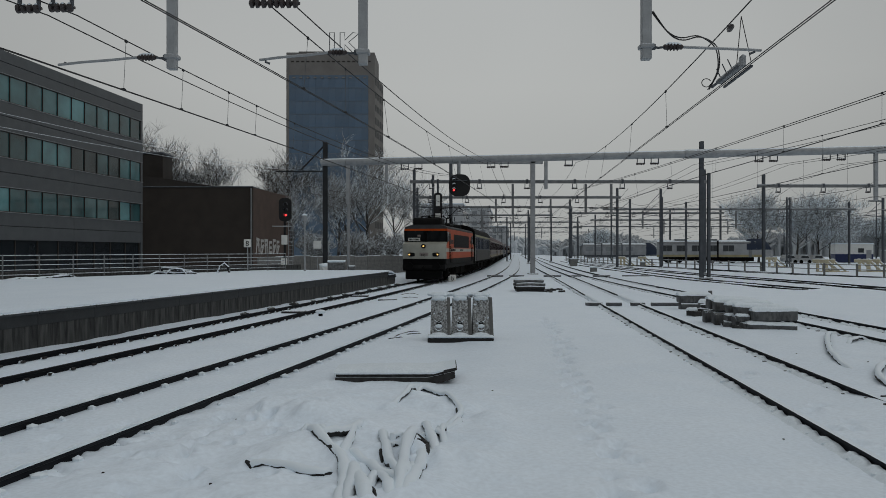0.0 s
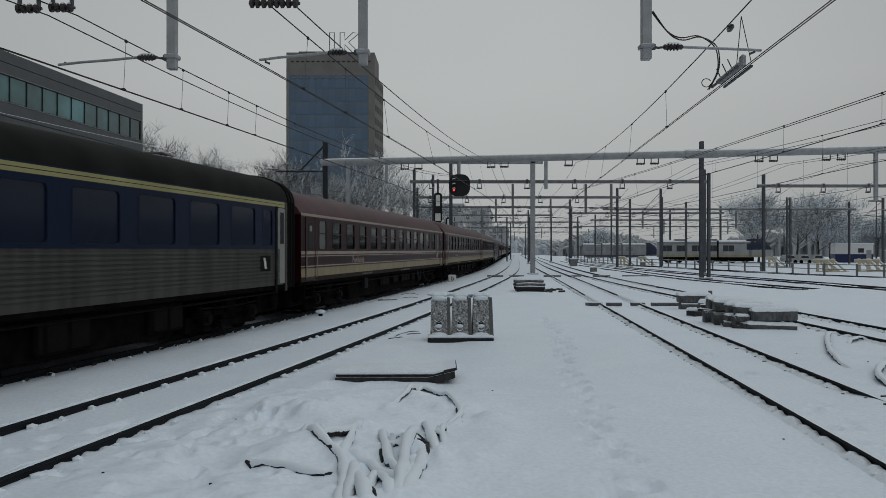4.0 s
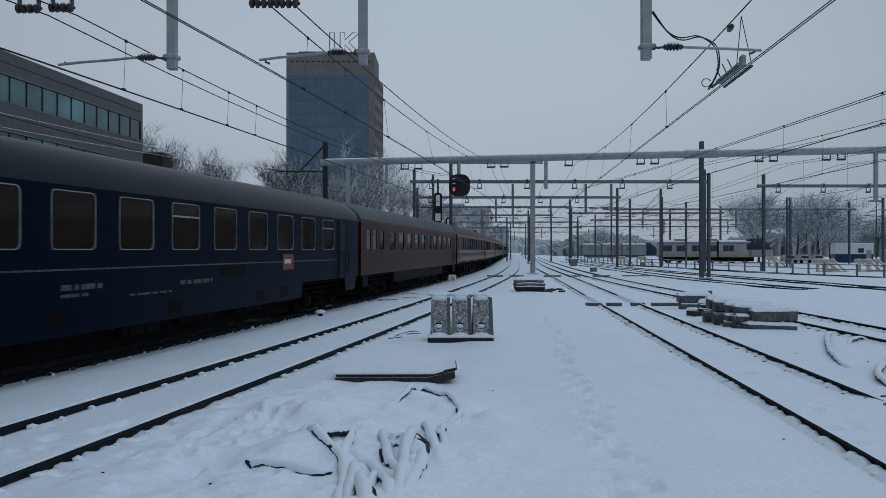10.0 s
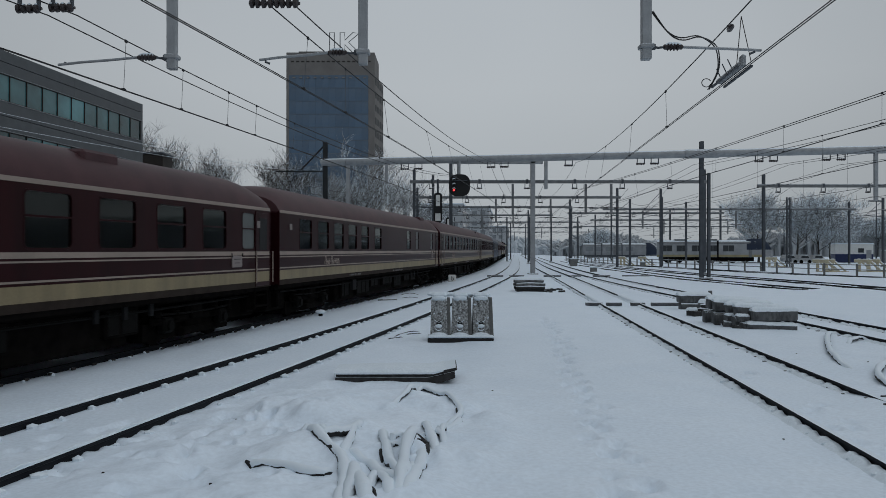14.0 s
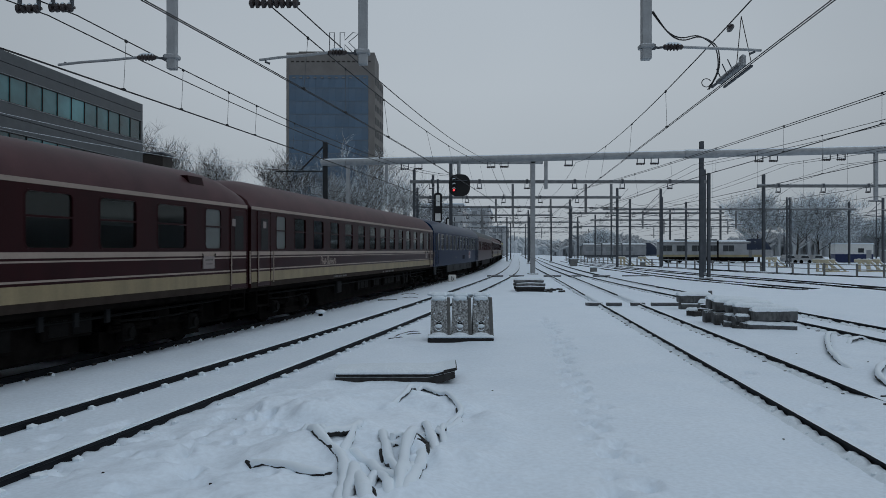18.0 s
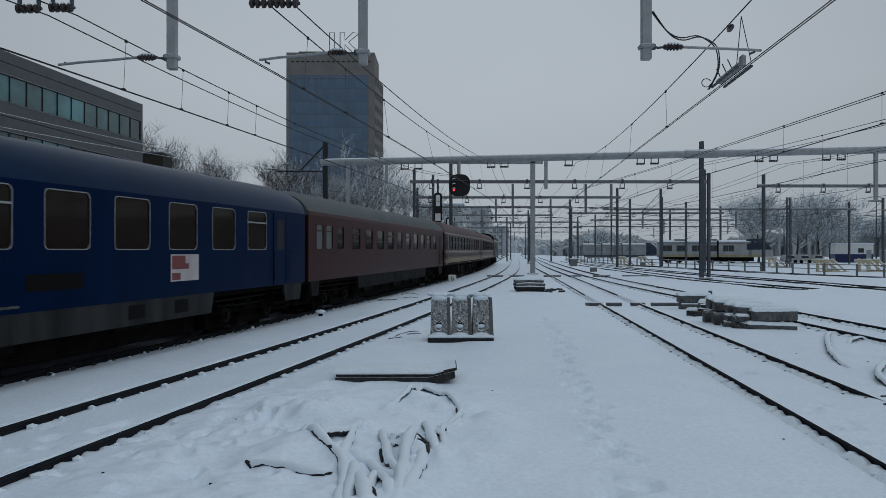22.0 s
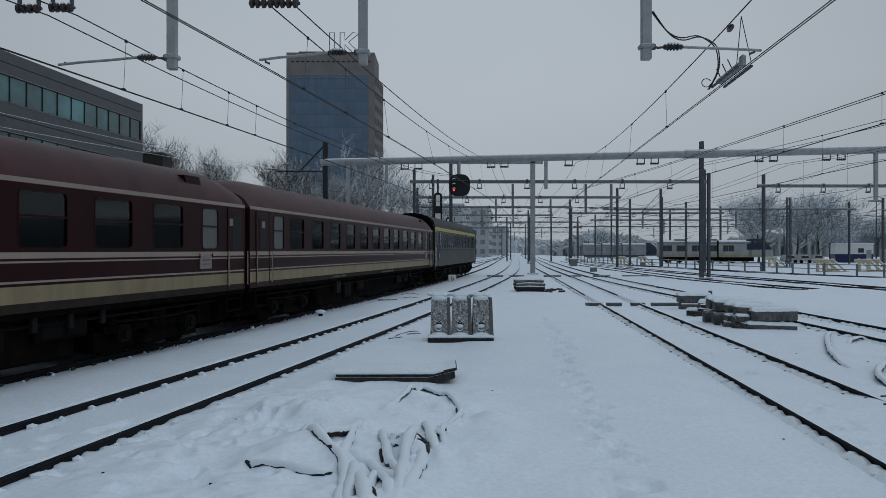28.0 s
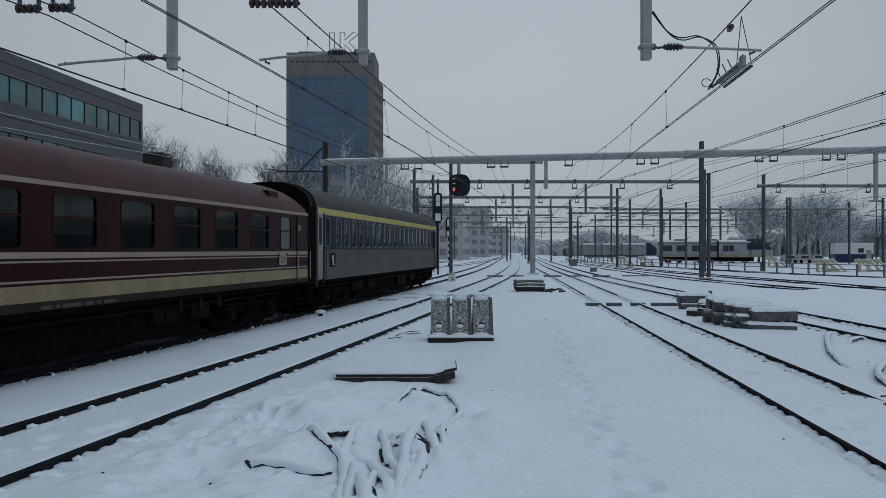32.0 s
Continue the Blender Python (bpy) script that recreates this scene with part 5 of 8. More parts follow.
                part("handrail", Shape().tube([(sx * (half - 1.3), sy * 1.5, 1.1), (sx * (half - 1.3), sy * 1.5, 2.1)], 0.018, 6), RIB, d)
    for sx in (1, -1):
        part("gangway_bellows", Shape().box(sx * (half - 0.05), sx * (half + 0.165), -0.72, 0.72, 1.15, 3.45, 0.08), RUBBER, c)
        for sy in (1, -1):
            part("buffer", Shape().tube([(sx * (half - 0.3), sy * 0.88, 1.05), (sx * (half + 0.1), sy * 0.88, 1.05), (sx * (half + 0.11), sy * 0.88, 1.05), (sx * (half + 0.15), sy * 0.88, 1.05)], [0.1, 0.1, 0.22, 0.22], 10), DARK_METAL, c)
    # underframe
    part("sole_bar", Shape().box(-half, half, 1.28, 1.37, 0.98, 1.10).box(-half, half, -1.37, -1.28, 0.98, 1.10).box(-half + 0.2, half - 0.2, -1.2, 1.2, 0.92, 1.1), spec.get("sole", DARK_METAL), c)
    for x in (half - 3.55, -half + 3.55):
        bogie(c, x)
    # Added dark filler boxes block light and bright snow under the floor.
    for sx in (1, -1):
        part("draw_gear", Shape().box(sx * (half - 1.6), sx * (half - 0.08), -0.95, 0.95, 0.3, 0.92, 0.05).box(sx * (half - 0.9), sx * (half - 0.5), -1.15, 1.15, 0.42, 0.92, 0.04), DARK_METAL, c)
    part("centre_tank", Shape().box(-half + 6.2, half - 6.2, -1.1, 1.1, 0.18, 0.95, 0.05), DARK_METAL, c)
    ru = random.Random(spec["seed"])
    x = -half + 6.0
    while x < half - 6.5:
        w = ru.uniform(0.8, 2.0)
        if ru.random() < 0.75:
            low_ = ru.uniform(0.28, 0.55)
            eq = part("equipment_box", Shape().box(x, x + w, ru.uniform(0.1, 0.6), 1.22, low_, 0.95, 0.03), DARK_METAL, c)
            for k in range(1 + int(w / 0.7)):
                part("hatch", Shape().box(x + 0.06 + 0.62 * k, x + min(w - 0.05, 0.58 + 0.62 * k), 1.22, 1.232, low_ + 0.06, 0.88, 0.005), AXLE, eq)
        x += w + ru.uniform(0.2, 1.1)
    for sy in (1, -1):
        part("air_pipe", Shape().tube([(-half + 0.6, sy * 1.18, 0.86), (-half + 6, sy * 1.24, 0.83), (0, sy * 1.25, 0.85), (half - 6, sy * 1.24, 0.83), (half - 0.6, sy * 1.18, 0.86)], 0.028, 6), AXLE, c)
    if "skirt" in spec:
        for a, b in ((0.25, 0.25 + 0.9 * spec["long"] / 26.4), (5.75, spec["long"] - 6.2), (spec["long"] - 2.0, spec["long"] - 0.6)):
            for sy in (1, -1):
                x1, x0 = half - a, half - b
                part("skirt", Shape().prism([(x0 + 0.14, 0.6), (x1 - 0.14, 0.6), (x1, 1.08), (x0, 1.08)], 1, sy * 1.33, sy * 1.40), spec["skirt"], c)
        for u in (9.2, 13.0, 17.4, 19.1):
            part("skirt_hatch", Shape().box(half - u, half - u + 0.55, 1.40, 1.406, 0.72, 1.0), BLACK, c)
    return c


def data_bars(c, x, z, widths, size, mat):
    """Small unreadable data as a row of bars, one for each word."""
    for w in widths:
        part("data_marking", Shape().box(x, x - w + 0.02, 1.4145, 1.4165, z, z + size * 0.6), mat, c)
        x -= w + 0.06


def even(first, pitch, n, w):
    return [(first + pitch * k, w) for k in range(n)]


FROSTED = material("frosted_lavatory_glass", (0.105, 0.115, 0.112), (0.08, 0.088, 0.086), rough=0.3, scale=1.5, grain=12, bump=0.0, spec=0.3)
BLIND = material("grey_roller_blind", (0.10, 0.105, 0.10), (0.07, 0.075, 0.07), rough=0.8, scale=3)
EURO = dict(long=26.4, blinds=True, frosted=0.76, label="dark maroon coach with cream stripes and snow-dulled roof", side=MAROON, roof=MAROON_ROOF, sill=2.10, head=3.03,
            windows=[(2.11, 0.72)] + even(3.68, 1.735, 12, 0.98) + [(24.45, 0.72)], bars=[0.56] * 14, frames=MAROON, doors=(0.85, 25.55), door=MAROON, rail=PALE,
            stripes=((3.135, 3.215, PALE, "cantrail_stripe"), (1.935, 2.035, PALE, "waist_stripe"), (1.865, 1.895, PALE, "thin_stripe"), (1.545, 1.58, PALE, "thin_stripe"), (1.23, 1.50, CREAM, "broad_stripe"), (1.08, 1.225, SOLE_BROWN, "sole_stripe")), seed=3)
EURO_WIDE = dict(EURO, label="dark maroon coach with cream stripes and wide compartment windows", windows=[(2.3, 0.72)] + even(3.88, 1.9, 11, 1.13) + [(24.7, 0.72)], bars=[0.56] * 13, vents=((19.0, 0),), seed=4)
EURO_LONG = dict(EURO_WIDE, label="dark maroon coach with cream stripes and a roof hatch", windows=[(2.03, 0.74)] + even(3.53, 1.892, 11, 1.13) + [(24.25, 0.74)], vents=(), seed=11)
DINER = dict(EURO, label="dark maroon dining coach with six wide windows and a blank side", windows=[(2.2, 1.12), (3.95, 1.12), (5.68, 1.12), (7.42, 1.12), (9.2, 1.12), (11.3, 1.12), (17.5, 0.9), (19.65, 0.74), (23.85, 0.74)], bars=[0.56] * 9, doors=(25.55,), vents=((22.5, 0),), seed=12)
COUCHETTE = dict(long=26.5, droop=0.35, label="midnight blue couchette coach with yellow moon and thin white line", side=NIGHT, roof=NIGHT_ROOF, sill=2.08, head=3.085,
                 windows=[(2.14, 0.8)] + even(3.64, 1.905, 11, 1.16), bars=[0, 0.72, 0, 0, 0, 0, 0.72, 0, 0, 0, 0, 0.72], frames=FRAME_SILVER, doors=(1.0, 24.2), inside=CURTAIN, glass=SMOKED,
                 stripes=(), skirt=NIGHT, seed=5)
PALE_SKIRT = paint("pale_dirty_skirt", (0.036, 0.038, 0.039), (0.016, 0.017, 0.018), rough=0.6, spec=0.05, scale=2.5, streak=True)
BLUE_ROOF = paint("frosted_blue_roof", (0.0016, 0.0165, 0.054), (0.0014, 0.0135, 0.043), rough=0.35, spec=0.1)
BLUE_COACH = dict(COUCHETTE, label="royal blue sleeping coach with silver window frames and grey skirt", side=BLUE, roof=BLUE_ROOF, skirt=PALE_SKIRT, seed=6, bars=[0, 0.72, 0, 0, 0, 0, 0.72, 0, 0, 0, 0, 0.72])
RED_COACH = dict(long=26.0, frosted=0.72, high_side=True, droop=0.35, label="plain dull red coach with frosted grey roof and grey skirt", side=RED, roof=GREY_ROOF, roof_label="grey roof with frost", sill=2.10, head=2.91,
                 windows=[(1.13, 0.7), (2.15, 0.7), (3.45, 0.78)] + even(5.5, 1.9, 10, 1.1), bars=[0.75, 0.75, 0, 0.75, 0, 0, 0.75, 0, 0.75, 0, 0, 0.75, 0], frames=RED, doors=(24.53,), inside=CURTAIN, glass=RED_PANE,
                 stripes=(), skirt=SKIRT, seed=8)
GREY_COACH = dict(long=23.8, label="blue and ribbed grey coach with a yellow line above windows", side=FADED_BLUE, roof=LOCO_GREY, roof_label="dark ribbed roof", sill=2.18, head=3.18, split=2.10, ribs=9, low_mat=RIB,
                  windows=[(2.5, 0.6)] + even(4.1, 2.0, 9, 1.35) + [(21.6, 0.6)], bars=[0] * 11, frames=FADED_BLUE, doors=(), door=RIB, inside=BLUE_INSIDE, glass=TINTED,
                  stripes=((3.29, 3.36, YELLOW, "yellow_stripe"), (3.375, 3.44, YELLOW, "yellow_stripe")), sole=DARK_METAL, seed=9)

euro = coach(EURO)
hl = (26.4 - 0.34) / 2


def name_marking(unit, u):
    """The operator's name as a row of slanted pale strokes, u metres behind the front end."""
    rb, mark, x = random.Random(5), Shape(), hl - u
    for k in range(12):
        if k == 4:
            mark.box(x, x - 0.06, 1.4145, 1.417, 1.68, 1.71)
            x -= 0.10
            continue
        tall, w = (0.27, 0.15) if k in (0, 5) else (0.19, 0.115)
        lean = lambda z: 0.18 * (z - 1.6)
        for a, b, z0, z1 in ((0, 0.04, 1.6, 1.6 + tall), (w - 0.04, w, 1.6 + 0.05 * rb.randrange(3), 1.6 + tall * rb.choice((0.6, 1.0))), (0.04, w - 0.03, *rb.choice(((1.6, 1.63), (1.69, 1.72), (1.57 + tall, 1.6 + tall))))):
            mark.prism([(x - a - lean(z0), z0), (x - b - lean(z0), z0), (x - b - lean(z1), z1), (x - a - lean(z1), z1)], 1, 1.4145, 1.417)
        x -= w + 0.022
    part("name_marking", mark, PALE, unit, "pale operator name as slanted plain strokes")


wide, long_, plain, diner = coach(EURO_WIDE), coach(EURO_LONG), coach(dict(EURO_LONG, seed=14)), coach(DINER)
for unit, u in ((euro, 5.6), (long_, 5.6), (diner, 4.05)):
    name_marking(unit, u)
for unit in (euro, wide, long_, plain, diner):
    part("destination_plate", Shape().box(-hl + 1.80, -hl + 2.34, 1.415, 1.44, 1.64, 1.93, 0.01), PLATE, unit, "small pale destination plate")
    part("plate_marking", Shape().box(-hl + 1.88, -hl + 2.26, 1.44, 1.442, 1.83, 1.855).box(-hl + 1.92, -hl + 2.22, 1.44, 1.442, 1.74, 1.76), DIM, unit)
    part("plate_hook", Shape().tube([(-hl + 1.80, 1.44, 1.9), (-hl + 1.77, 1.44, 1.99)], 0.016, 5).tube([(-hl + 2.34, 1.44, 1.9), (-hl + 2.37, 1.44, 1.99)], 0.012, 5), FRAME_DARK, unit)
    part("class_number", Shape().box(hl - 0.95, hl - 0.75, 1.431, 1.436, 2.66, 2.84), PLATE, unit, "white class number on the door")
    part("class_number", Shape().box(-hl + 0.72, -hl + 0.9, 1.431, 1.436, 2.66, 2.84), PLATE, unit, "white class number on the door")
    data_bars(unit, hl - 14.0, 1.10, (0.3, 0.12, 0.5, 0.3, 0.15, 0.4), 0.1, DIM)
    data_bars(unit, hl - 7.0, 1.12, (0.12, 0.4, 0.2, 0.12, 0.5), 0.1, DIM)
    part("brake_box", Shape().box(hl - 8.2, hl - 7.7, 1.2, 1.34, 0.55, 0.95, 0.02), SKIRT, unit)
    for k in range(3):
        part("pipe_stub", Shape().box(-hl + 5.6 + 0.9 * k, -hl + 5.72 + 0.9 * k, 1.24, 1.3, 0.72, 0.98), SKIRT, unit)
hatch = Shape().prism([(-hl + 2.65, 3.56), (-hl + 2.0, 3.56), (-hl + 2.1, 3.74), (-hl + 2.75, 3.74)], 1, 1.0, 1.27)
for unit in (long_, plain):
    part("roof_hatch", hatch.mesh("roof_hatch", MAROON), None, unit, "dark red roof hatch")

hs = (26.5 - 0.34) / 2
night = coach(COUCHETTE)
moon = Shape()
outer = [(0.42 * math.cos(radians(a)), 0.45 * math.sin(radians(a))) for a in range(-305, -49, 15)]
inner = [(0.14 + 0.36 * math.cos(radians(a)), 0.37 * math.sin(radians(a))) for a in range(-60, -301, -15)]
moon.prism([(hs - 3.35 - a, 1.70 + b) for a, b in outer + inner], 1, 1.411, 1.416)
part("moon_emblem", moon, MOON, night, "yellow crescent moon")
words("ouchette", 0.30, FAINT, night, Matrix.Translation((hs - 4.55, 1.4135, 1.73)) @ pose(0, 0, 0, 90, 0, 180), "lettering")
part("thin_line", Shape().box(-hs + 1.6, hs - 5.5, 1.411, 1.4145, 1.72, 1.75), FAINT, night)
part("thin_line", Shape().box(hs - 2.75, hs - 1.6, 1.411, 1.4145, 1.72, 1.75), FAINT, night)
part("red_plate", Shape().box(hs - 19.5, hs - 18.7, 1.4145, 1.417, 1.5, 1.95), RED_SIGN, night, "red sign with a white bar")
part("white_bar", Shape().box(hs - 19.3, hs - 18.8, 1.417, 1.419, 1.68, 1.8), TEXT_WHITE, night)
part("vent_grille", Shape().box(hs - 16.15, hs - 14.85, 1.411, 1.416, 1.42, 1.70), BLACK, night)
data_bars(night, hs - 9.0, 1.38, (0.3, 0.12, 0.4, 0.16), 0.16, FAINT)
data_bars(night, hs - 9.0, 1.26, (0.5, 0.2), 0.09, FAINT)
data_bars(night, hs - 12.9, 1.32, (0.25, 0.2, 0.4, 0.3, 0.1), 0.15, FAINT)
data_bars(night, hs - 11.0, 1.18, (0.2, 0.5, 0.2, 0.3, 0.12), 0.07, FAINT)

blue = coach(BLUE_COACH)
poster = part("poster", Shape().box(hs - 19.54, hs - 18.36, 1.411, 1.416, 1.40, 1.98), POSTER, blue, "white poster with a faded red picture")
part("poster_picture", Shape().box(hs - 18.95, hs - 18.40, 1.416, 1.419, 1.66, 1.95).box(hs - 18.75, hs - 18.40, 1.416, 1.419, 1.43, 1.58).box(hs - 19.1, hs - 18.95, 1.416, 1.419, 1.66, 1.78), RED_SIGN, poster, "dull red picture")
part("vent_grille", Shape().box(hs - 15.45, hs - 14.05, 1.411, 1.416, 1.40, 1.68), BLACK, blue)
data_bars(blue, hs - 9.5, 1.5, (0.35, 0.25, 0.5, 0.12), 0.14, FAINT)
data_bars(blue, hs - 11.8, 1.16, (0.4, 0.9, 0.7), 0.07, FAINT)

red = coach(RED_COACH)
data_bars(red, hs - 9.6, 1.2, (0.12, 0.5, 0.25, 0.3, 0.1), 0.1, FAINT)
data_bars(red, hs - 12.8, 1.16, (0.12, 0.1, 0.9, 0.5, 0.2), 0.07, FAINT)

grey = coach(GREY_COACH)
part("emblem_plate", Shape().box(-11.73 + 1.7, -11.73 + 2.35, 1.415, 1.42, 1.5, 1.92), BLACK, grey, "black plate with a white slanted stroke")
part("emblem_stroke", Shape().prism([(-9.78, 1.56), (-9.66, 1.56), (-9.56, 1.86), (-9.68, 1.86)], 1, 1.42, 1.424), TEXT_WHITE, grey)

PALE_RIB = paint("pale_ribbed_steel", (0.095, 0.095, 0.088), (0.066, 0.066, 0.061), rough=0.55)
LAST_ROOF = paint("frosted_dark_roof", (0.045, 0.047, 0.05), (0.034, 0.036, 0.038), rough=0.6)
LAST_YELLOW = paint("bright_first_class_yellow", (0.42, 0.37, 0.11), (0.36, 0.31, 0.09))
LAST = dict(GREY_COACH, label="blue and ribbed grey coach with narrow silver windows, last in line", windows=[(1.75, 0.5)] + even(3.0, 1.0, 19, 0.64) + [(22.0, 0.5)], bars=[0] * 21, roof=LAST_ROOF, low_mat=PALE_RIB, stripes=((3.25, 3.465, LAST_YELLOW, "yellow_stripe"),), frames=FRAME_SILVER, seed=10, inside=INTERIOR, glass=GLASS)
last = coach(LAST)
part("emblem_plate", Shape().box(11.73 - 2.6, 11.73 - 1.95, 1.415, 1.42, 1.50, 1.96), BLACK, last, "black plate with a white slanted stroke")
part("emblem_stroke", Shape().prism([(9.28, 1.56), (9.44, 1.56), (9.54, 1.90), (9.38, 1.90)], 1, 1.42, 1.424), TEXT_WHITE, last)


def locomotive():
    c = thing("electric_locomotive", "orange and white electric locomotive with black roof gear and lit lamps", "locomotive")
    half = 8.58
    W = 1.44
    # the nose: bulging low front, windscreen set back, roof visor forward
    nose = [(0.0, 1.12), (0.04, 1.50), (0.08, 2.30), (0.02, 2.46), (-0.86, 2.62), (-0.76, 3.34)]
    part("underframe", Shape().box(-half, half, -W + 0.04, W - 0.04, 0.86, 1.12, 0.03), LOCO_GREY, c)
    bands = ((1.12, 1.50, LOCO_GREY, "lower_side"), (1.50, 1.95, ORANGE, "orange_band"), (1.95, 2.18, LOCO_WHITE, "white_band"), (2.18, 3.34, ORANGE, "upper_side"))

    def front_x(z):
        return float(np.interp(z, [b for _, b in nose], [a for a, _ in nose]))
    for z0, z1, mt, nm in bands:
        zs = sorted({z0, z1} | {b for _, b in nose if z0 < b < z1})
        poly = [(half + front_x(z) - (0.36 if z < 2.63 else 0.05), z) for z in zs] + [(-half - front_x(z) + (0.36 if z < 2.63 else 0.05), z) for z in zs[::-1]]
        for sy in (1, -1):
            part(nm, Shape().prism(poly, 1, sy * (W - 0.06), sy * W), mt, c)
    for sx in (1, -1):
        fr = Shape()
        pts = [(0.04, 1.50)] + [p for p in nose if 1.6 < p[1] <= 2.63]
        rings = []
        wrap = [(-W - 0.003, 0.42)] + [(y, 0.30 * (abs(y) / W) ** 4) for y in np.linspace(-W - 0.002, W + 0.002, 13)] + [(W + 0.003, 0.42)]
        for y, k in wrap:
            rings.append([(sx * (half + max(a, -0.86 + k) - k), y, b) for a, b in pts])
        fr.loft(rings, closed=False)
        rings = [[(sx * (half + max(a, -0.86 + k) - 0.06 - k), y, b) for a, b in pts] for y, k in wrap[1:-1]]
        part("nose", fr.loft(rings, closed=False), LOCO_WHITE, c, "off-white nose panel", smooth=True)
        ws = Shape()
        for y0, y1 in ((-1.30, -0.07), (0.07, 1.30)):
            ws.add([(sx * (half - 0.86), y0, 2.64), (sx * (half - 0.86), y1, 2.64), (sx * (half - 0.76), y1, 3.34), (sx * (half - 0.76), y0, 3.34)], [(0, 1, 2, 3)])
        part("windscreen", ws, DARK_SCREEN, c, "dark windscreen")
        part("windscreen_frame", Shape().prism([(sx * (half - 0.95), 2.60), (sx * (half - 0.85), 2.60), (sx * (half - 0.75), 3.34), (sx * (half - 0.85), 3.34)], 1, -0.06, 0.06).prism([(sx * (half - 0.95), 2.60), (sx * (half - 0.85), 2.60), (sx * (half - 0.75), 3.34), (sx * (half - 0.85), 3.34)], 1, 1.30, W).prism([(sx * (half - 0.95), 2.60), (sx * (half - 0.85), 2.60), (sx * (half - 0.75), 3.34), (sx * (half - 0.85), 3.34)], 1, -W, -1.30), BLACK, c)
        part("cab_back", Shape().box(sx * (half - 2.1), sx * (half - 2.05), -W + 0.1, W - 0.1, 1.2, 3.3), BLACK, c)
        part("visor", Shape().prism([(sx * (half - 0.86), 3.33), (sx * (half - 0.74), 3.34), (sx * (half - 0.76), 3.475), (sx * (half - 0.95), 3.475)], 1, -W + 0.03, W - 0.002), ORANGE, c, "orange visor over the windscreen")
        for y, z, r in ((-0.80, 1.78, 0.0), (0.80, 1.78, 0.0)):
            x = sx * (half + 0.06 - 0.05)
            lamp = part("lamp_cluster", Shape().tube([(x, y - 0.22, z), (x, y - 0.12, z), (x, y + 0.12, z), (x, y + 0.22, z)], [0.09, 0.135, 0.135, 0.09], 12), BLACK, c)
            lo = -0.13 if y * sx > 0 else 0.13
            part("headlamp" if sx > 0 else "tail_lamp", Shape().tube([(x + sx * 0.10, y - lo, z), (x + sx * 0.145, y - lo, z)], 0.05, 12), HEAD_LAMP if sx > 0 else BLACK, lamp, "lit warm headlamp" if sx > 0 else "")
            part("marker_lamp", Shape().tube([(x + sx * 0.10, y + lo, z), (x + sx * 0.15, y + lo, z)], 0.07, 10), DARK_SCREEN, lamp)
        x = sx * (half + 0.07)
        top = part("top_lamp", Shape().tube([(x - sx * 0.1, 0, 2.32), (x + sx * 0.08, 0, 2.32)], 0.15, 14), BLACK, c)
        part("headlamp" if sx > 0 else "marker_lamp", Shape().tube([(x + sx * 0.06, 0, 2.32), (x + sx * 0.10, 0, 2.32)], 0.055, 12), HEAD_LAMP if sx > 0 else FRAME_SILVER, top, "lit warm headlamp" if sx > 0 else "")
        part("bumper", Shape().box(sx * (half - 0.35), sx * (half - 0.02), -1.38, 1.38, 0.72, 1.50, 0.04), BLACK, c, "black buffer beam")
        part("snow_plough", Shape().box(sx * (half - 0.3), sx * (half + 0.05), -1.2, 1.2, 0.18, 0.72, 0.05), BLACK, c)
        for y in (-0.88, 0.88):
            part("buffer", Shape().tube([(sx * half, y, 1.02), (sx * (half + 0.3), y, 1.02), (sx * (half + 0.31), y, 1.02), (sx * (half + 0.38), y, 1.02)], [0.11, 0.11, 0.26, 0.26], 12), BLACK, c)
        part("coupling", Shape().tube([(sx * half, 0, 1.0), (sx * (half + 0.3), 0, 0.98), (sx * (half + 0.33), 0, 0.7)], 0.04, 8), BLACK, c)
        for y in (1, -1):
            x1 = sx * (half - 1.70)
            z0, z1 = 2.64, 3.28
            part("cab_window", Shape().prism([(sx * (half - 0.90), z0), (x1, z0), (x1, z1), (sx * (half - 0.82), z1)], 1, y * W, y * (W + 0.006)), DARK_SCREEN, c)
            d0, d1 = sx * (half - 1.75), sx * (half - 2.40)
            door = part("cab_door", Shape().box(d0, d1, y * W, y * (W + 0.012), 1.52, 3.3, 0.004), ORANGE, c)
            part("door_seam", Shape().box(d0, d0 - sx * 0.04, y * W, y * (W + 0.02), 1.5, 3.32).box(d1, d1 + sx * 0.04, y * W, y * (W + 0.02), 1.5, 3.32), FRAME_DARK, door)
            part("door_window", Shape().box(d0 - sx * 0.12, d1 + sx * 0.12, y * (W + 0.012), y * (W + 0.018), 2.46, 3.18), FRAME_DARK, door)
            part("door_white_band", Shape().box(d0 - sx * 0.05, d1 + sx * 0.05, y * (W + 0.012), y * (W + 0.016), 1.95, 2.18), LOCO_WHITE, door)
            for dx in (d0 + sx * 0.1, d1 - sx * 0.1):
                part("handrail", Shape().tube([(dx, y * (W + 0.07), 1.2), (dx, y * (W + 0.07), 2.35)], 0.018, 6), BLACK, door)
            part("cab_step", Shape().box(d0, d1, y * 1.2, y * 1.4, 0.55, 0.6).box(d0, d0 - sx * 0.05, y * 1.25, y * 1.4, 0.5, 0.9).box(d1, d1 + sx * 0.05, y * 1.25, y * 1.4, 0.5, 0.9), BLACK, door)
    for y in (1, -1):
        part("grille_panel", Shape().box(-4.6, 4.6, y * W, y * (W + 0.008), 2.24, 3.16), BLACK, c, "long dark louvred window panel")
        b = Shape()
        x = 5.9
        for w in (0.08,) * 20:
            b.box(x, x - w, y * W, y * (W + 0.004), 2.02, 2.02 + (0.1 if int(x * 10) % 3 else 0.14))
            x -= w + 0.035
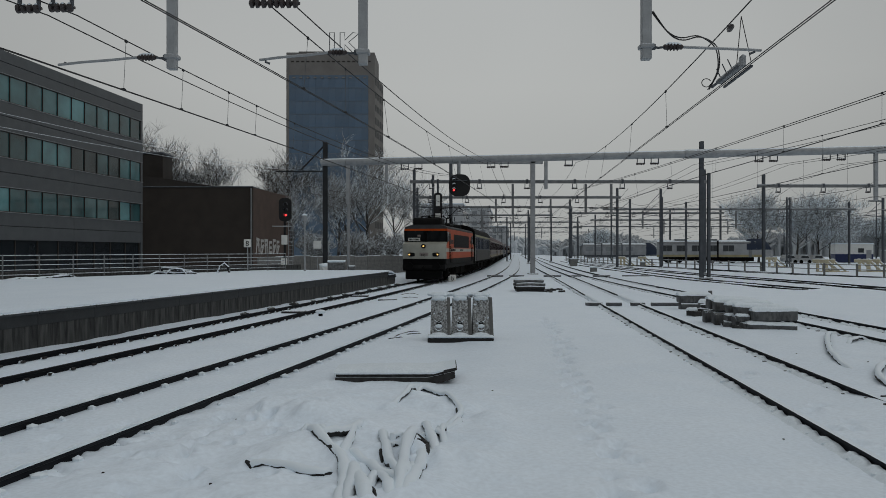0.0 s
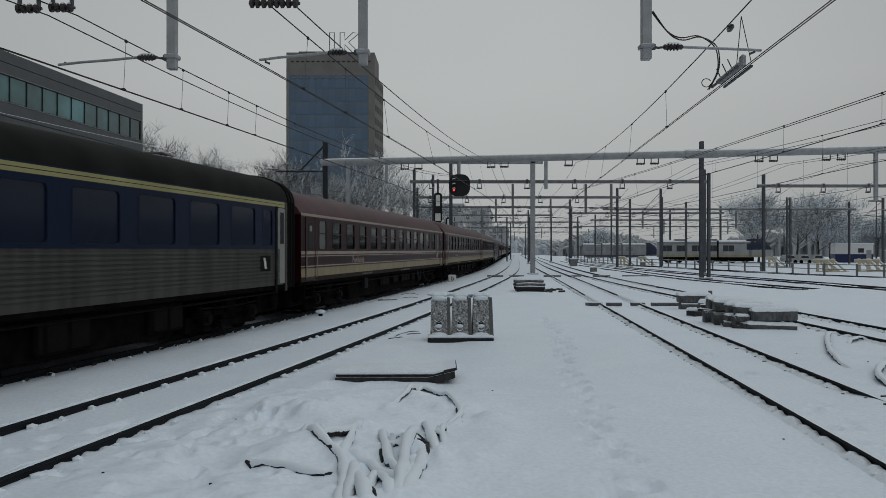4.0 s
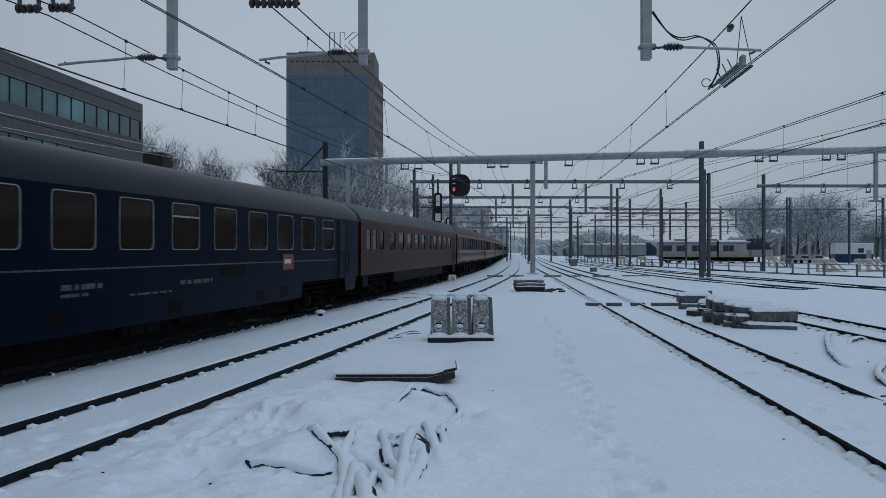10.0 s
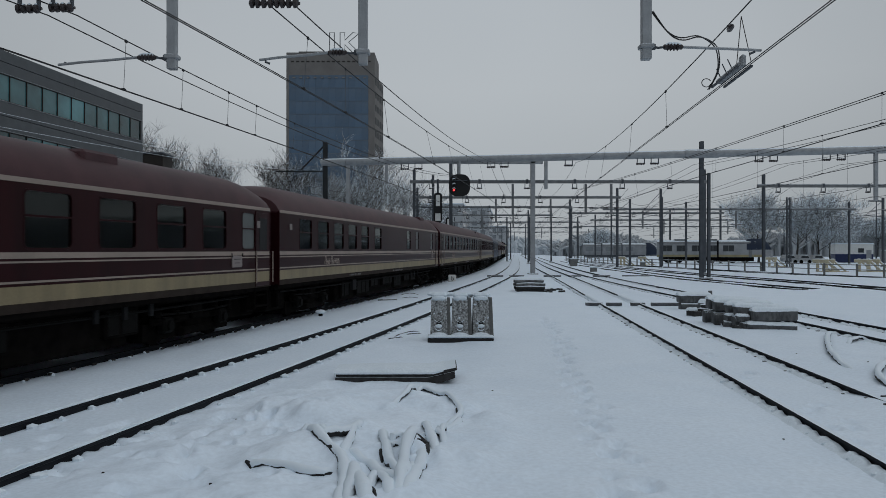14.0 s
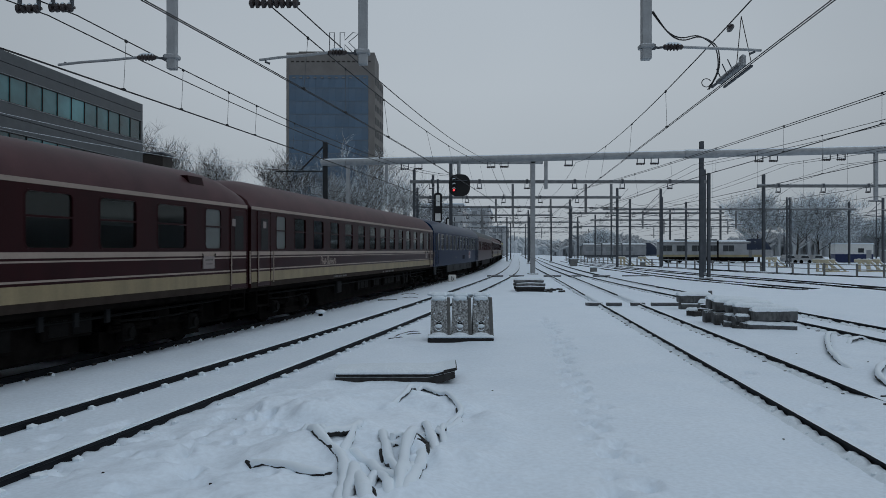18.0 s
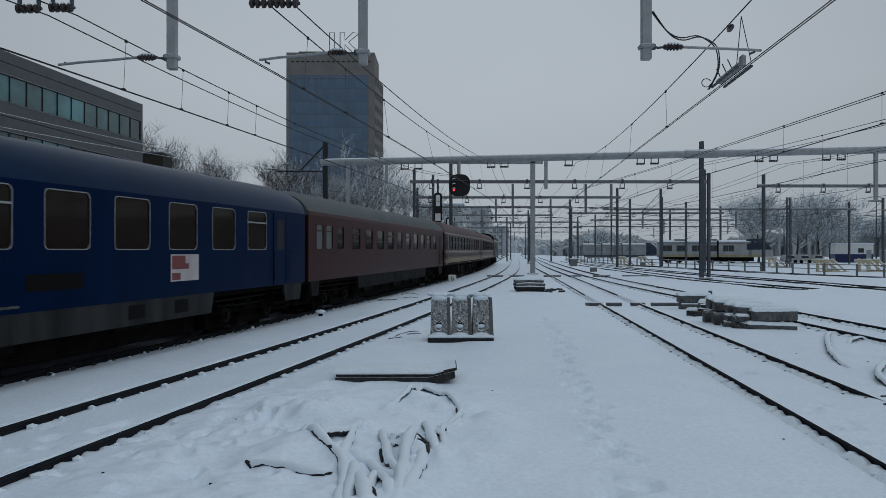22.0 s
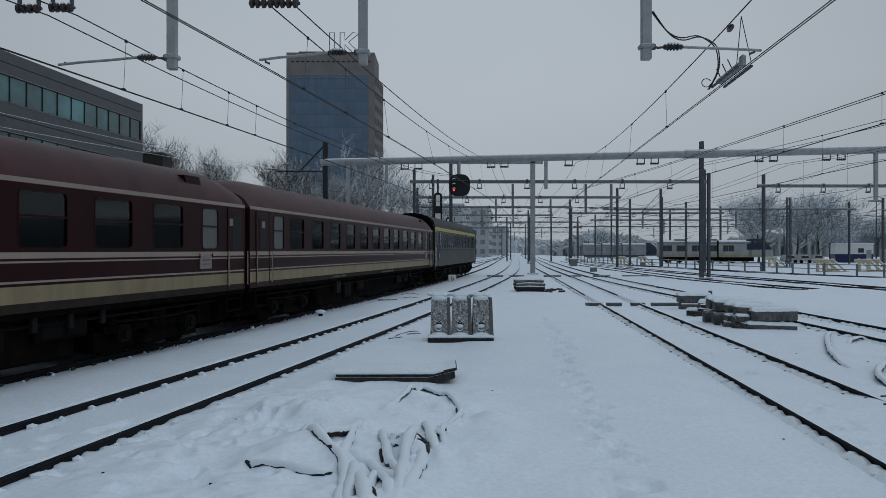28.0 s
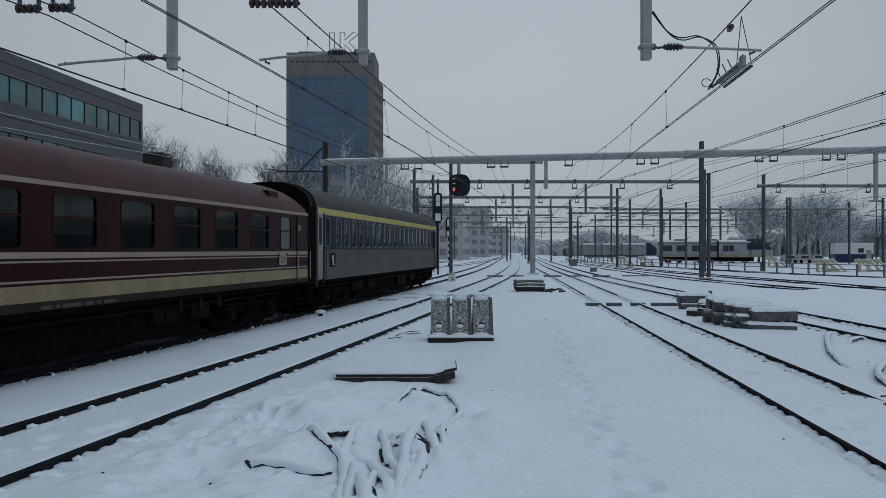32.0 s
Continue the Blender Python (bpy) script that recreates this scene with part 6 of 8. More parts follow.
        part("web_marking", b, BLACK, c)
        b = Shape()
        x = 1.2
        for w in (0.14, 0.14, 0.14, 0.14, 0.2, 0.14, 0.14, 0.3, 0.26):
            b.box(x, x - w, y * W, y * (W + 0.004), 2.03, 2.12)
            x -= w + 0.06
        part("number_marking", b, BLACK, c)
    words("9901", 0.42, FRAME_DARK, c, Matrix.Translation((-5.65, W + 0.004, 2.72)) @ pose(0, 0, 0, 90, 0, 180), "fleet_number")
    words("2", 0.42, FRAME_DARK, c, Matrix.Translation((-6.67, W + 0.014, 2.28)) @ pose(0, 0, 0, 90, 0, 180), "class_numeral")
    b = Shape()
    for k in range(5):
        b.box(6.0 - 0.26 * k, 5.8 - 0.26 * k, W, W + 0.004, 2.5, 2.78)
    part("operator_marking", b, FRAME_DARK, c)
    words("9901", 0.2, FRAME_DARK, c, Matrix.Translation((half + 0.075, 0.02, 1.72)) @ pose(0, 0, 0, 90, 0, 90), "fleet_number")
    part("number_plate", Shape().box(half + 0.03, half + 0.072, -0.27, 0.31, 1.69, 1.91, 0.01), PLATE, c, "pale number plate on the nose")
    slope = [(half - 0.848, 2.68), (half - 0.838, 2.68), (half - 0.805, 2.88), (half - 0.815, 2.88)]
    board = part("destination_board", Shape().prism(slope, 1, -1.18, -0.38), TEXT_WHITE, c, "white destination board in the windscreen")
    bars_ = Shape()
    for k in range(9):
        bars_.prism([(half - 0.8335, 2.72), (half - 0.8305, 2.72), (half - 0.812, 2.83), (half - 0.815, 2.83)], 1, -1.13 + 0.08 * k, -1.08 + 0.08 * k)
    part("board_marking", bars_, SKIRT, board)
    part("cab_card", Shape().prism([(half - 0.80, 2.96), (half - 0.792, 2.96), (half - 0.778, 3.08), (half - 0.786, 3.08)], 1, -0.55, -0.34), PLATE, c, "small pale card behind the windscreen")
    # roof and its gear
    prof = [(W, 3.47), (W - 0.01, 3.60), (1.34, 3.66), (0.95, 3.76), (-0.95, 3.76), (-1.34, 3.66), (-W + 0.01, 3.60), (-W, 3.47)]
    rings = [[(x, y * k, z - dz) for y, z in prof] for x, k, dz in ((half - 0.78, 0.985, 0.03), (half - 1.3, 1, 0), (-half + 1.3, 1, 0), (-half + 0.78, 0.985, 0.03))]
    part("roof", Shape().loft(rings), LOCO_ROOF, c, "dark grey roof")
    part("roof_edge", Shape().box(-half + 0.8, half - 0.8, W - 0.02, W + 0.004, 3.34, 3.47).box(-half + 0.8, half - 0.8, -W - 0.004, -W + 0.02, 3.34, 3.47), ORANGE, c, "orange roof edge")
    for x0, x1, z in ((5.85, 7.2, 4.22), (1.3, 3.3, 4.0), (-3.0, 1.2, 4.04)):
        part("roof_housing", Shape().box(x0, x1, -0.98, 0.98, 3.68, z, 0.10), LOCO_GREY, c)
        part("housing_rail", Shape().box(x0 + 0.05, x1 - 0.05, 0.985, 1.01, z - 0.12, z - 0.05), LOCO_ROOF, c)
    lou = Shape()
    for k in range(22):
        lou.box(-3.1 + 0.18 * k, -3.02 + 0.18 * k, 0.9, 1.02, 3.74, 3.98)
    part("roof_louvres", lou, BLACK, c)
    for x0, up in ((-4.6, True), (4.85, False)):
        base = part("pantograph", Shape().box(x0 - 0.8, x0 + 0.8, -0.55, -0.45, 3.85, 3.92).box(x0 - 0.8, x0 + 0.8, 0.45, 0.55, 3.85, 3.92).box(x0 - 0.8, x0 - 0.72, -0.55, 0.55, 3.85, 3.92).box(x0 + 0.72, x0 + 0.8, -0.55, 0.55, 3.85, 3.92), BLACK, c)
        for ax in (-0.7, 0.7):
            for ay in (-0.5, 0.5):
                part("insulator", Shape().tube([(x0 + ax, ay, 3.7), (x0 + ax, ay, 3.78), (x0 + ax, ay, 3.86)], [0.07, 0.11, 0.07], 8), INSUL, base)
        zt = 5.52 if up else 4.46
        zk = 4.85 if up else 4.3
        xk = x0 + (1.05 if up else 1.4)
        part("lower_arm", Shape().tube([(x0 - 0.4, 0, 3.92), (xk, 0, zk)], 0.055, 8).tube([(x0 - 0.5, 0.15, 3.95), (xk - 0.1, 0.1, zk - 0.05)], 0.025, 6), BLACK, base)
        part("upper_arm", Shape().tube([(xk, 0.1, zk), (x0 - 0.1, 0.45, zt - 0.12)], 0.03, 6).tube([(xk, -0.1, zk), (x0 - 0.1, -0.45, zt - 0.12)], 0.03, 6).tube([(xk, 0, zk), (xk, 0.12, zk), (xk, -0.12, zk)], 0.05, 6), BLACK, base)
        for dx in (-0.28, 0.10):
            part("contact_strip", Shape().tube([(x0 + dx, -0.95, zt - 0.22), (x0 + dx, -0.72, zt - 0.03), (x0 + dx, 0, zt), (x0 + dx, 0.72, zt - 0.03), (x0 + dx, 0.95, zt - 0.22)], 0.03, 6), BLACK, base)
    # running gear
    for x in (-5.2, 5.2):
        bogie(c, x)
    for x0, x1 in ((-2.9, -0.4), (0.1, 2.8)):
        part("battery_box", Shape().box(x0, x1, -1.25, 1.3, 0.35, 0.9, 0.04), DARK_METAL, c)
    for x in (-7.2, -6.0, -4.4, -3.3, 3.3, 4.4, 6.0, 7.2):
        part("frame_bracket", Shape().prism([(x - 0.34, 0.92), (x + 0.30, 0.92), (x + 0.22, 0.56), (x + 0.12, 0.56), (x + 0.14, 0.80), (x - 0.16, 0.80), (x - 0.16, 0.46), (x - 0.24, 0.46)], 1, 1.34, 1.40), DARK_METAL, c)
        part("spring_box", Shape().box(x - 0.22, x + 0.22, 1.1, 1.34, 0.3, 0.95, 0.05), DARK_METAL, c)
    return c


loco = locomotive()

# order of the train behind the locomotive
ORDER = ["grey", "euro", "euro", "euro", "night", "red", "wide", "diner", "long", "euro", "blue", "red", "long", "plain", "last"]
MODELS = {"grey": grey, "wide": wide, "long": long_, "plain": plain, "diner": diner, "last": last, "euro": euro, "night": night, "red": red, "blue": blue}
# couplings, in metres behind the back of the locomotive
COUPLED = (0.0, 23.85, 50.71, 77.22, 103.42, 130.13, 156.09, 182.45, 209.48, 235.67, 261.96, 288.34, 314.37, 340.84, 366.96, 390.78)
VEHICLES = [(loco, -9.20, 5.2)]
used = set()
for kind, ahead, behind in zip(ORDER, COUPLED, COUPLED[1:]):
    unit = copy_thing(MODELS[kind], Matrix.Identity(4)) if kind in used else MODELS[kind]
    used.add(kind)
    VEHICLES.append((unit, (ahead + behind) / 2, (behind - ahead) / 2 - 3.7))
# how far the back of the locomotive lies up the line, every two seconds: it brakes gently
GONE = (64.48, 29.45, -4.69, -38.4, -71.65, -104.07, -135.31, -165.08, -193.25, -219.86, -244.92, -268.31, -289.75, -308.83, -325.03, -337.77, -346.72)


def tail_of_loco(t):
    g = (2 * GONE[0] - GONE[1],) + GONE + (2 * GONE[-1] - GONE[-2] + 4.5,)
    i = min(int(t / 2), 15)
    u = t / 2 - i
    a, b, c, d = g[i:i + 4]
    return 0.5 * (2 * b + (c - a) * u + (2 * a - 5 * b + 4 * c - d) * u ** 2 + (3 * b - a - 3 * c + d) * u ** 3)


def vehicle_pose(s, arm):
    x0, y0, _ = on_line(s - arm)
    x1, y1, _ = on_line(s + arm)
    turn = math.degrees(math.atan2(y0 - y1, x0 - x1))
    return pose((x0 + x1) / 2, (y0 + y1) / 2, 0, 0, 0, turn)


def motions():
    for unit, back, arm in VEHICLES:
        walk(unit, [(k * 0.5, vehicle_pose(tail_of_loco(k * 0.5) + back, arm)) for k in range(65)])



# ---- platform furniture ----
FENCE = material("galvanised_fence", (0.17, 0.175, 0.18), (0.12, 0.125, 0.13), rough=0.5, metal=0.3, snow=0.9)
SIGNAL_BLACK = material("signal_black", (0.008, 0.008, 0.009), rough=0.6)
DARK_GLASS = material("dark_lens", (0.01, 0.012, 0.012), rough=0.15)
YELLOW_FRAME = material("weathered_yellow_steel", (0.50, 0.45, 0.31), (0.38, 0.33, 0.24), rough=0.6, scale=5, snow=1.2)
HOSE = material("snowed_black_hose", (0.012, 0.012, 0.013), rough=0.7, grain=5, snow=0.68, patchy=2.0)
HOSE_SNOWED = material("deeply_snowed_hose", (0.012, 0.012, 0.013), rough=0.7, grain=5, snow=0.85, patchy=2.0)
HOSE_BARE = material("black_hose", (0.010, 0.010, 0.011), rough=0.6)
TIMBER = material("dark_wet_timber", (0.018, 0.017, 0.017), (0.04, 0.04, 0.04), rough=0.85, scale=9, grain=60, bump=0.6, snow=0.5)
BLOCK = material("weathered_concrete_block", (0.165, 0.168, 0.17), (0.06, 0.062, 0.065), rough=0.9, scale=7, grain=60, bump=0.6, snow=0.75)
RUBBLE = material("dark_wet_rubble", (0.03, 0.03, 0.029), (0.05, 0.05, 0.05), rough=0.9, scale=9, grain=40, bump=0.6, snow=0.3)
RIMED = material("rimed_concrete", (0.085, 0.08, 0.073), (0.52, 0.54, 0.55), rough=0.9, scale=24, grain=70, bump=1.0, snow=0.9, mixing=0.52)
RIMED_TIMBER = material("rimed_timber", (0.03, 0.03, 0.03), (0.40, 0.42, 0.45), rough=0.9, scale=20, grain=70, bump=0.6, snow=0.7, mixing=0.2)

fence = thing("platform_fence", "galvanised railing with five bars along the snowy platform", "fence")
FA, FB = Vector((-25.6, 19.7)), Vector((-9.9, 49.4))
n_post = 21
for k in range(n_post):
    p = FA.lerp(FB, k / (n_post - 1))
    part("post", Shape().tube([(p.x, p.y, PLAT), (p.x, p.y, PLAT + 1.1)], 0.03, 6), FENCE, fence)
    if k:
        q = FA.lerp(FB, (k - 1) / (n_post - 1))
        for z in (0.22, 0.43, 0.64, 0.85, 1.06):
            part("bar", Shape().tube([(q.x, q.y, PLAT + z), (p.x, p.y, PLAT + z)], 0.019, 5), FENCE, fence)
wall = thing("retaining_wall", "low dark concrete wall behind the platform railing", "wall", kind="structure")
for k in range(14):
    p, q = FA.lerp(FB, k / 13 * 1.0), FA.lerp(FB, (k + 1) / 13 * 1.0)
    d = (q - p).normalized()
    m = Matrix.Translation((p.x - 0.7, p.y + 0.35, 0)) @ pose(0, 0, 0, 0, 0, math.degrees(math.atan2(d.y, d.x)))
    part("wall_panel", Shape().box(0.01, (q - p).length - 0.01, 0, 0.2, -0.4, 1.12, 0.02), CONCRETE, wall, at=m)
wall2 = thing("boundary_wall", "long grey concrete wall with snow on top beyond the platform", "wall", kind="structure")
for k in range(12):
    part("wall_panel", Shape().box(0.01, 2.0, 0, 0.2, -0.4, 1.55 + 0.04 * (k % 3), 0.03), GREY_CONCRETE, wall2, at=Matrix.Translation((-13.6 + 0.98 * k, 58.0 + 1.75 * k, 0)) @ pose(0, 0, 0, 0, 0, 60.6))


def lamp_signal(x, y, z, wide, high, red_at, label, hoods=3, snowy=True):
    s = thing("railway_signal", label, "signal", Matrix.Translation((x, y, z)))
    h, w, r = high / 2, wide / 2, min(wide, high) * 0.36
    pts = []
    for cx, cz, a0 in ((w - r, -h + r, -90), (w - r, h - r, 0), (-w + r, h - r, 90), (-w + r, -h + r, 180)):
        pts += [(cx + r * math.cos(radians(a0 + 22.5 * k)), cz + r * math.sin(radians(a0 + 22.5 * k))) for k in range(5)]
    part("backboard", Shape().prism(pts, 1, -0.05, 0.12), SIGNAL_BLACK, s, "black backboard with rounded corners")
    for k in range(hoods):
        cx, cz = red_at[0], red_at[1] + 0.36 * k
        hood = Shape()
        ring0, ring1 = [], []
        for j in range(9):
            a = radians(-20 + 27.5 * j)
            ring0.append((cx + 0.14 * math.cos(a), -0.05, cz + 0.14 * math.sin(a)))
            ring1.append((cx + 0.14 * math.cos(a), -0.34, cz + 0.14 * math.sin(a)))
        hood.loft([ring0, ring1], closed=False)
        hd = part("hood", hood, GALV_DARK, s, "short lamp hood with a snow rim")
        if snowy:
            part("hood_snow", Shape().tube([(cx + 0.155 * math.cos(a), -0.2, cz + 0.155 * math.sin(a)) for a in np.linspace(0.7, 2.6, 8)], [0.01, 0.03, 0.04, 0.045, 0.045, 0.04, 0.03, 0.01], 6), SNOW_CAP, hd)
        part("lamp" if k else "red_lamp", Shape().tube([(cx, -0.06, cz), (cx, -0.09, cz)], 0.075 if k == 0 else 0.08, 14), RED_LAMP if k == 0 else DARK_GLASS, s, "lit red lamp" if k == 0 else "unlit lamp")
    return s


sig = lamp_signal(-10.85, 54.0, 4.85, 0.86, 1.6, (0.06, -0.38), "tall oval black signal showing red on a ladder mast", 3, False)
part("mast", Shape().tube([(-0.05, 0.15, -0.75), (-0.05, 0.15, -4.85)], 0.09, 8), SIGNAL_BLACK, sig)
part("base_box", Shape().box(-0.28, 0.1, -0.05, 0.25, -4.1, -3.35, 0.02), WHITE, sig)
part("base_sleeve", Shape().box(-0.25, 0.12, -0.05, 0.25, -2.4, -1.75, 0.02), WHITE, sig)
for k in range(14):
    part("rung", Shape().tube([(0.2, 0.2, -0.9 - 0.26 * k), (0.5, 0.2, -0.9 - 0.26 * k)], 0.018, 5), GALV, sig)
for xx in (0.2, 0.5):
    part("ladder_side", Shape().tube([(xx, 0.2, -0.8), (xx, 0.2, -4.8)], 0.022, 5), GALV, sig)
part("platform_bar", Shape().box(-0.9, 0.5, 0.05, 0.35, -1.18, -1.1), GALV, sig)

pb = on_beam(1.26)
sig = lamp_signal(1.26, pb.y - 0.35, 7.03, 1.62, 1.68, (-0.42, -0.38), "large black hanging signal showing red below the gantry", 3)
part("hanger", Shape().tube([(0.0, 0.1, 0.84), (0.0, 0.1, 1.85)], 0.09, 8), GALV, sig)
part("side_shade", Shape().box(-0.6, 0.6, -0.25, -0.05, 0.34, 0.38), GALV_DARK, sig)


def plate_signal(x, y, z, wide, high, label, stripes):
    s = thing("railway_signal", label, "signal", Matrix.Translation((x, y, z)))
    w, r = wide / 2, wide * 0.45
    pts = []
    for cx, cz, a0 in ((w - r, r, -90), (w - r, high - r, 0), (-w + r, high - r, 90), (-w + r, r, 180)):
        pts += [(cx + r * math.cos(radians(a0 + 22.5 * k)), cz + r * math.sin(radians(a0 + 22.5 * k))) for k in range(5)]
    part("backboard", Shape().prism(pts, 1, -0.05, 0.06), SIGNAL_BLACK, s)
    part("number_panel", Shape().box(-w * 0.45, w * 0.45, -0.08, -0.05, high * 0.56, high * 0.92), WHITE, s, "white dial panel")
    part("number_panel", Shape().box(-w * 0.6, w * 0.6, -0.08, -0.05, high * 0.08, high * 0.32), WHITE, s, "white dial panel")
    for k in range(7):
        part("rung", Shape().tube([(-w - 0.05, 0.1, high * (0.05 + 0.14 * k)), (-w - 0.35, 0.1, high * (0.05 + 0.14 * k))], 0.025, 5), GALV_DARK, s)
    for k in range(stripes):
        part("pole_stripe", Shape().tube([(0, 0.1, -z + 0.4 * k), (0, 0.1, -z + 0.4 * (k + 1))], 0.09, 8), WHITE if k % 2 else SIGNAL_BLACK, s)
    if not stripes:
        part("mast", Shape().tube([(0, 0.15, -z - 0.15), (0, 0.15, high + 1.2)], 0.1, 8), GALV_DARK, s)
    return s


plate_signal(-0.45, 69.5, 4.45, 0.78, 2.7, "tall black speed signal with white panels on a mast", 0)
plate_signal(0.72, 99.0, 3.6, 0.8, 2.6, "smaller black signal on a black and white banded pole", 9)

# lamp post, platform number and small plates
lp = thing("platform_lamp", "slim grey lamp post with a snow-capped lantern", "lamp post", Matrix.Translation((-8.2, 46.6, PLAT)))
part("pole", Shape().tube([(0, 0, 0), (0, 0, 3.0)], [0.06, 0.045], 8), GALV, lp)
part("lantern", Shape().tube([(0, 0, 3.0), (0, 0, 3.1), (0, 0, 3.35)], [0.06, 0.13, 0.16], 10), GALV, lp)
part("snow_cap", Shape().ball((0, 0, 3.36), 0.17, 10, (1, 1, 0.5)), SNOW_CAP, lp, smooth=True)
ns = thing("platform_number_sign", "small white sign with a black platform number 8", "sign", Matrix.Translation((-11.45, 46.0, PLAT)))
part("post", Shape().tube([(0, 0.05, 0), (0, 0.05, 1.9)], 0.03, 6), GALV, ns)
part("plate", Shape().box(-0.21, 0.21, -0.02, 0.03, 1.46, 1.92, 0.02), WHITE, ns)
words("8", 0.42, BLACK, ns, Matrix.Translation((0, -0.024, 1.66)) @ pose(0, 0, 0, 90, 0, 0), "numeral")
ns = thing("small_sign", "small white plate on a thin post behind the platform", "sign", Matrix.Translation((-9.6, 60.0, PLAT)))
part("post", Shape().tube([(0, 0.05, -0.9), (0, 0.05, 1.7)], 0.03, 6), GALV, ns)
part("plate", Shape().box(-0.3, 0.3, -0.02, 0.03, 1.4, 2.0, 0.02), WHITE, ns)


def hose(points, r=0.06, lift=0.07, mat=None, wave=0.03, seed=0, z=None):
    """A bent cable end lying in the snow."""
    rh = random.Random(seed)
    line = smooth_line(points, 0.12)
    pts = []
    for i, (x, y) in enumerate(line):
        base = z if z is not None else ground_z(x, y, False)
        t = i / max(1, len(line) - 1)
        pts.append((x, y, base - 0.05 + (lift + 0.045) * min(1.0, 2.2 * math.sin(math.pi * t)) + wave * math.sin(5 * t + seed)))
    n, ph = len(pts), rh.uniform(0, 6)
    rs = [r * (1 + 0.13 * math.sin(0.9 * i + ph) + 0.10 * math.sin(2.3 * i + 2 * ph)) * (0.75 if i in (0, n - 1) else 1) for i in range(n)]
    return Shape().tube(pts, rs, 12)


heap = thing("scrap_cable", "black cable ends in a tangle by the platform railing, snow-covered", "cable", Matrix.Translation((0, 0, 0)))
for k, pts in enumerate(([(-14.6, 40.5), (-13.9, 40.0), (-13.1, 40.3)], [(-14.2, 40.2), (-13.6, 40.9), (-12.9, 40.9)], [(-14.9, 39.8), (-14.3, 40.4), (-13.4, 40.2), (-12.6, 40.8)])):
    part("cable", hose(pts, 0.06, 0.35 - 0.1 * k, HOSE, 0.03, k, PLAT), HOSE, heap)
loop = thing("scrap_cable", "single bent cable loop standing in platform snow", "cable")
part("cable", Shape().tube([(-12.4, 43.2, PLAT), (-12.25, 43.25, PLAT + 0.4), (-12.05, 43.3, PLAT + 0.55), (-11.85, 43.35, PLAT + 0.35), (-11.8, 43.4, PLAT)], 0.07, 8), HOSE, loop)
for x0, y0, x1, y1 in ((-21.6, 28.2, -19.5, 32.4), (-18.6, 33.2, -17.0, 36.4)):
    c = thing("scrap_cable", "snow-covered cable lying along the platform railing", "cable")
    part("cable", hose([(x0, y0), ((x0 + x1) / 2 + 0.3, (y0 + y1) / 2), (x1, y1)], 0.07, 0.1, HOSE, 0.05, 3, PLAT), HOSE, c)

lamp = thing("street_lamp", "tall yard lamp post with a short double head", "lamp post", Matrix.Translation((71.7, 130, GROUND)))
part("pole", Shape().tube([(0, 0, 0), (0, 0, 5), (0, 0, 10.3)], [0.14, 0.11, 0.08], 8), GALV_DARK, lamp)
for d in (-1, 1):
    part("lamp_head", Shape().box(0.1 * d, 1.3 * d, -0.16, 0.16, 10.2, 10.42, 0.05), GALV_DARK, lamp)

# ---- the tangle of cables in the foreground ----
for k, (r, pts) in enumerate(CABLES + MORE_CABLES):
    c = thing("cable_end", "thick black cable end lying bent under fresh snow", "cable", group="tangle of cables")
    part("cable", hose(pts, r, 0.03 + 0.02 * (k % 3), HOSE, 0.012, k), HOSE_SNOWED if k in (8, 9) else HOSE, c, smooth=True)
for p, q in (((-0.99, 8.75), (-0.99, 9.04)), ((-1.17, 8.02), (-1.1, 7.92)), ((-0.26, 8.31), (-0.14, 8.17)), ((-1.94, 7.76), (-1.89, 7.71)), ((-0.61, 6.77), (-0.58, 6.66)), ((-0.65, 8.19), (-0.62, 8.02)), ((0.18, 10.15), (0.19, 10.04)), ((-0.9, 7.52), (-0.88, 7.33)), ((-0.43, 7.95), (-0.41, 7.86)), ((-1.31, 7.52), (-1.22, 7.43)), ((-0.17, 8.23), (-0.15, 7.94)), ((-0.33, 8.5), (-0.2, 8.42))):
    c = thing("cable_end", "bare black cable end showing in a hollow of the snow", "cable", group="tangle of cables")
    za, zb = ground_z(*p), ground_z(*q)
    dx, dy = 0.35 * (q[0] - p[0]), 0.35 * (q[1] - p[1])
    part("cable", Shape().tube([(p[0] - dx, p[1] - dy, za - 0.035), (p[0], p[1], za), ((p[0] + q[0]) / 2, (p[1] + q[1]) / 2, (za + zb) / 2 + 0.008), (q[0], q[1], zb), (q[0] + dx, q[1] + dy, zb - 0.035)], [0.010, 0.019, 0.023, 0.019, 0.010], 8), HOSE_BARE, c, smooth=True)
for k, (r, pts) in enumerate(((0.058, [(10.3, 20.96), (9.13, 18.67), (8.07, 16.45), (7.64, 15.38), (7.39, 14.55), (7.34, 14.06)]), (0.058, [(8.35, 14.58), (7.74, 13.87), (7.4, 13.38), (7.1, 12.69), (7.02, 12.19)]), (0.045, [(9.18, 17.82), (10.1, 19.07), (10.25, 18.72)]))):
    c = thing("cable_end", "thick snow-covered hose curving over the ground", "cable", group="hoses beside the yard track")
    part("cable", hose(pts, r, 0.07, HOSE, 0.0, k), HOSE, c, smooth=True)

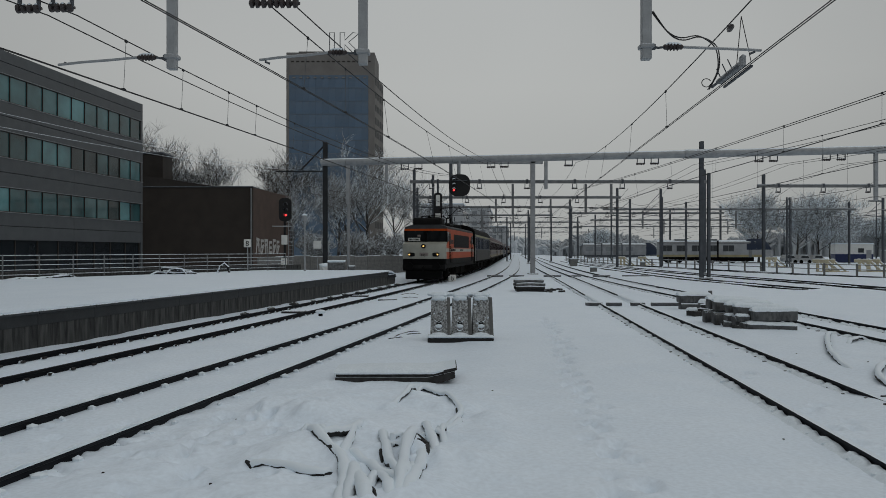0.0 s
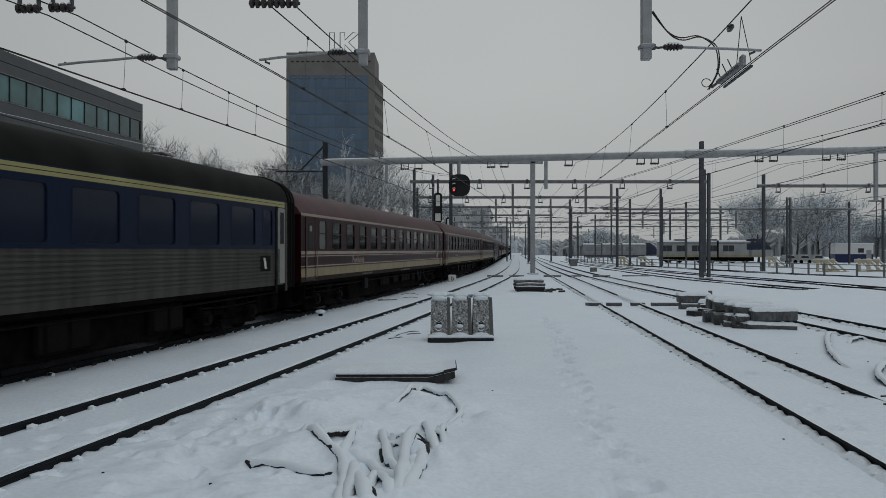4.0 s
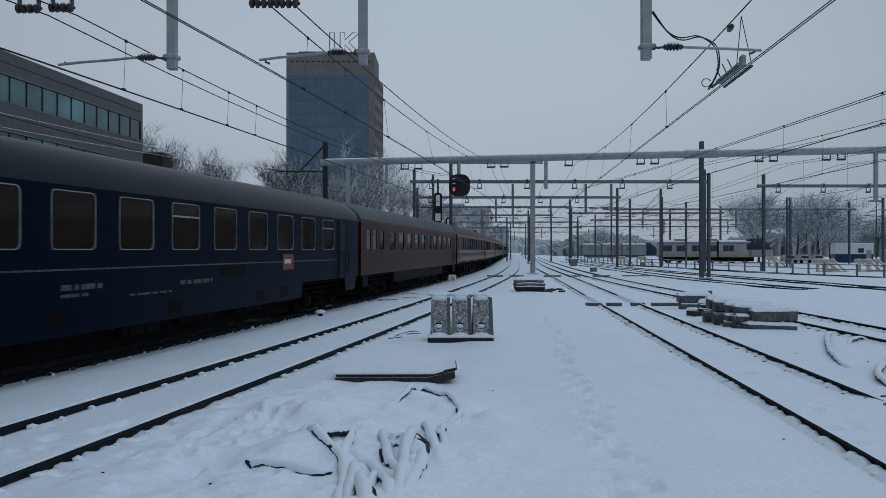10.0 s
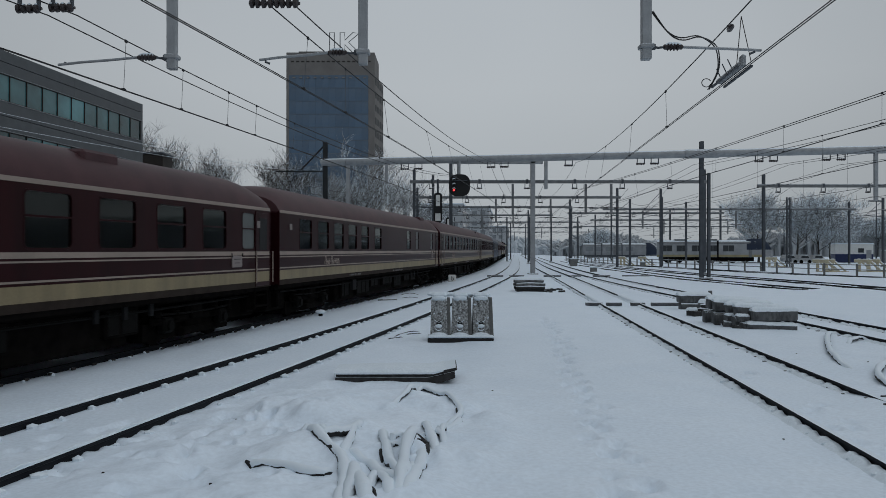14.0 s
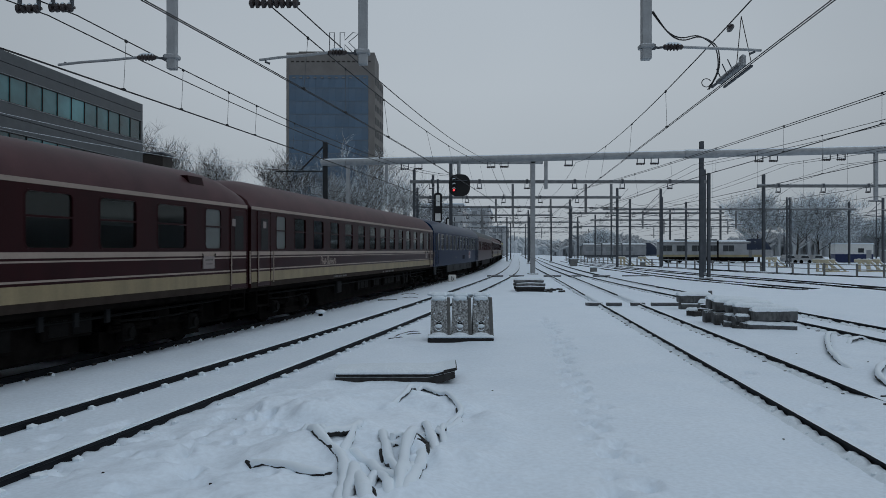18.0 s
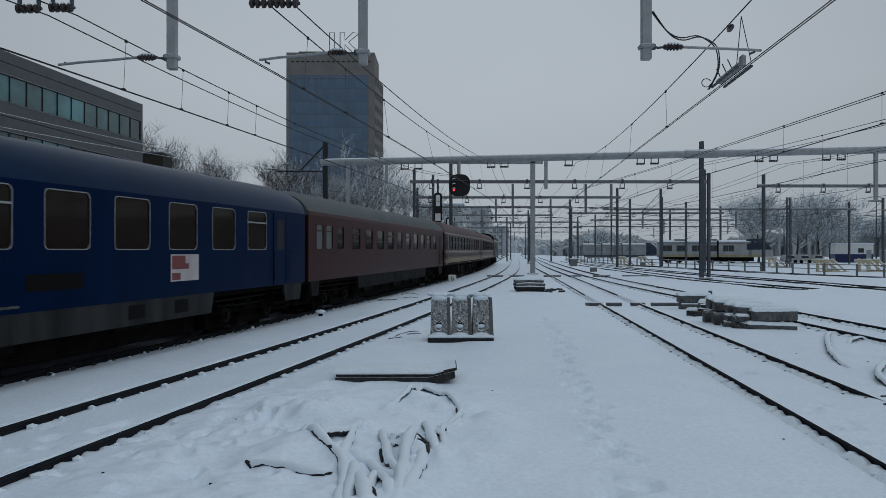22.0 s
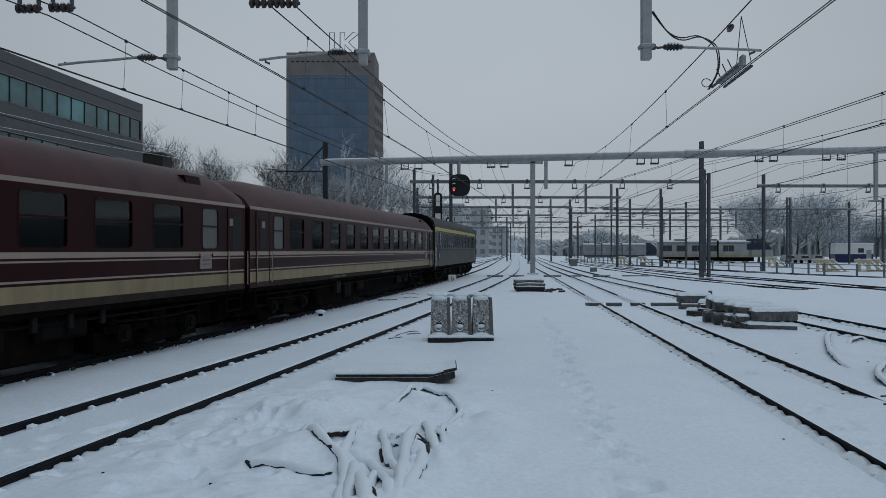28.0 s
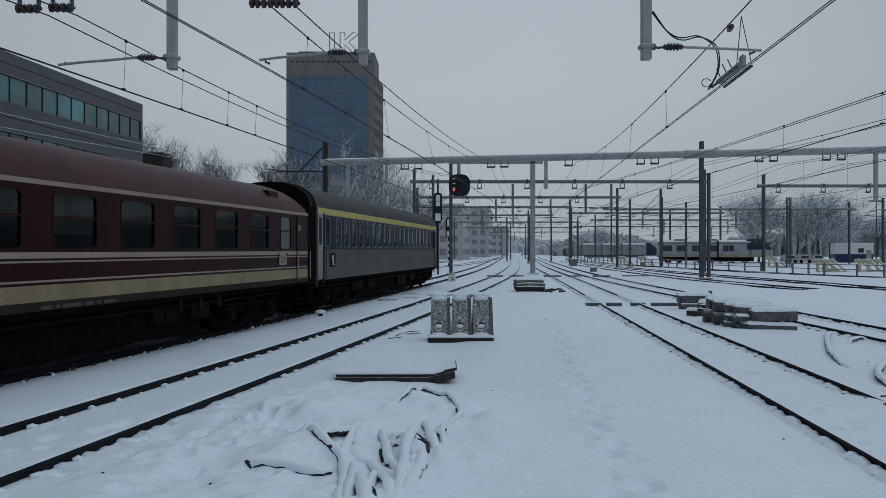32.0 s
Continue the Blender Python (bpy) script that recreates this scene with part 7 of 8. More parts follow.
for pts in ([(-1.23, 19.59), (-1.06, 20.52), (-0.78, 20.95), (-0.48, 20.8)], [(-1.38, 19.15), (-1.18, 19.45), (-0.9, 19.5)], [(-1.0, 19.95), (-0.75, 20.1), (-0.45, 20.02)], [(-1.95, 35.6), (-1.5, 35.9), (-1.05, 35.5)], [(-2.12, 37.7), (-1.66, 39.17), (-1.08, 37.7)]):
    c = thing("timber_offcut", "dark crooked offcut half buried in snow beside the track", "timber")
    part("stick", hose(pts, 0.022, 0.01, TIMBER, 0.01, 2), TIMBER, c)

# bent timber mat under a layer of snow
mat_ = thing("timber_mat", "dark bent timber mat with a thick layer of snow", "timber mat", Matrix.Translation((-1.75, 12.75, ground_z(-1, 12.7) - 0.06)))
for k, (z0, z1) in enumerate(((0.0, 0.115), (0.125, 0.175))):
    part("board", Shape().prism([(0.01 * k, z0), (1.5, z0), (1.72, z0 + 0.03), (1.95 + 0.03 * k, z0 + 0.11), (1.93 + 0.03 * k, z1 + 0.10), (1.68, z1 + 0.04), (1.5, z1), (0.01 * k, z1)], 1, 0.02 * k, 1.0), TIMBER, mat_)
rings = []
for y, k in ((0.0, 0.25), (0.05, 0.8), (0.3, 1.0), (0.7, 1.0), (1.1, 0.1)):
    rings.append([(-0.02, y, 0.165), (-0.02, y, 0.17 + 0.06 * k), (0.5, y, 0.18 + 0.07 * k), (1.0, y, 0.17 + 0.09 * k), (1.5, y, 0.18 + 0.07 * k), (1.66, y, 0.205 + 0.04 * k), (1.76, y, 0.232 + 0.01 * k), (1.76, y, 0.215), (1.6, y, 0.17)])
part("snow_layer", Shape().loft(rings), SNOW_CAP, mat_, "thick fresh snow", smooth=True)

# three concrete stop blocks on a dark pallet
blk = thing("concrete_stop_blocks", "three rimed concrete wedge blocks on a dark pallet in snow", "concrete block", Matrix.Translation((-0.36, 18.4, ground_z(0.4, 18.6) - 0.03)))
part("pallet", Shape().box(0.0, 1.55, 0.0, 0.85, 0.0, 0.13, 0.015), HOSE_BARE, blk)
part("pallet_snow", Shape().box(0.0, 1.56, -0.02, 0.3, 0.12, 0.19, 0.03), SNOW_CAP, blk)
part("top_snow", Shape().box(-0.02, 1.5, 0.52, 0.74, 1.08, 1.16, 0.03), SNOW_CAP, blk, "strip of snow along the tops")
rk = random.Random(31)
for k in range(3):
    x = 0.08 + 0.50 * k

    def face(z):
        return 0.12 + 0.19 * (z - 0.14)
    b = part("wedge_block", Shape().loft([[(x - 0.02, 0.12, 0.14), (x + 0.38, 0.12, 0.14), (x + 0.38, 0.80, 0.14), (x - 0.02, 0.80, 0.14)], [(x + 0.0, 0.28, 0.98), (x + 0.37, 0.28, 0.98), (x + 0.37, 0.64, 0.98), (x + 0.0, 0.64, 0.98)], [(x + 0.03, 0.34, 1.09), (x + 0.34, 0.34, 1.09), (x + 0.34, 0.60, 1.09), (x + 0.03, 0.60, 1.09)]]), RIMED, blk)
    # A short black disc paints in the shade of the block's round hollow.
    part("hollow", Shape().tube([(x + 0.18, face(0.44) - 0.012, 0.44), (x + 0.18, face(0.44) + 0.03, 0.45)], 0.058, 14), HOSE_BARE, b, "black disc for a shaded round hollow")
    for r, z, w in ((0.115, 0.42, 0.024), (0.15, 0.66, 0.018)):
        part("raised_rim", Shape().tube([(x + 0.18 + r * math.cos(a), face(z + 1.25 * r * math.sin(a)) - 0.012, z + 1.25 * r * math.sin(a)) for a in np.linspace(3.0, 6.4, 11)], w, 6), RIMED, b)
    part("hollow_snow", Shape().ball((x + 0.18, face(0.39) - 0.015, 0.39), 0.085, 10, (1.0, 0.4, 0.55)), SNOW_CAP, b, smooth=True)
    part("upper_rib", Shape().prism([(0.17, 0.74), (0.22, 0.74), (0.29, 1.02), (0.25, 1.02)], 0, x + 0.15, x + 0.22), RIMED, b)
    part("side_wall", Shape().loft([[(x + 0.385, 0.10, 0.10), (x + 0.47, 0.02, 0.10), (x + 0.47, 0.85, 0.10), (x + 0.385, 0.82, 0.10)], [(x + 0.372, 0.33, 1.06), (x + 0.445, 0.27, 1.06), (x + 0.445, 0.64, 1.06), (x + 0.372, 0.64, 1.06)]]), GREY_CONCRETE, b, "plain grey side of the block")
    part("foot_snow", Shape().ball((x + 0.18, 0.10, 0.16), 0.2, 12, (1.1, 0.5, 0.45)), SNOW_CAP, b, smooth=True)
    part("snow_cap", Shape().box(x + 0.0, x + 0.38, 0.27, 0.66, 1.05, 1.17, 0.06), SNOW_CAP, b)
    part("brow_snow", Shape().ball((x + 0.18, 0.28, 1.04), 0.17, 12, (1.05, 0.3, 0.38)), SNOW_CAP, b, smooth=True)
    for j in range(4):
        z = rk.uniform(0.2, 0.9)
        part("snow_fleck", Shape().ball((x + rk.uniform(0.03, 0.34), face(z) + 0.002, z), rk.uniform(0.016, 0.038), 8, (1.3, 0.3, 0.8)), SNOW_CAP, b, smooth=True)

BEAM_MESH = Shape().box(-0.75, 0.75, -0.12, 0.12, 0, 0.2, 0.025).mesh("beam", BLOCK)
SLAB_MESH = Shape().box(-0.75, 0.75, -0.12, 0.12, 0, 0.2, 0.025).mesh("slab", RUBBLE)


def bumpy_cap(seed):
    """A thin uneven crust of snow for the top of a beam."""
    rc = random.Random(seed)
    rings = []
    for i in range(13):
        x = -0.77 + 1.54 * i / 12
        e = 0.25 if i in (0, 12) else 1.0
        h = e * rc.uniform(0.075, 0.09)
        o = rc.uniform(-0.02, 0.02)
        rings.append([(x, (0.132 + 0.3 * o) * math.cos(a), 0.165 + (0.035 + h * 0.5) * math.sin(a) ** 0.8 + rc.uniform(-0.006, 0.006)) for a in np.linspace(0.0, math.pi, 9)])
    return Shape().loft(rings).mesh("snow_cap", SNOW_CAP, True)


CAPS = [bumpy_cap(k) for k in range(4)]


def pile(label, x, y, turn, beams, seed=0, dark=False):
    """Beams of a pile: (x, y, z, length, width, height, turn, snow on top)."""
    rp = random.Random(seed)
    t = thing("beam_pile", label, "pile of beams", Matrix.Translation((x, y, ground_z(x, y) - 0.05)) @ pose(0, 0, 0, 0, 0, turn), group="piles of concrete beams")
    for bx, by, bz, long, wide, high, yaw, snowy in beams:
        at = pose(bx + rp.uniform(-0.05, 0.05), by, bz, rp.uniform(-5, 5), rp.uniform(-3, 3), yaw + rp.uniform(-4, 4)) @ Matrix.Diagonal((long / 1.5, wide / 0.24, high / 0.2, 1))
        b = part("slab" if dark else "beam", SLAB_MESH if dark else BEAM_MESH, None, t, at=at)
        if snowy:
            part("snow_cap", CAPS[rp.randrange(4)], None, b)
    return t


pile("stack of grey concrete beams under a lumpy snow crust", 9.05, 21.6, -3,
     ((0.0, 0.0, 0.0, 1.3, 0.34, 0.2, -3, 1), (0.05, 0.1, 0.26, 1.2, 0.34, 0.32, 2, 1), (-0.25, 0.42, 0.0, 1.3, 0.34, 0.34, 0, 0), (-0.2, 0.44, 0.35, 1.25, 0.34, 0.3, -2, 1),
      (-0.42, 0.84, 0.0, 1.3, 0.34, 0.38, 2, 0), (-0.4, 0.84, 0.38, 1.25, 0.34, 0.32, -2, 1), (-0.68, 0.12, 0.0, 0.30, 0.22, 0.2, 12, 0), (-0.72, 0.24, 0.22, 0.34, 0.22, 0.18, -6, 1), (-0.95, 0.62, 0.0, 0.36, 0.24, 0.2, -9, 0), (-0.92, 0.66, 0.21, 0.30, 0.24, 0.18, 8, 1)), 1)
rr_ = random.Random(9)
for k in range(5):
    x, y = 8.15 + rr_.uniform(-0.25, 0.2), 21.7 + 0.28 * k + rr_.uniform(-0.1, 0.1)
    j = thing("concrete_fragment", "broken dark concrete fragment dusted with snow beside the beams", "rubble", Matrix.Translation((x, y, ground_z(x, y) - 0.03)) @ pose(0, 0, 0, rr_.uniform(-20, 20), rr_.uniform(-20, 20), rr_.uniform(0, 180)))
    part("fragment", Shape().box(-0.14, 0.14, -0.09, 0.09, 0, rr_.uniform(0.07, 0.15), 0.03), RUBBLE, j)
pile("long grey concrete beams stacked behind others in snow", 8.85, 23.1, -3, ((-0.3, 0.0, 0.0, 1.3, 0.36, 0.4, 0, 0), (-0.26, 0.02, 0.41, 1.3, 0.36, 0.32, -2, 1), (-0.3, 0.45, 0.0, 1.5, 0.36, 0.42, -3, 0), (-0.25, 0.45, 0.42, 1.4, 0.36, 0.34, -2, 1)), 2)
pile("flat dark slabs tumbled into a low snowy heap", 8.85, 25.9, 0, ((0.0, 0.0, 0.0, 0.85, 0.6, 0.14, -38, 0), (0.05, 0.05, 0.15, 0.8, 0.6, 0.13, -30, 0), (0.12, 0.1, 0.29, 0.75, 0.55, 0.12, -36, 1), (-0.5, -0.1, 0.0, 0.4, 0.2, 0.2, 15, 0), (-0.62, 0.1, 0.0, 0.35, 0.2, 0.26, -20, 1), (0.5, -0.25, 0.0, 0.4, 0.3, 0.12, 12, 1)), 4, True)
pile("pair of dark concrete blocks under snow", 9.3, 28.8, -2, ((-0.1, 0.0, 0.0, 1.1, 0.45, 0.3, 0, 0), (-0.05, 0.05, 0.3, 1.15, 0.5, 0.32, -2, 1), (0.25, -0.9, 0.0, 0.8, 0.45, 0.4, -8, 1), (0.55, 0.3, 0.3, 0.12, 0.12, 0.42, 0, 0)), 6)
sleepers = thing("sleeper_stack", "stack of old sleepers with dark gaps and snow on top", "stack of sleepers", Matrix.Translation((4.55, 41.3, ground_z(4.55, 41.3) - 0.04)) @ pose(0, 0, 0, 0, 0, 2))
part("pallet", Shape().box(-0.72, 0.70, -0.42, -0.30, 0.0, 0.16, 0.01).box(-0.72, -0.56, -0.44, 0.4, 0.0, 0.14, 0.01).box(0.54, 0.70, -0.44, 0.4, 0.0, 0.14, 0.01), HOSE_BARE, sleepers, "dark pallet under the sleepers")
rl = random.Random(17)
for j in range(3):
    for k in range(4):
        y, z, e = -0.38 + 0.23 * k + 0.05 * j, 0.24 + 0.17 * j, rl.uniform(-0.06, 0.06)
        log = part("sleeper", Shape().tube([(-0.76 + e, y, z), (-0.2, y + 0.01, z + 0.01), (0.74 + e, y, z)], [0.082, 0.088, 0.08], 8), BLOCK if (j + k) % 3 else TIMBER, sleepers)
        if k == 0 or j == 2:
            part("snow_cap", Shape().tube([(-0.74 + e, y, z + 0.055), (0.0, y, z + 0.075), (0.72 + e, y, z + 0.055)], [0.03, 0.058, 0.03], 7), SNOW_CAP, log, smooth=True)
part("snow_cap", Shape().box(-0.72, 0.70, -0.3, 0.5, 0.64, 0.72, 0.04), SNOW_CAP, sleepers)
for k in range(7):
    x, y = 5.3 + 0.16 * k + rl.uniform(-0.05, 0.05), 40.6 + rl.uniform(0, 1.6)
    j = thing("timber_offcut", "dark offcut half buried in snow beside the sleeper stack", "timber", Matrix.Translation((x, y, ground_z(x, y))) @ pose(0, 0, 0, 0, rl.uniform(-12, 12), rl.uniform(0, 180)))
    part("stick", Shape().box(-0.17, 0.17, -0.05, 0.05, -0.05, rl.uniform(0.04, 0.11), 0.015), TIMBER, j)
pile("low pile of timbers half buried in snow", 5.6, 42.6, 30, ((0, 0, 0, 0.9, 0.2, 0.14, 0, 1), (0.1, 0.25, 0, 0.8, 0.2, 0.14, 8, 1)), 8)

# covered point rods that cross the tracks
for y, spans in ((30.6, ((5.55, 6.2), (6.35, 6.95), (7.3, 7.85), (8.1, 9.15))), (64.0, ((3.6, 4.9), (5.4, 6.6), (8.2, 9.6), (10.2, 11.2), (12.2, 13.6), (14.6, 16.8)))):
    rods = thing("point_rods", "row of dark point rods with snow across the track", "point rod")
    for x0, x1 in spans:
        part("rod", Shape().tube([(x0, y, GROUND + 0.09), (x1, y - 0.05, GROUND + 0.09)], 0.075, 8), RIMED_TIMBER, rods)

# small trackside things
box = thing("ground_signal", "low white trackside box with a dark letter b", "ground signal", Matrix.Translation((0.62, 53.6, GROUND)))
part("case", Shape().box(-0.28, 0.28, 0, 0.3, 0, 0.5, 0.04), WHITE, box)
words("b", 0.42, BLACK, box, Matrix.Translation((0.03, -0.006, 0.24)) @ pose(0, 0, 0, 90, 0, 0), "letter")
box = thing("axle_counter_cap", "low snow-capped trackside connector on a short stub", "trackside box", Matrix.Translation((-4.05, 26.0, GROUND)))
part("stub", Shape().tube([(0, 0, 0), (0, 0, 0.12)], 0.07, 8), BLACK, box)
part("cap", Shape().ball((0, 0, 0.15), 0.16, 10, (1.15, 1, 0.45)), SNOW_CAP, box, smooth=True)
for x, y in ((-3.9, 37.0), (-5.2, 27.4), (-2.4, 34.0)):
    box = thing("cable_pit", "flat snow-covered cable lid beside the track", "trackside box", Matrix.Translation((x, y, GROUND)))
    part("lid", Shape().box(-0.4, 0.4, -0.25, 0.25, 0, 0.07, 0.02), TIMBER, box)
for x, y, w, h in ((17.5, 105.0, 0.9, 1.0), (15.0, 78.0, 0.6, 0.45), (26.5, 104, 0.5, 0.6)):
    box = thing("relay_cabinet", "grey trackside relay cabinet with snow on its lid", "cabinet", Matrix.Translation((x, y, GROUND)))
    part("case", Shape().box(-w / 2, w / 2, 0, 0.6, 0, h, 0.03), GREY_CONCRETE, box)
    part("lid", Shape().box(-w / 2 - 0.05, w / 2 + 0.05, -0.05, 0.65, h, h + 0.1, 0.03), SNOW_CAP, box)
junk = thing("concrete_blocks", "white-dusted loose concrete blocks at the platform end", "concrete block", Matrix.Translation((-6.6, 48.6, PLAT + 0.03)))
part("block", Shape().box(-0.55, 0.5, 0, 0.6, 0, 0.55, 0.05), BLOCK, junk)
part("block", Shape().box(0.7, 1.15, 0.1, 0.6, 0, 0.3, 0.05), BLOCK, junk)
part("snow_cap", Shape().box(-0.57, 0.52, -0.02, 0.62, 0.52, 0.64, 0.05), SNOW_CAP, junk)
rj = random.Random(8)
for k in range(5):
    x, y = -6.1 + 0.62 * k, 50.6 + 0.55 * k
    j = thing("log_stack", "small stack of dark timbers with snow at the platform end", "timber", Matrix.Translation((x, y, GROUND)) @ pose(0, 0, 0, 0, 0, rj.uniform(-20, 20)), group="timbers at the platform end")
    for m in range(4):
        z = 0.1 + 0.17 * m
        ln = rj.uniform(0.28, 0.5)
        lg = part("log", Shape().tube([(-ln, rj.uniform(-0.05, 0.05), z), (ln, rj.uniform(-0.05, 0.05), z)], 0.085, 7), TIMBER, j)
        part("snow_cap", Shape().tube([(-ln, 0, z + 0.06), (0, 0, z + 0.075), (ln, 0, z + 0.06)], 0.05, 6), SNOW_CAP, lg)
crate = thing("white_crate", "tilted white box lying in the snow at the platform end", "box", Matrix.Translation((-7.6, 52.6, GROUND)) @ pose(0, 0, 0.35, 8, -6, 25))
part("case", Shape().box(-0.55, 0.55, -0.35, 0.35, 0, 0.85, 0.03), WHITE, crate)
part("snow_cap", Shape().box(-0.57, 0.57, -0.37, 0.37, 0.83, 0.95, 0.05), SNOW_CAP, crate)
for k in range(11):
    s = 21.5 + 2.3 * k
    x, y, h = on_line(s, -1.25)
    j = thing("stone_heap", "dark rubble below the platform edge, partly snowed over", "rubble", Matrix.Translation((x, y, GROUND)) @ pose(0, 0, 0, 0, 0, rj.uniform(0, 90)))
    part("stone", Shape().ball((0, 0, 0.03), rj.uniform(0.12, 0.2), 6, (1.2, 0.8, rj.uniform(0.5, 0.8))).ball((0.22, 0.1, 0.0), rj.uniform(0.08, 0.14), 6, (1.1, 0.9, 0.6)), RUBBLE, j)

# ---- yard on the far side ----
yf = thing("yard_fence", "low white post-and-rail fence beside the sidings", "fence")
YF = smooth_line([(36.5, 61), (33.0, 68), (29.5, 86), (25.5, 118), (23.5, 150)], 2.4)
for k, (x, y) in enumerate(YF):
    part("post", Shape().box(x - 0.07, x + 0.07, y - 0.07, y + 0.07, GROUND, 0.95, 0.01), GREY_CONCRETE, yf)
    if k:
        x0, y0 = YF[k - 1]
        for z in (0.45, 0.85):
            part("bar", Shape().tube([(x0, y0, z), (x, y, z)], 0.045, 5), FENCE, yf)
for x, y in ((25.2, 110.0), (28.3, 111.0), (42.4, 101.0), (37.2, 77.0), (38.4, 78.2), (41.6, 77.5), (43.0, 78.5)):
    b = thing("buffer_stop", "weathered pale yellow steel buffer stop with snow", "buffer stop", Matrix.Translation((x, y, GROUND)) @ pose(0, 0, 0, 0, 0, 8), group="buffer stops")
    for yy in (-0.7, 0.7):
        part("strut", Shape().tube([(-0.1, yy, 1.25), (1.5, yy, 0.0)], 0.11, 6), YELLOW_FRAME, b)
        part("upright", Shape().box(-0.2, 0.05, yy - 0.1, yy + 0.1, 0, 1.35, 0.02), YELLOW_FRAME, b)
    part("buffer_beam", Shape().box(-0.32, -0.1, -1.2, 1.2, 0.95, 1.3, 0.03), YELLOW_FRAME, b)
    part("sill", Shape().box(-0.2, 1.6, -0.8, -0.6, 0, 0.14).box(-0.2, 1.6, 0.6, 0.8, 0, 0.14), YELLOW_FRAME, b)

EMU_SIDE = paint("off_white_train_side", (0.31, 0.32, 0.33), (0.235, 0.242, 0.25))
CAR_DARK = paint("grey_car_paint", (0.40, 0.41, 0.42), (0.25, 0.26, 0.27), scale=3)
EMU_YELLOW = paint("dirty_yellow_band", (0.33, 0.29, 0.15), (0.25, 0.22, 0.13))
EMU_BLUE = paint("dark_blue_cab", (0.02, 0.03, 0.055), (0.018, 0.026, 0.045))
SHED_BLUE = paint("blue_shed_band", (0.03, 0.04, 0.11), (0.025, 0.035, 0.09))


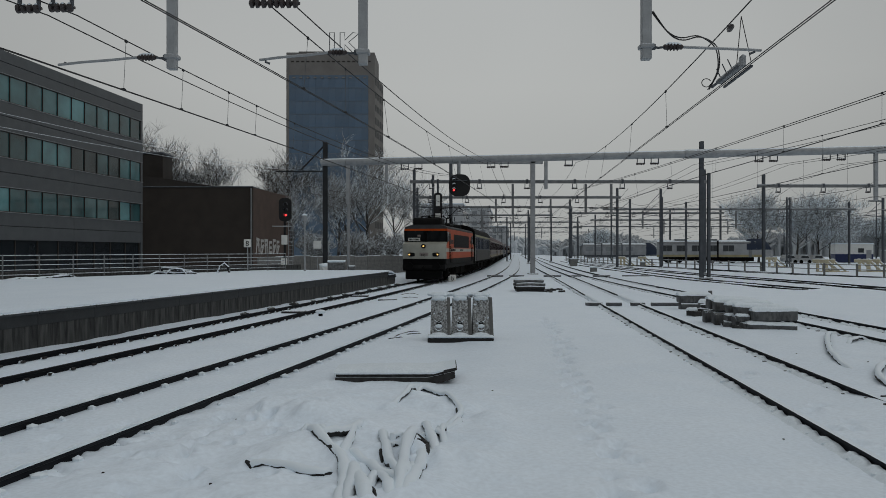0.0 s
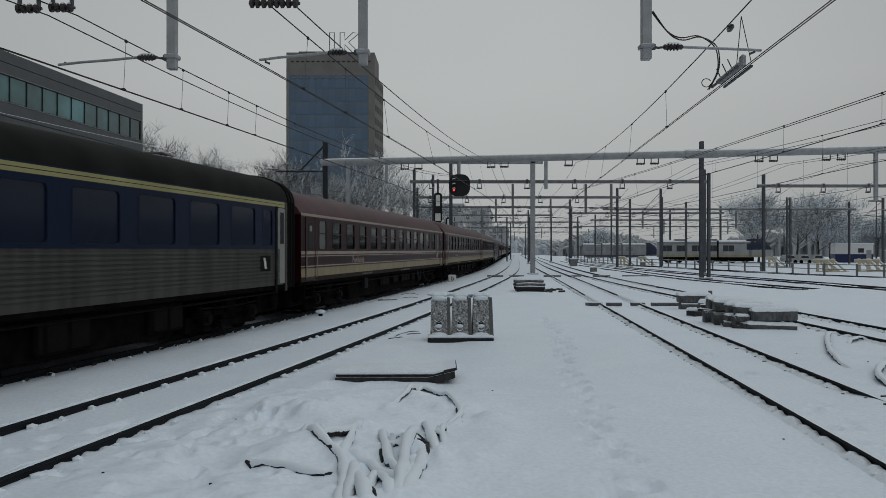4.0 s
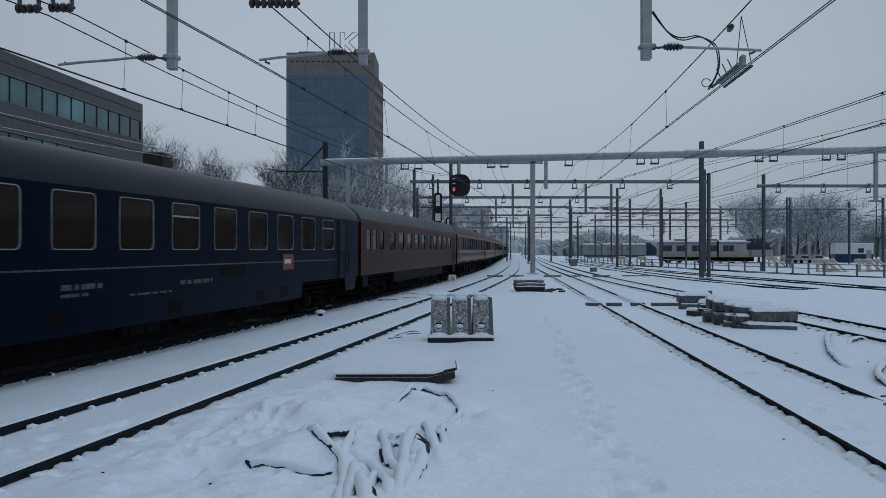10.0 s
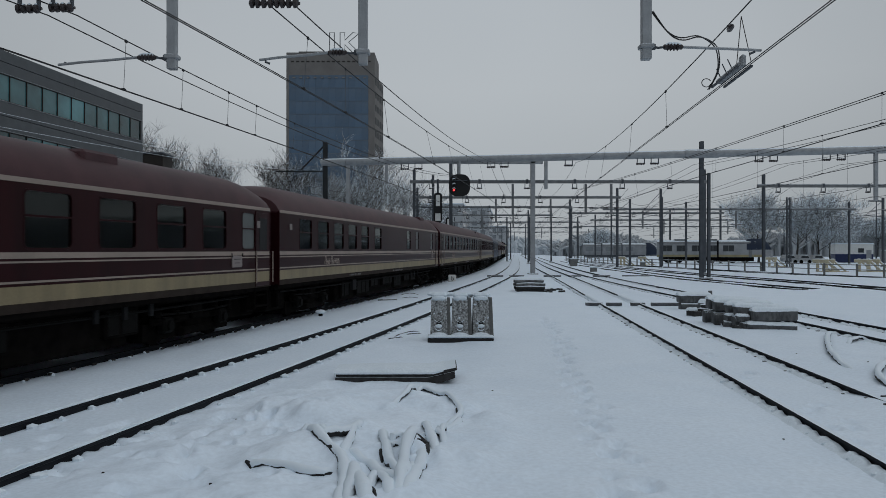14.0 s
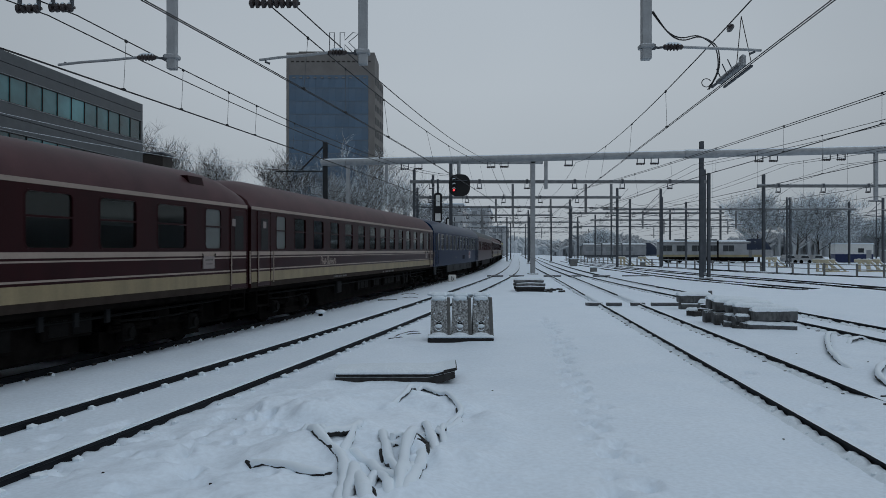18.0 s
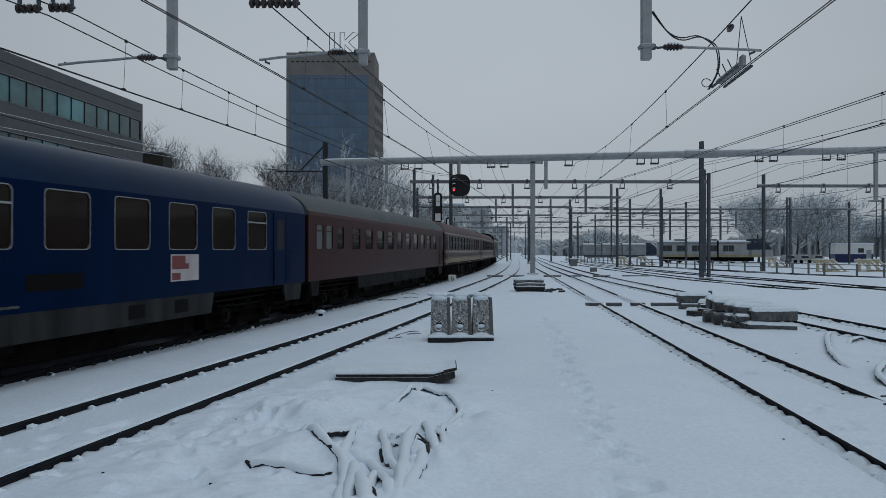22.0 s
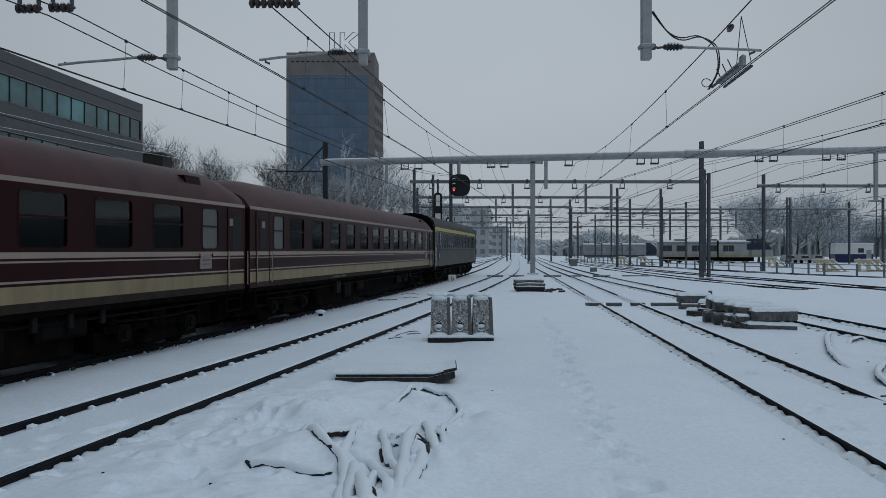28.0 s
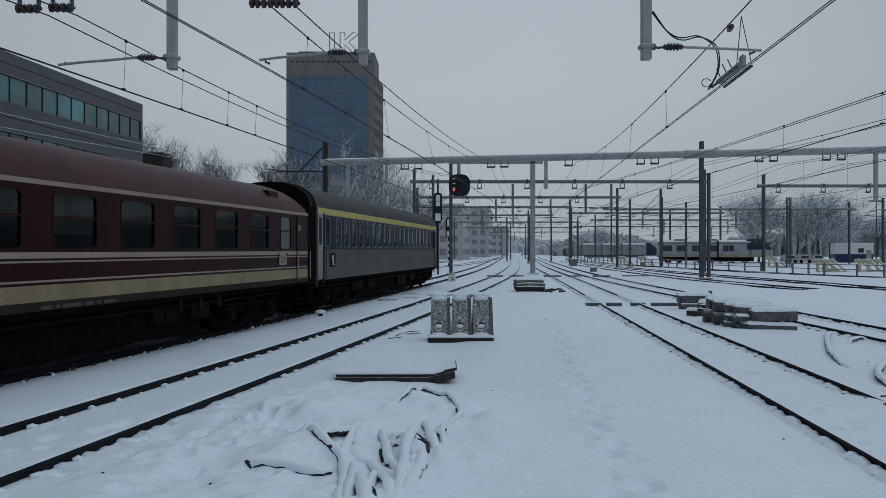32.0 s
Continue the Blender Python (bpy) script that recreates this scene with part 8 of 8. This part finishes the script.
def parked_train(x, y, turn, long, cab, label, side):
    t = thing("parked_train", label, "train", Matrix.Translation((x, y, 0)) @ pose(0, 0, 0, 0, 0, turn), group="trains in the sidings")
    prof = [(1.36, 0.95), (1.41, 1.5), (1.42, 2.3), (1.38, 3.0), (1.30, 3.25), (-1.30, 3.25), (-1.38, 3.0), (-1.42, 2.3), (-1.41, 1.5), (-1.36, 0.95)]
    part("body", Shape().loft([[(xx, yy, z) for yy, z in prof] for xx in (0, long)]), side, t)
    part("roof", Shape().loft([[(xx, yy, z) for yy, z in ((1.31, 3.22), (1.2, 3.42), (0.9, 3.58), (0.4, 3.66), (-0.4, 3.66), (-0.9, 3.58), (-1.2, 3.42), (-1.31, 3.22))] for xx in (0, long)]), GALV_MID, t, "grey rounded roof")
    # With cab off, paler metal and panes paint in the haze.
    part("underframe", Shape().box(0.3, long - 0.3, -1.25, 1.25, 0.3, 0.95, 0.05), DARK_METAL if cab else GALV_DARK, t)
    n = int((long - 1.6) / 2.35)
    for k in range(n):
        x0 = 0.7 + 2.35 * k
        win = part("window", Shape().box(x0 - 0.04, x0 + 1.64, -1.445, -1.40, 1.86, 2.84), GALV_MID, t)
        part("pane", Shape().box(x0, x0 + 0.78, -1.452, -1.445, 1.90, 2.80).box(x0 + 0.84, x0 + 1.6, -1.452, -1.445, 1.90, 2.80), WINDOW_DARK if cab else FLAT_GLASS, win)
        if k % 3 == 2:
            part("door", Shape().box(x0 + 1.76, x0 + 2.28, -1.45, -1.40, 1.0, 3.0, 0.01), GALV_MID, t)
        if k % 2:
            part("roof_box", Shape().box(x0 - 0.3, x0 + 1.5, -0.95, 0.95, 3.6, 3.88, 0.06), GALV_MID, t)
    part("gutter", Shape().box(0.1, long - 0.1, -1.40, -1.34, 3.05, 3.12), GALV_DARK, t)
    for x0 in (long * 0.3, long * 0.62):
        part("car_joint", Shape().box(x0 - 0.12, x0 + 0.12, -1.46, 1.46, 0.9, 3.6), BLACK if cab else GALV_DARK, t)
    for k in range(int(long / 5)):
        for dx in (0.0, 1.9):
            part("wheelset", Shape().tube([(1.6 + 5 * k + dx, -1.0, 0.46), (1.6 + 5 * k + dx, 1.0, 0.46)], 0.46, 12), DARK_METAL, t)
    if cab:
        part("yellow_band", Shape().box(0, long - 0.5, -1.44, -1.405, 1.0, 1.32), EMU_YELLOW, t)
        part("cab", Shape().loft([[(xx, yy * k, 2.12 + (z - 2.12) * h) for yy, z in ((1.43, 2.12), (1.40, 3.1), (0.9, 3.9), (-0.9, 3.9), (-1.40, 3.1), (-1.43, 2.12))] for xx, k, h in ((long - 1.4, 1.0, 0.9), (long - 0.6, 1.01, 1.0), (long + 1.0, 0.97, 0.98), (long + 1.9, 0.86, 0.55), (long + 2.3, 0.74, 0.1))]), EMU_BLUE, t, "dark blue cab with sloping windscreen", smooth=True)
        part("nose", Shape().loft([[(xx, yy * k, z) for yy, z in ((1.40, 0.95), (1.42, 2.14), (-1.42, 2.14), (-1.40, 0.95))] for xx, k in ((long - 0.02, 1.0), (long + 1.4, 0.97), (long + 2.2, 0.82), (long + 2.5, 0.66))]), side, t)
        part("nose_band", Shape().box(long - 0.4, long + 1.3, -1.435, -1.39, 1.0, 1.35), EMU_YELLOW, t)
        part("cab_door", Shape().box(long - 1.1, long - 0.62, -1.45, -1.40, 1.02, 2.1, 0.01), GALV_MID, t)
        part("pantograph", Shape().tube([(4.0, 0, 3.66), (5.4, 0, 4.15), (4.2, 0, 4.55)], 0.05, 6).tube([(4.2, -0.8, 4.5), (4.2, 0.8, 4.5)], 0.05, 6), BLACK, t)
    else:
        part("cab", Shape().loft([[(xx, yy * k, 0.95 + (z - 0.95) * h) for yy, z in ((1.38, 0.95), (1.41, 2.8), (0.9, 3.8), (-0.9, 3.8), (-1.41, 2.8), (-1.38, 0.95))] for xx, k, h in ((long - 0.1, 1.0, 1.0), (long + 1.0, 0.98, 0.98), (long + 2.1, 0.86, 0.72), (long + 2.6, 0.7, 0.4))]), EMU_BLUE, t, "dark rounded cab end", smooth=True)
    part("roof_snow", Shape().box(0.5, long - 2.5, -0.4, 0.6, 3.60, 3.68, 0.03), SNOW_CAP, t)
    return t


parked_train(34.9, 128.2, -14, 15.0, True, "parked off-white electric train with dark sloping cab", EMU_SIDE)
# Pale grey side colour carries the haze over the far sidings.
HAZY = paint("haze_pale_train", (0.27, 0.28, 0.295), (0.20, 0.21, 0.22))
parked_train(33.8, 190, -9, 14.8, False, "grey train standing in the hazy sidings", HAZY)
shed = thing("yard_cabin", "white flat-roofed yard cabin with blue lower band", "cabin", Matrix.Translation((67.4, 135, GROUND)) @ pose(0, 0, 0, 0, 0, -12))
part("upper_wall", Shape().box(0, 6.0, 0, 3, 1.5, 3.2, 0.03), WHITE, shed)
part("lower_wall", Shape().box(0.02, 5.98, 0.02, 2.98, 0, 1.5), SHED_BLUE, shed)
part("roof", Shape().box(-0.1, 6.1, -0.1, 3.1, 3.2, 3.4, 0.05), SNOW_CAP, shed)
part("window", Shape().box(3.6, 4.5, -0.03, 0.05, 1.75, 2.5), WINDOW_DARK, shed)
part("door", Shape().box(4.9, 5.7, -0.03, 0.05, 0.1, 2.2), EMU_SIDE, shed)
for x, y in ((63.2, 112),):
    v = thing("parked_van", "parked white van dusted with snow", "van", Matrix.Translation((x, y, GROUND)))
    part("body", Shape().prism([(0, 0.35), (4.6, 0.35), (4.7, 1.1), (3.9, 1.25), (3.3, 2.0), (0.1, 2.05)], 1, 0, 1.8), EMU_SIDE, v)
    part("window", Shape().prism([(2.3, 1.25), (3.6, 1.25), (3.2, 1.85), (2.3, 1.85)], 1, -0.02, 0.0), WINDOW_DARK, v)
    part("snow_cap", Shape().box(0.1, 3.2, 0.1, 1.7, 2.02, 2.14, 0.04), SNOW_CAP, v)
    for xx in (0.9, 3.7):
        part("wheel", Shape().tube([(xx, -0.03, 0.33), (xx, 0.2, 0.33)], 0.33, 14), RUBBER, v)
for x, y in ((55.6, 128), (58.4, 129), (60.9, 129.5)):
    v = thing("parked_car", "grey parked car with a snow-covered roof", "car", Matrix.Translation((x, y, GROUND)))
    part("body", Shape().prism([(0, 0.3), (2.2, 0.3), (2.25, 0.75), (1.9, 0.85), (1.6, 1.3), (0.3, 1.35), (0.0, 0.9)], 1, 0, 1.7), CAR_DARK, v)
    part("window", Shape().prism([(0.4, 0.88), (1.75, 0.88), (1.52, 1.24), (0.5, 1.26)], 1, -0.02, 0.0), WINDOW_DARK, v)
    part("snow_cap", Shape().box(0.3, 1.6, 0.1, 1.6, 1.3, 1.42, 0.05), SNOW_CAP, v)
    for xx in (0.45, 1.8):
        part("wheel", Shape().tube([(xx, -0.03, 0.3), (xx, 0.2, 0.3)], 0.3, 12), RUBBER, v)

# ---- bare winter trees with snow on their twigs ----
BARK = material("snowy_bark", (0.05, 0.045, 0.04), (0.03, 0.028, 0.026), rough=0.9, scale=5, grain=18, bump=0.0, snow=1.1)
TWIG = material("snowy_twigs", (0.06, 0.055, 0.05), rough=0.9, scale=5, grain=8, bump=0.0, snow=1.2)
FROST = material("frosted_twigs", (0.17, 0.165, 0.16), (0.10, 0.098, 0.095), rough=0.9, scale=3, grain=8, bump=0.0, snow=1.4)
SNOWY = material("snow_lined_branches", (0.20, 0.195, 0.19), (0.12, 0.117, 0.115), rough=0.9, scale=3, grain=8, bump=0.0, snow=1.75)
BARE = material("bare_dark_twigs", (0.045, 0.04, 0.038), rough=0.9, scale=5, grain=8, bump=0.0, snow=1.0)


def tree_meshes(seed, high, wide, lean=0.0, dense=4, twig=0.013, spread=0.0, bark=None):
    rt = random.Random(seed)
    trunk, crown = Shape(), Shape()

    def bough(p, d, length, r, level):
        pts, rs = [p], [r]
        q = p.copy()
        steps = 4 if level < 2 else (3 if level < 4 else 2)
        for i in range(steps):
            d = (d + Vector((rt.uniform(-1, 1), rt.uniform(-1, 1), rt.uniform(-0.4, 0.8))) * (0.12 + 0.07 * level)).normalized()
            q = q + d * (length / steps)
            pts.append(q.copy())
            rs.append(r * (1 - 0.72 * (i + 1) / steps))
        (trunk if level < 2 else crown).tube(pts, rs, 6 if level < 2 else 3)
        if level == 4:
            return
        n = (9, dense + 2, dense + 3, dense + 3)[level]
        for k in range(n):
            t = rt.uniform(0.35, 1.0) if level else rt.uniform(0.4, 1.0)
            i = min(int(t * steps), steps - 1)
            base = pts[i].lerp(pts[i + 1], t * steps - i)
            a = rt.uniform(0, 2 * math.pi)
            out = Vector((math.cos(a), math.sin(a), rt.uniform(0.15, 0.9)))
            nd = (d * 0.6 + out * (0.8 + spread if level else wide)).normalized()
            bough(base, nd, length * rt.uniform(0.5 + spread, 0.72 + spread), max(rs[i] * 0.55, twig), level + 1)

    bough(Vector((0, 0, 0)), Vector((lean, 0, 1)).normalized(), high * 0.5, high * 0.022, 0)
    return trunk.mesh("trunk", BARK), crown.mesh("crown", bark or TWIG)


KINDS = [tree_meshes(1, 14, 1.0), tree_meshes(2, 13, 1.2, 0.1), tree_meshes(3, 15, 0.75), tree_meshes(5, 12, 1.5, -0.08, 5), tree_meshes(7, 9.6, 1.9, 0.05, 4, 0.033, 0.15, SNOWY), tree_meshes(8, 9.6, 1.7, -0.1, 4, 0.033, 0.15, SNOWY), tree_meshes(21, 13, 1.05, 0.0, 5, 0.013, 0.02, BARE),
         tree_meshes(31, 12, 1.35, 0.05, 3, 0.016, 0.08, FROST), tree_meshes(33, 12, 1.15, -0.06, 3, 0.016, 0.08, FROST)]


def tree(kind, x, y, size, turn, label):
    t = thing("tree", label, "tree", Matrix.Translation((x, y, GROUND - 0.1)) @ pose(0, 0, 0, 0, 0, turn) @ Matrix.Diagonal((size, size, size, 1)))
    part("trunk", KINDS[kind][0], None, t)
    part("crown", KINDS[kind][1], None, t, "fine bare twigs with rime")
    return t


for kind, x, y, size, turn, label in (
        (6, -37.2, 103, 1.33, 10, "tall bare tree behind the brown hall, lightly snowed"),
        (6, -33.0, 106, 1.16, 110, "bare tree above the brown hall roof"),
        (6, -22.8, 118, 1.28, 250, "bare snowy tree beside the office tower"),
        (8, -18.0, 92, 0.72, 30, "snow-laden tree before the office tower"),
        (7, -12.6, 97, 0.92, 160, "broad snow-laden tree before the office tower"),
        (8, -9.2, 95, 1.12, 300, "snow-laden tree beside the main gantry"),
        (7, -5.8, 104, 1.0, 300, "broad snowy tree behind the signals"),
        (8, -2.6, 112, 0.82, 80, "snowy tree near the far flats"),
        (8, -15.0, 112, 1.0, 200, "bare tree near the office tower foot"),
        (4, 52.6, 131, 1.05, 20, "broad snow-laden tree beyond the sidings"),
        (5, 59.7, 133, 1.1, 140, "snow-laden tree beyond the sidings"),
        (4, 64.2, 134, 1.05, 230, "broad snow-laden tree by the yard cabin"),
        (5, 72.0, 146, 0.8, 60, "snow-laden tree behind the yard cabin"),
        (4, 128.0, 245, 1.2, 10, "hazy dark tree far beyond the yard"),
        (5, 138.0, 250, 1.3, 90, "hazy dark tree far beyond the yard"),
        (4, 148.0, 250, 1.2, 170, "hazy dark tree far beyond the yard"),
        (4, 47.5, 236, 0.8, 300, "snowy tree behind the parked train")):
    tree(kind, x, y, size, turn, label)

bush_t, bush_c = tree_meshes(9, 4.2, 2.4, 0, 4, 0.012, 0.0, FROST)
for k, (x, y, s) in enumerate(((-10.5, 66, 0.8), (-8.4, 70, 0.9), (-6.4, 73, 0.9), (-4.6, 76, 1.0), (-11.8, 75, 1.1), (-9.0, 80, 1.2), (-6.0, 84, 1.2), (-3.4, 88, 1.2), (-14, 84, 1.2))):
    b = thing("bush", "snow-laden bare shrub behind the boundary wall", "bush", Matrix.Translation((x, y, GROUND)) @ pose(0, 0, 0, 0, 0, 67 * k) @ Matrix.Diagonal((s, s, s, 1)), group="shrubs behind the wall")
    part("stems", bush_t, None, b)
    part("twig_crown", bush_c, None, b)

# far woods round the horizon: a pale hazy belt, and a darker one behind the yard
# Haze is painted into both base colours, paler and greyer than bare wood.
WOODS = material("haze_tinted_far_woods", (0.56, 0.59, 0.62), (0.44, 0.47, 0.50), rough=1.0, scale=0.05, grain=0.4, bump=0)
YARD_WOODS = material("haze_tinted_yard_woods", (0.40, 0.42, 0.44), (0.31, 0.325, 0.34), rough=1.0, scale=0.06, grain=0.4, bump=0, snow=0.5)
rw = random.Random(12)


def bare_belt(shape, x, y, h, w):
    """One slender bare tree of a far wood: a stem and a few rising boughs."""
    shape.tube([(x, y, -1), (x + rw.uniform(-0.5, 0.5), y, h * 0.5), (x + rw.uniform(-1.6, 1.6), y, 0.93 * h)], [w, w, 0.5 * w], 4)
    for _ in range(3):
        z, dx = h * rw.uniform(0.35, 0.78), rw.uniform(-3.4, 3.4)
        shape.tube([(x, y, z), (x + 0.6 * dx, y, z + 0.12 * h), (x + dx, y, min(z + 0.22 * h, 0.95 * h))], [0.8 * w, 0.9 * w, 0.3 * w], 4)


woods = Shape()
for k in range(4800):
    a = rw.uniform(-0.95, 0.95)
    d = rw.uniform(330, 560)
    if -0.02 < a < 0.10:
        d = rw.uniform(560, 700)
    h = rw.uniform(4.5, 8.0) * (1.3 if a < -0.1 else 1.0) * (1 + 0.3 * math.sin(23 * a) * math.sin(9 * a + 1)) * d / 420
    bare_belt(woods, d * math.sin(a), d * math.cos(a), h, rw.uniform(0.5, 1.1))
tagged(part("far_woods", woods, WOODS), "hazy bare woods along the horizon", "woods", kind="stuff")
yard_woods = Shape()
for k in range(3600):
    a = rw.uniform(0.14, 0.95)
    d = rw.uniform(285, 330)
    top = float(np.interp(a, [0.14, 0.18, 0.23, 0.26, 0.32, 0.40, 0.44, 0.47, 0.50, 0.56, 0.95], [4.0, 9.0, 8.5, 5.0, 5.0, 9.0, 8.5, 9.0, 12.5, 15.5, 14.0]))
    bare_belt(yard_woods, d * math.sin(a), d * math.cos(a), top * rw.uniform(0.72, 1.04), rw.uniform(0.3, 0.75))
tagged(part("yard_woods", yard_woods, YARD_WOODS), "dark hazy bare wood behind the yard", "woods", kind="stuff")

motions()
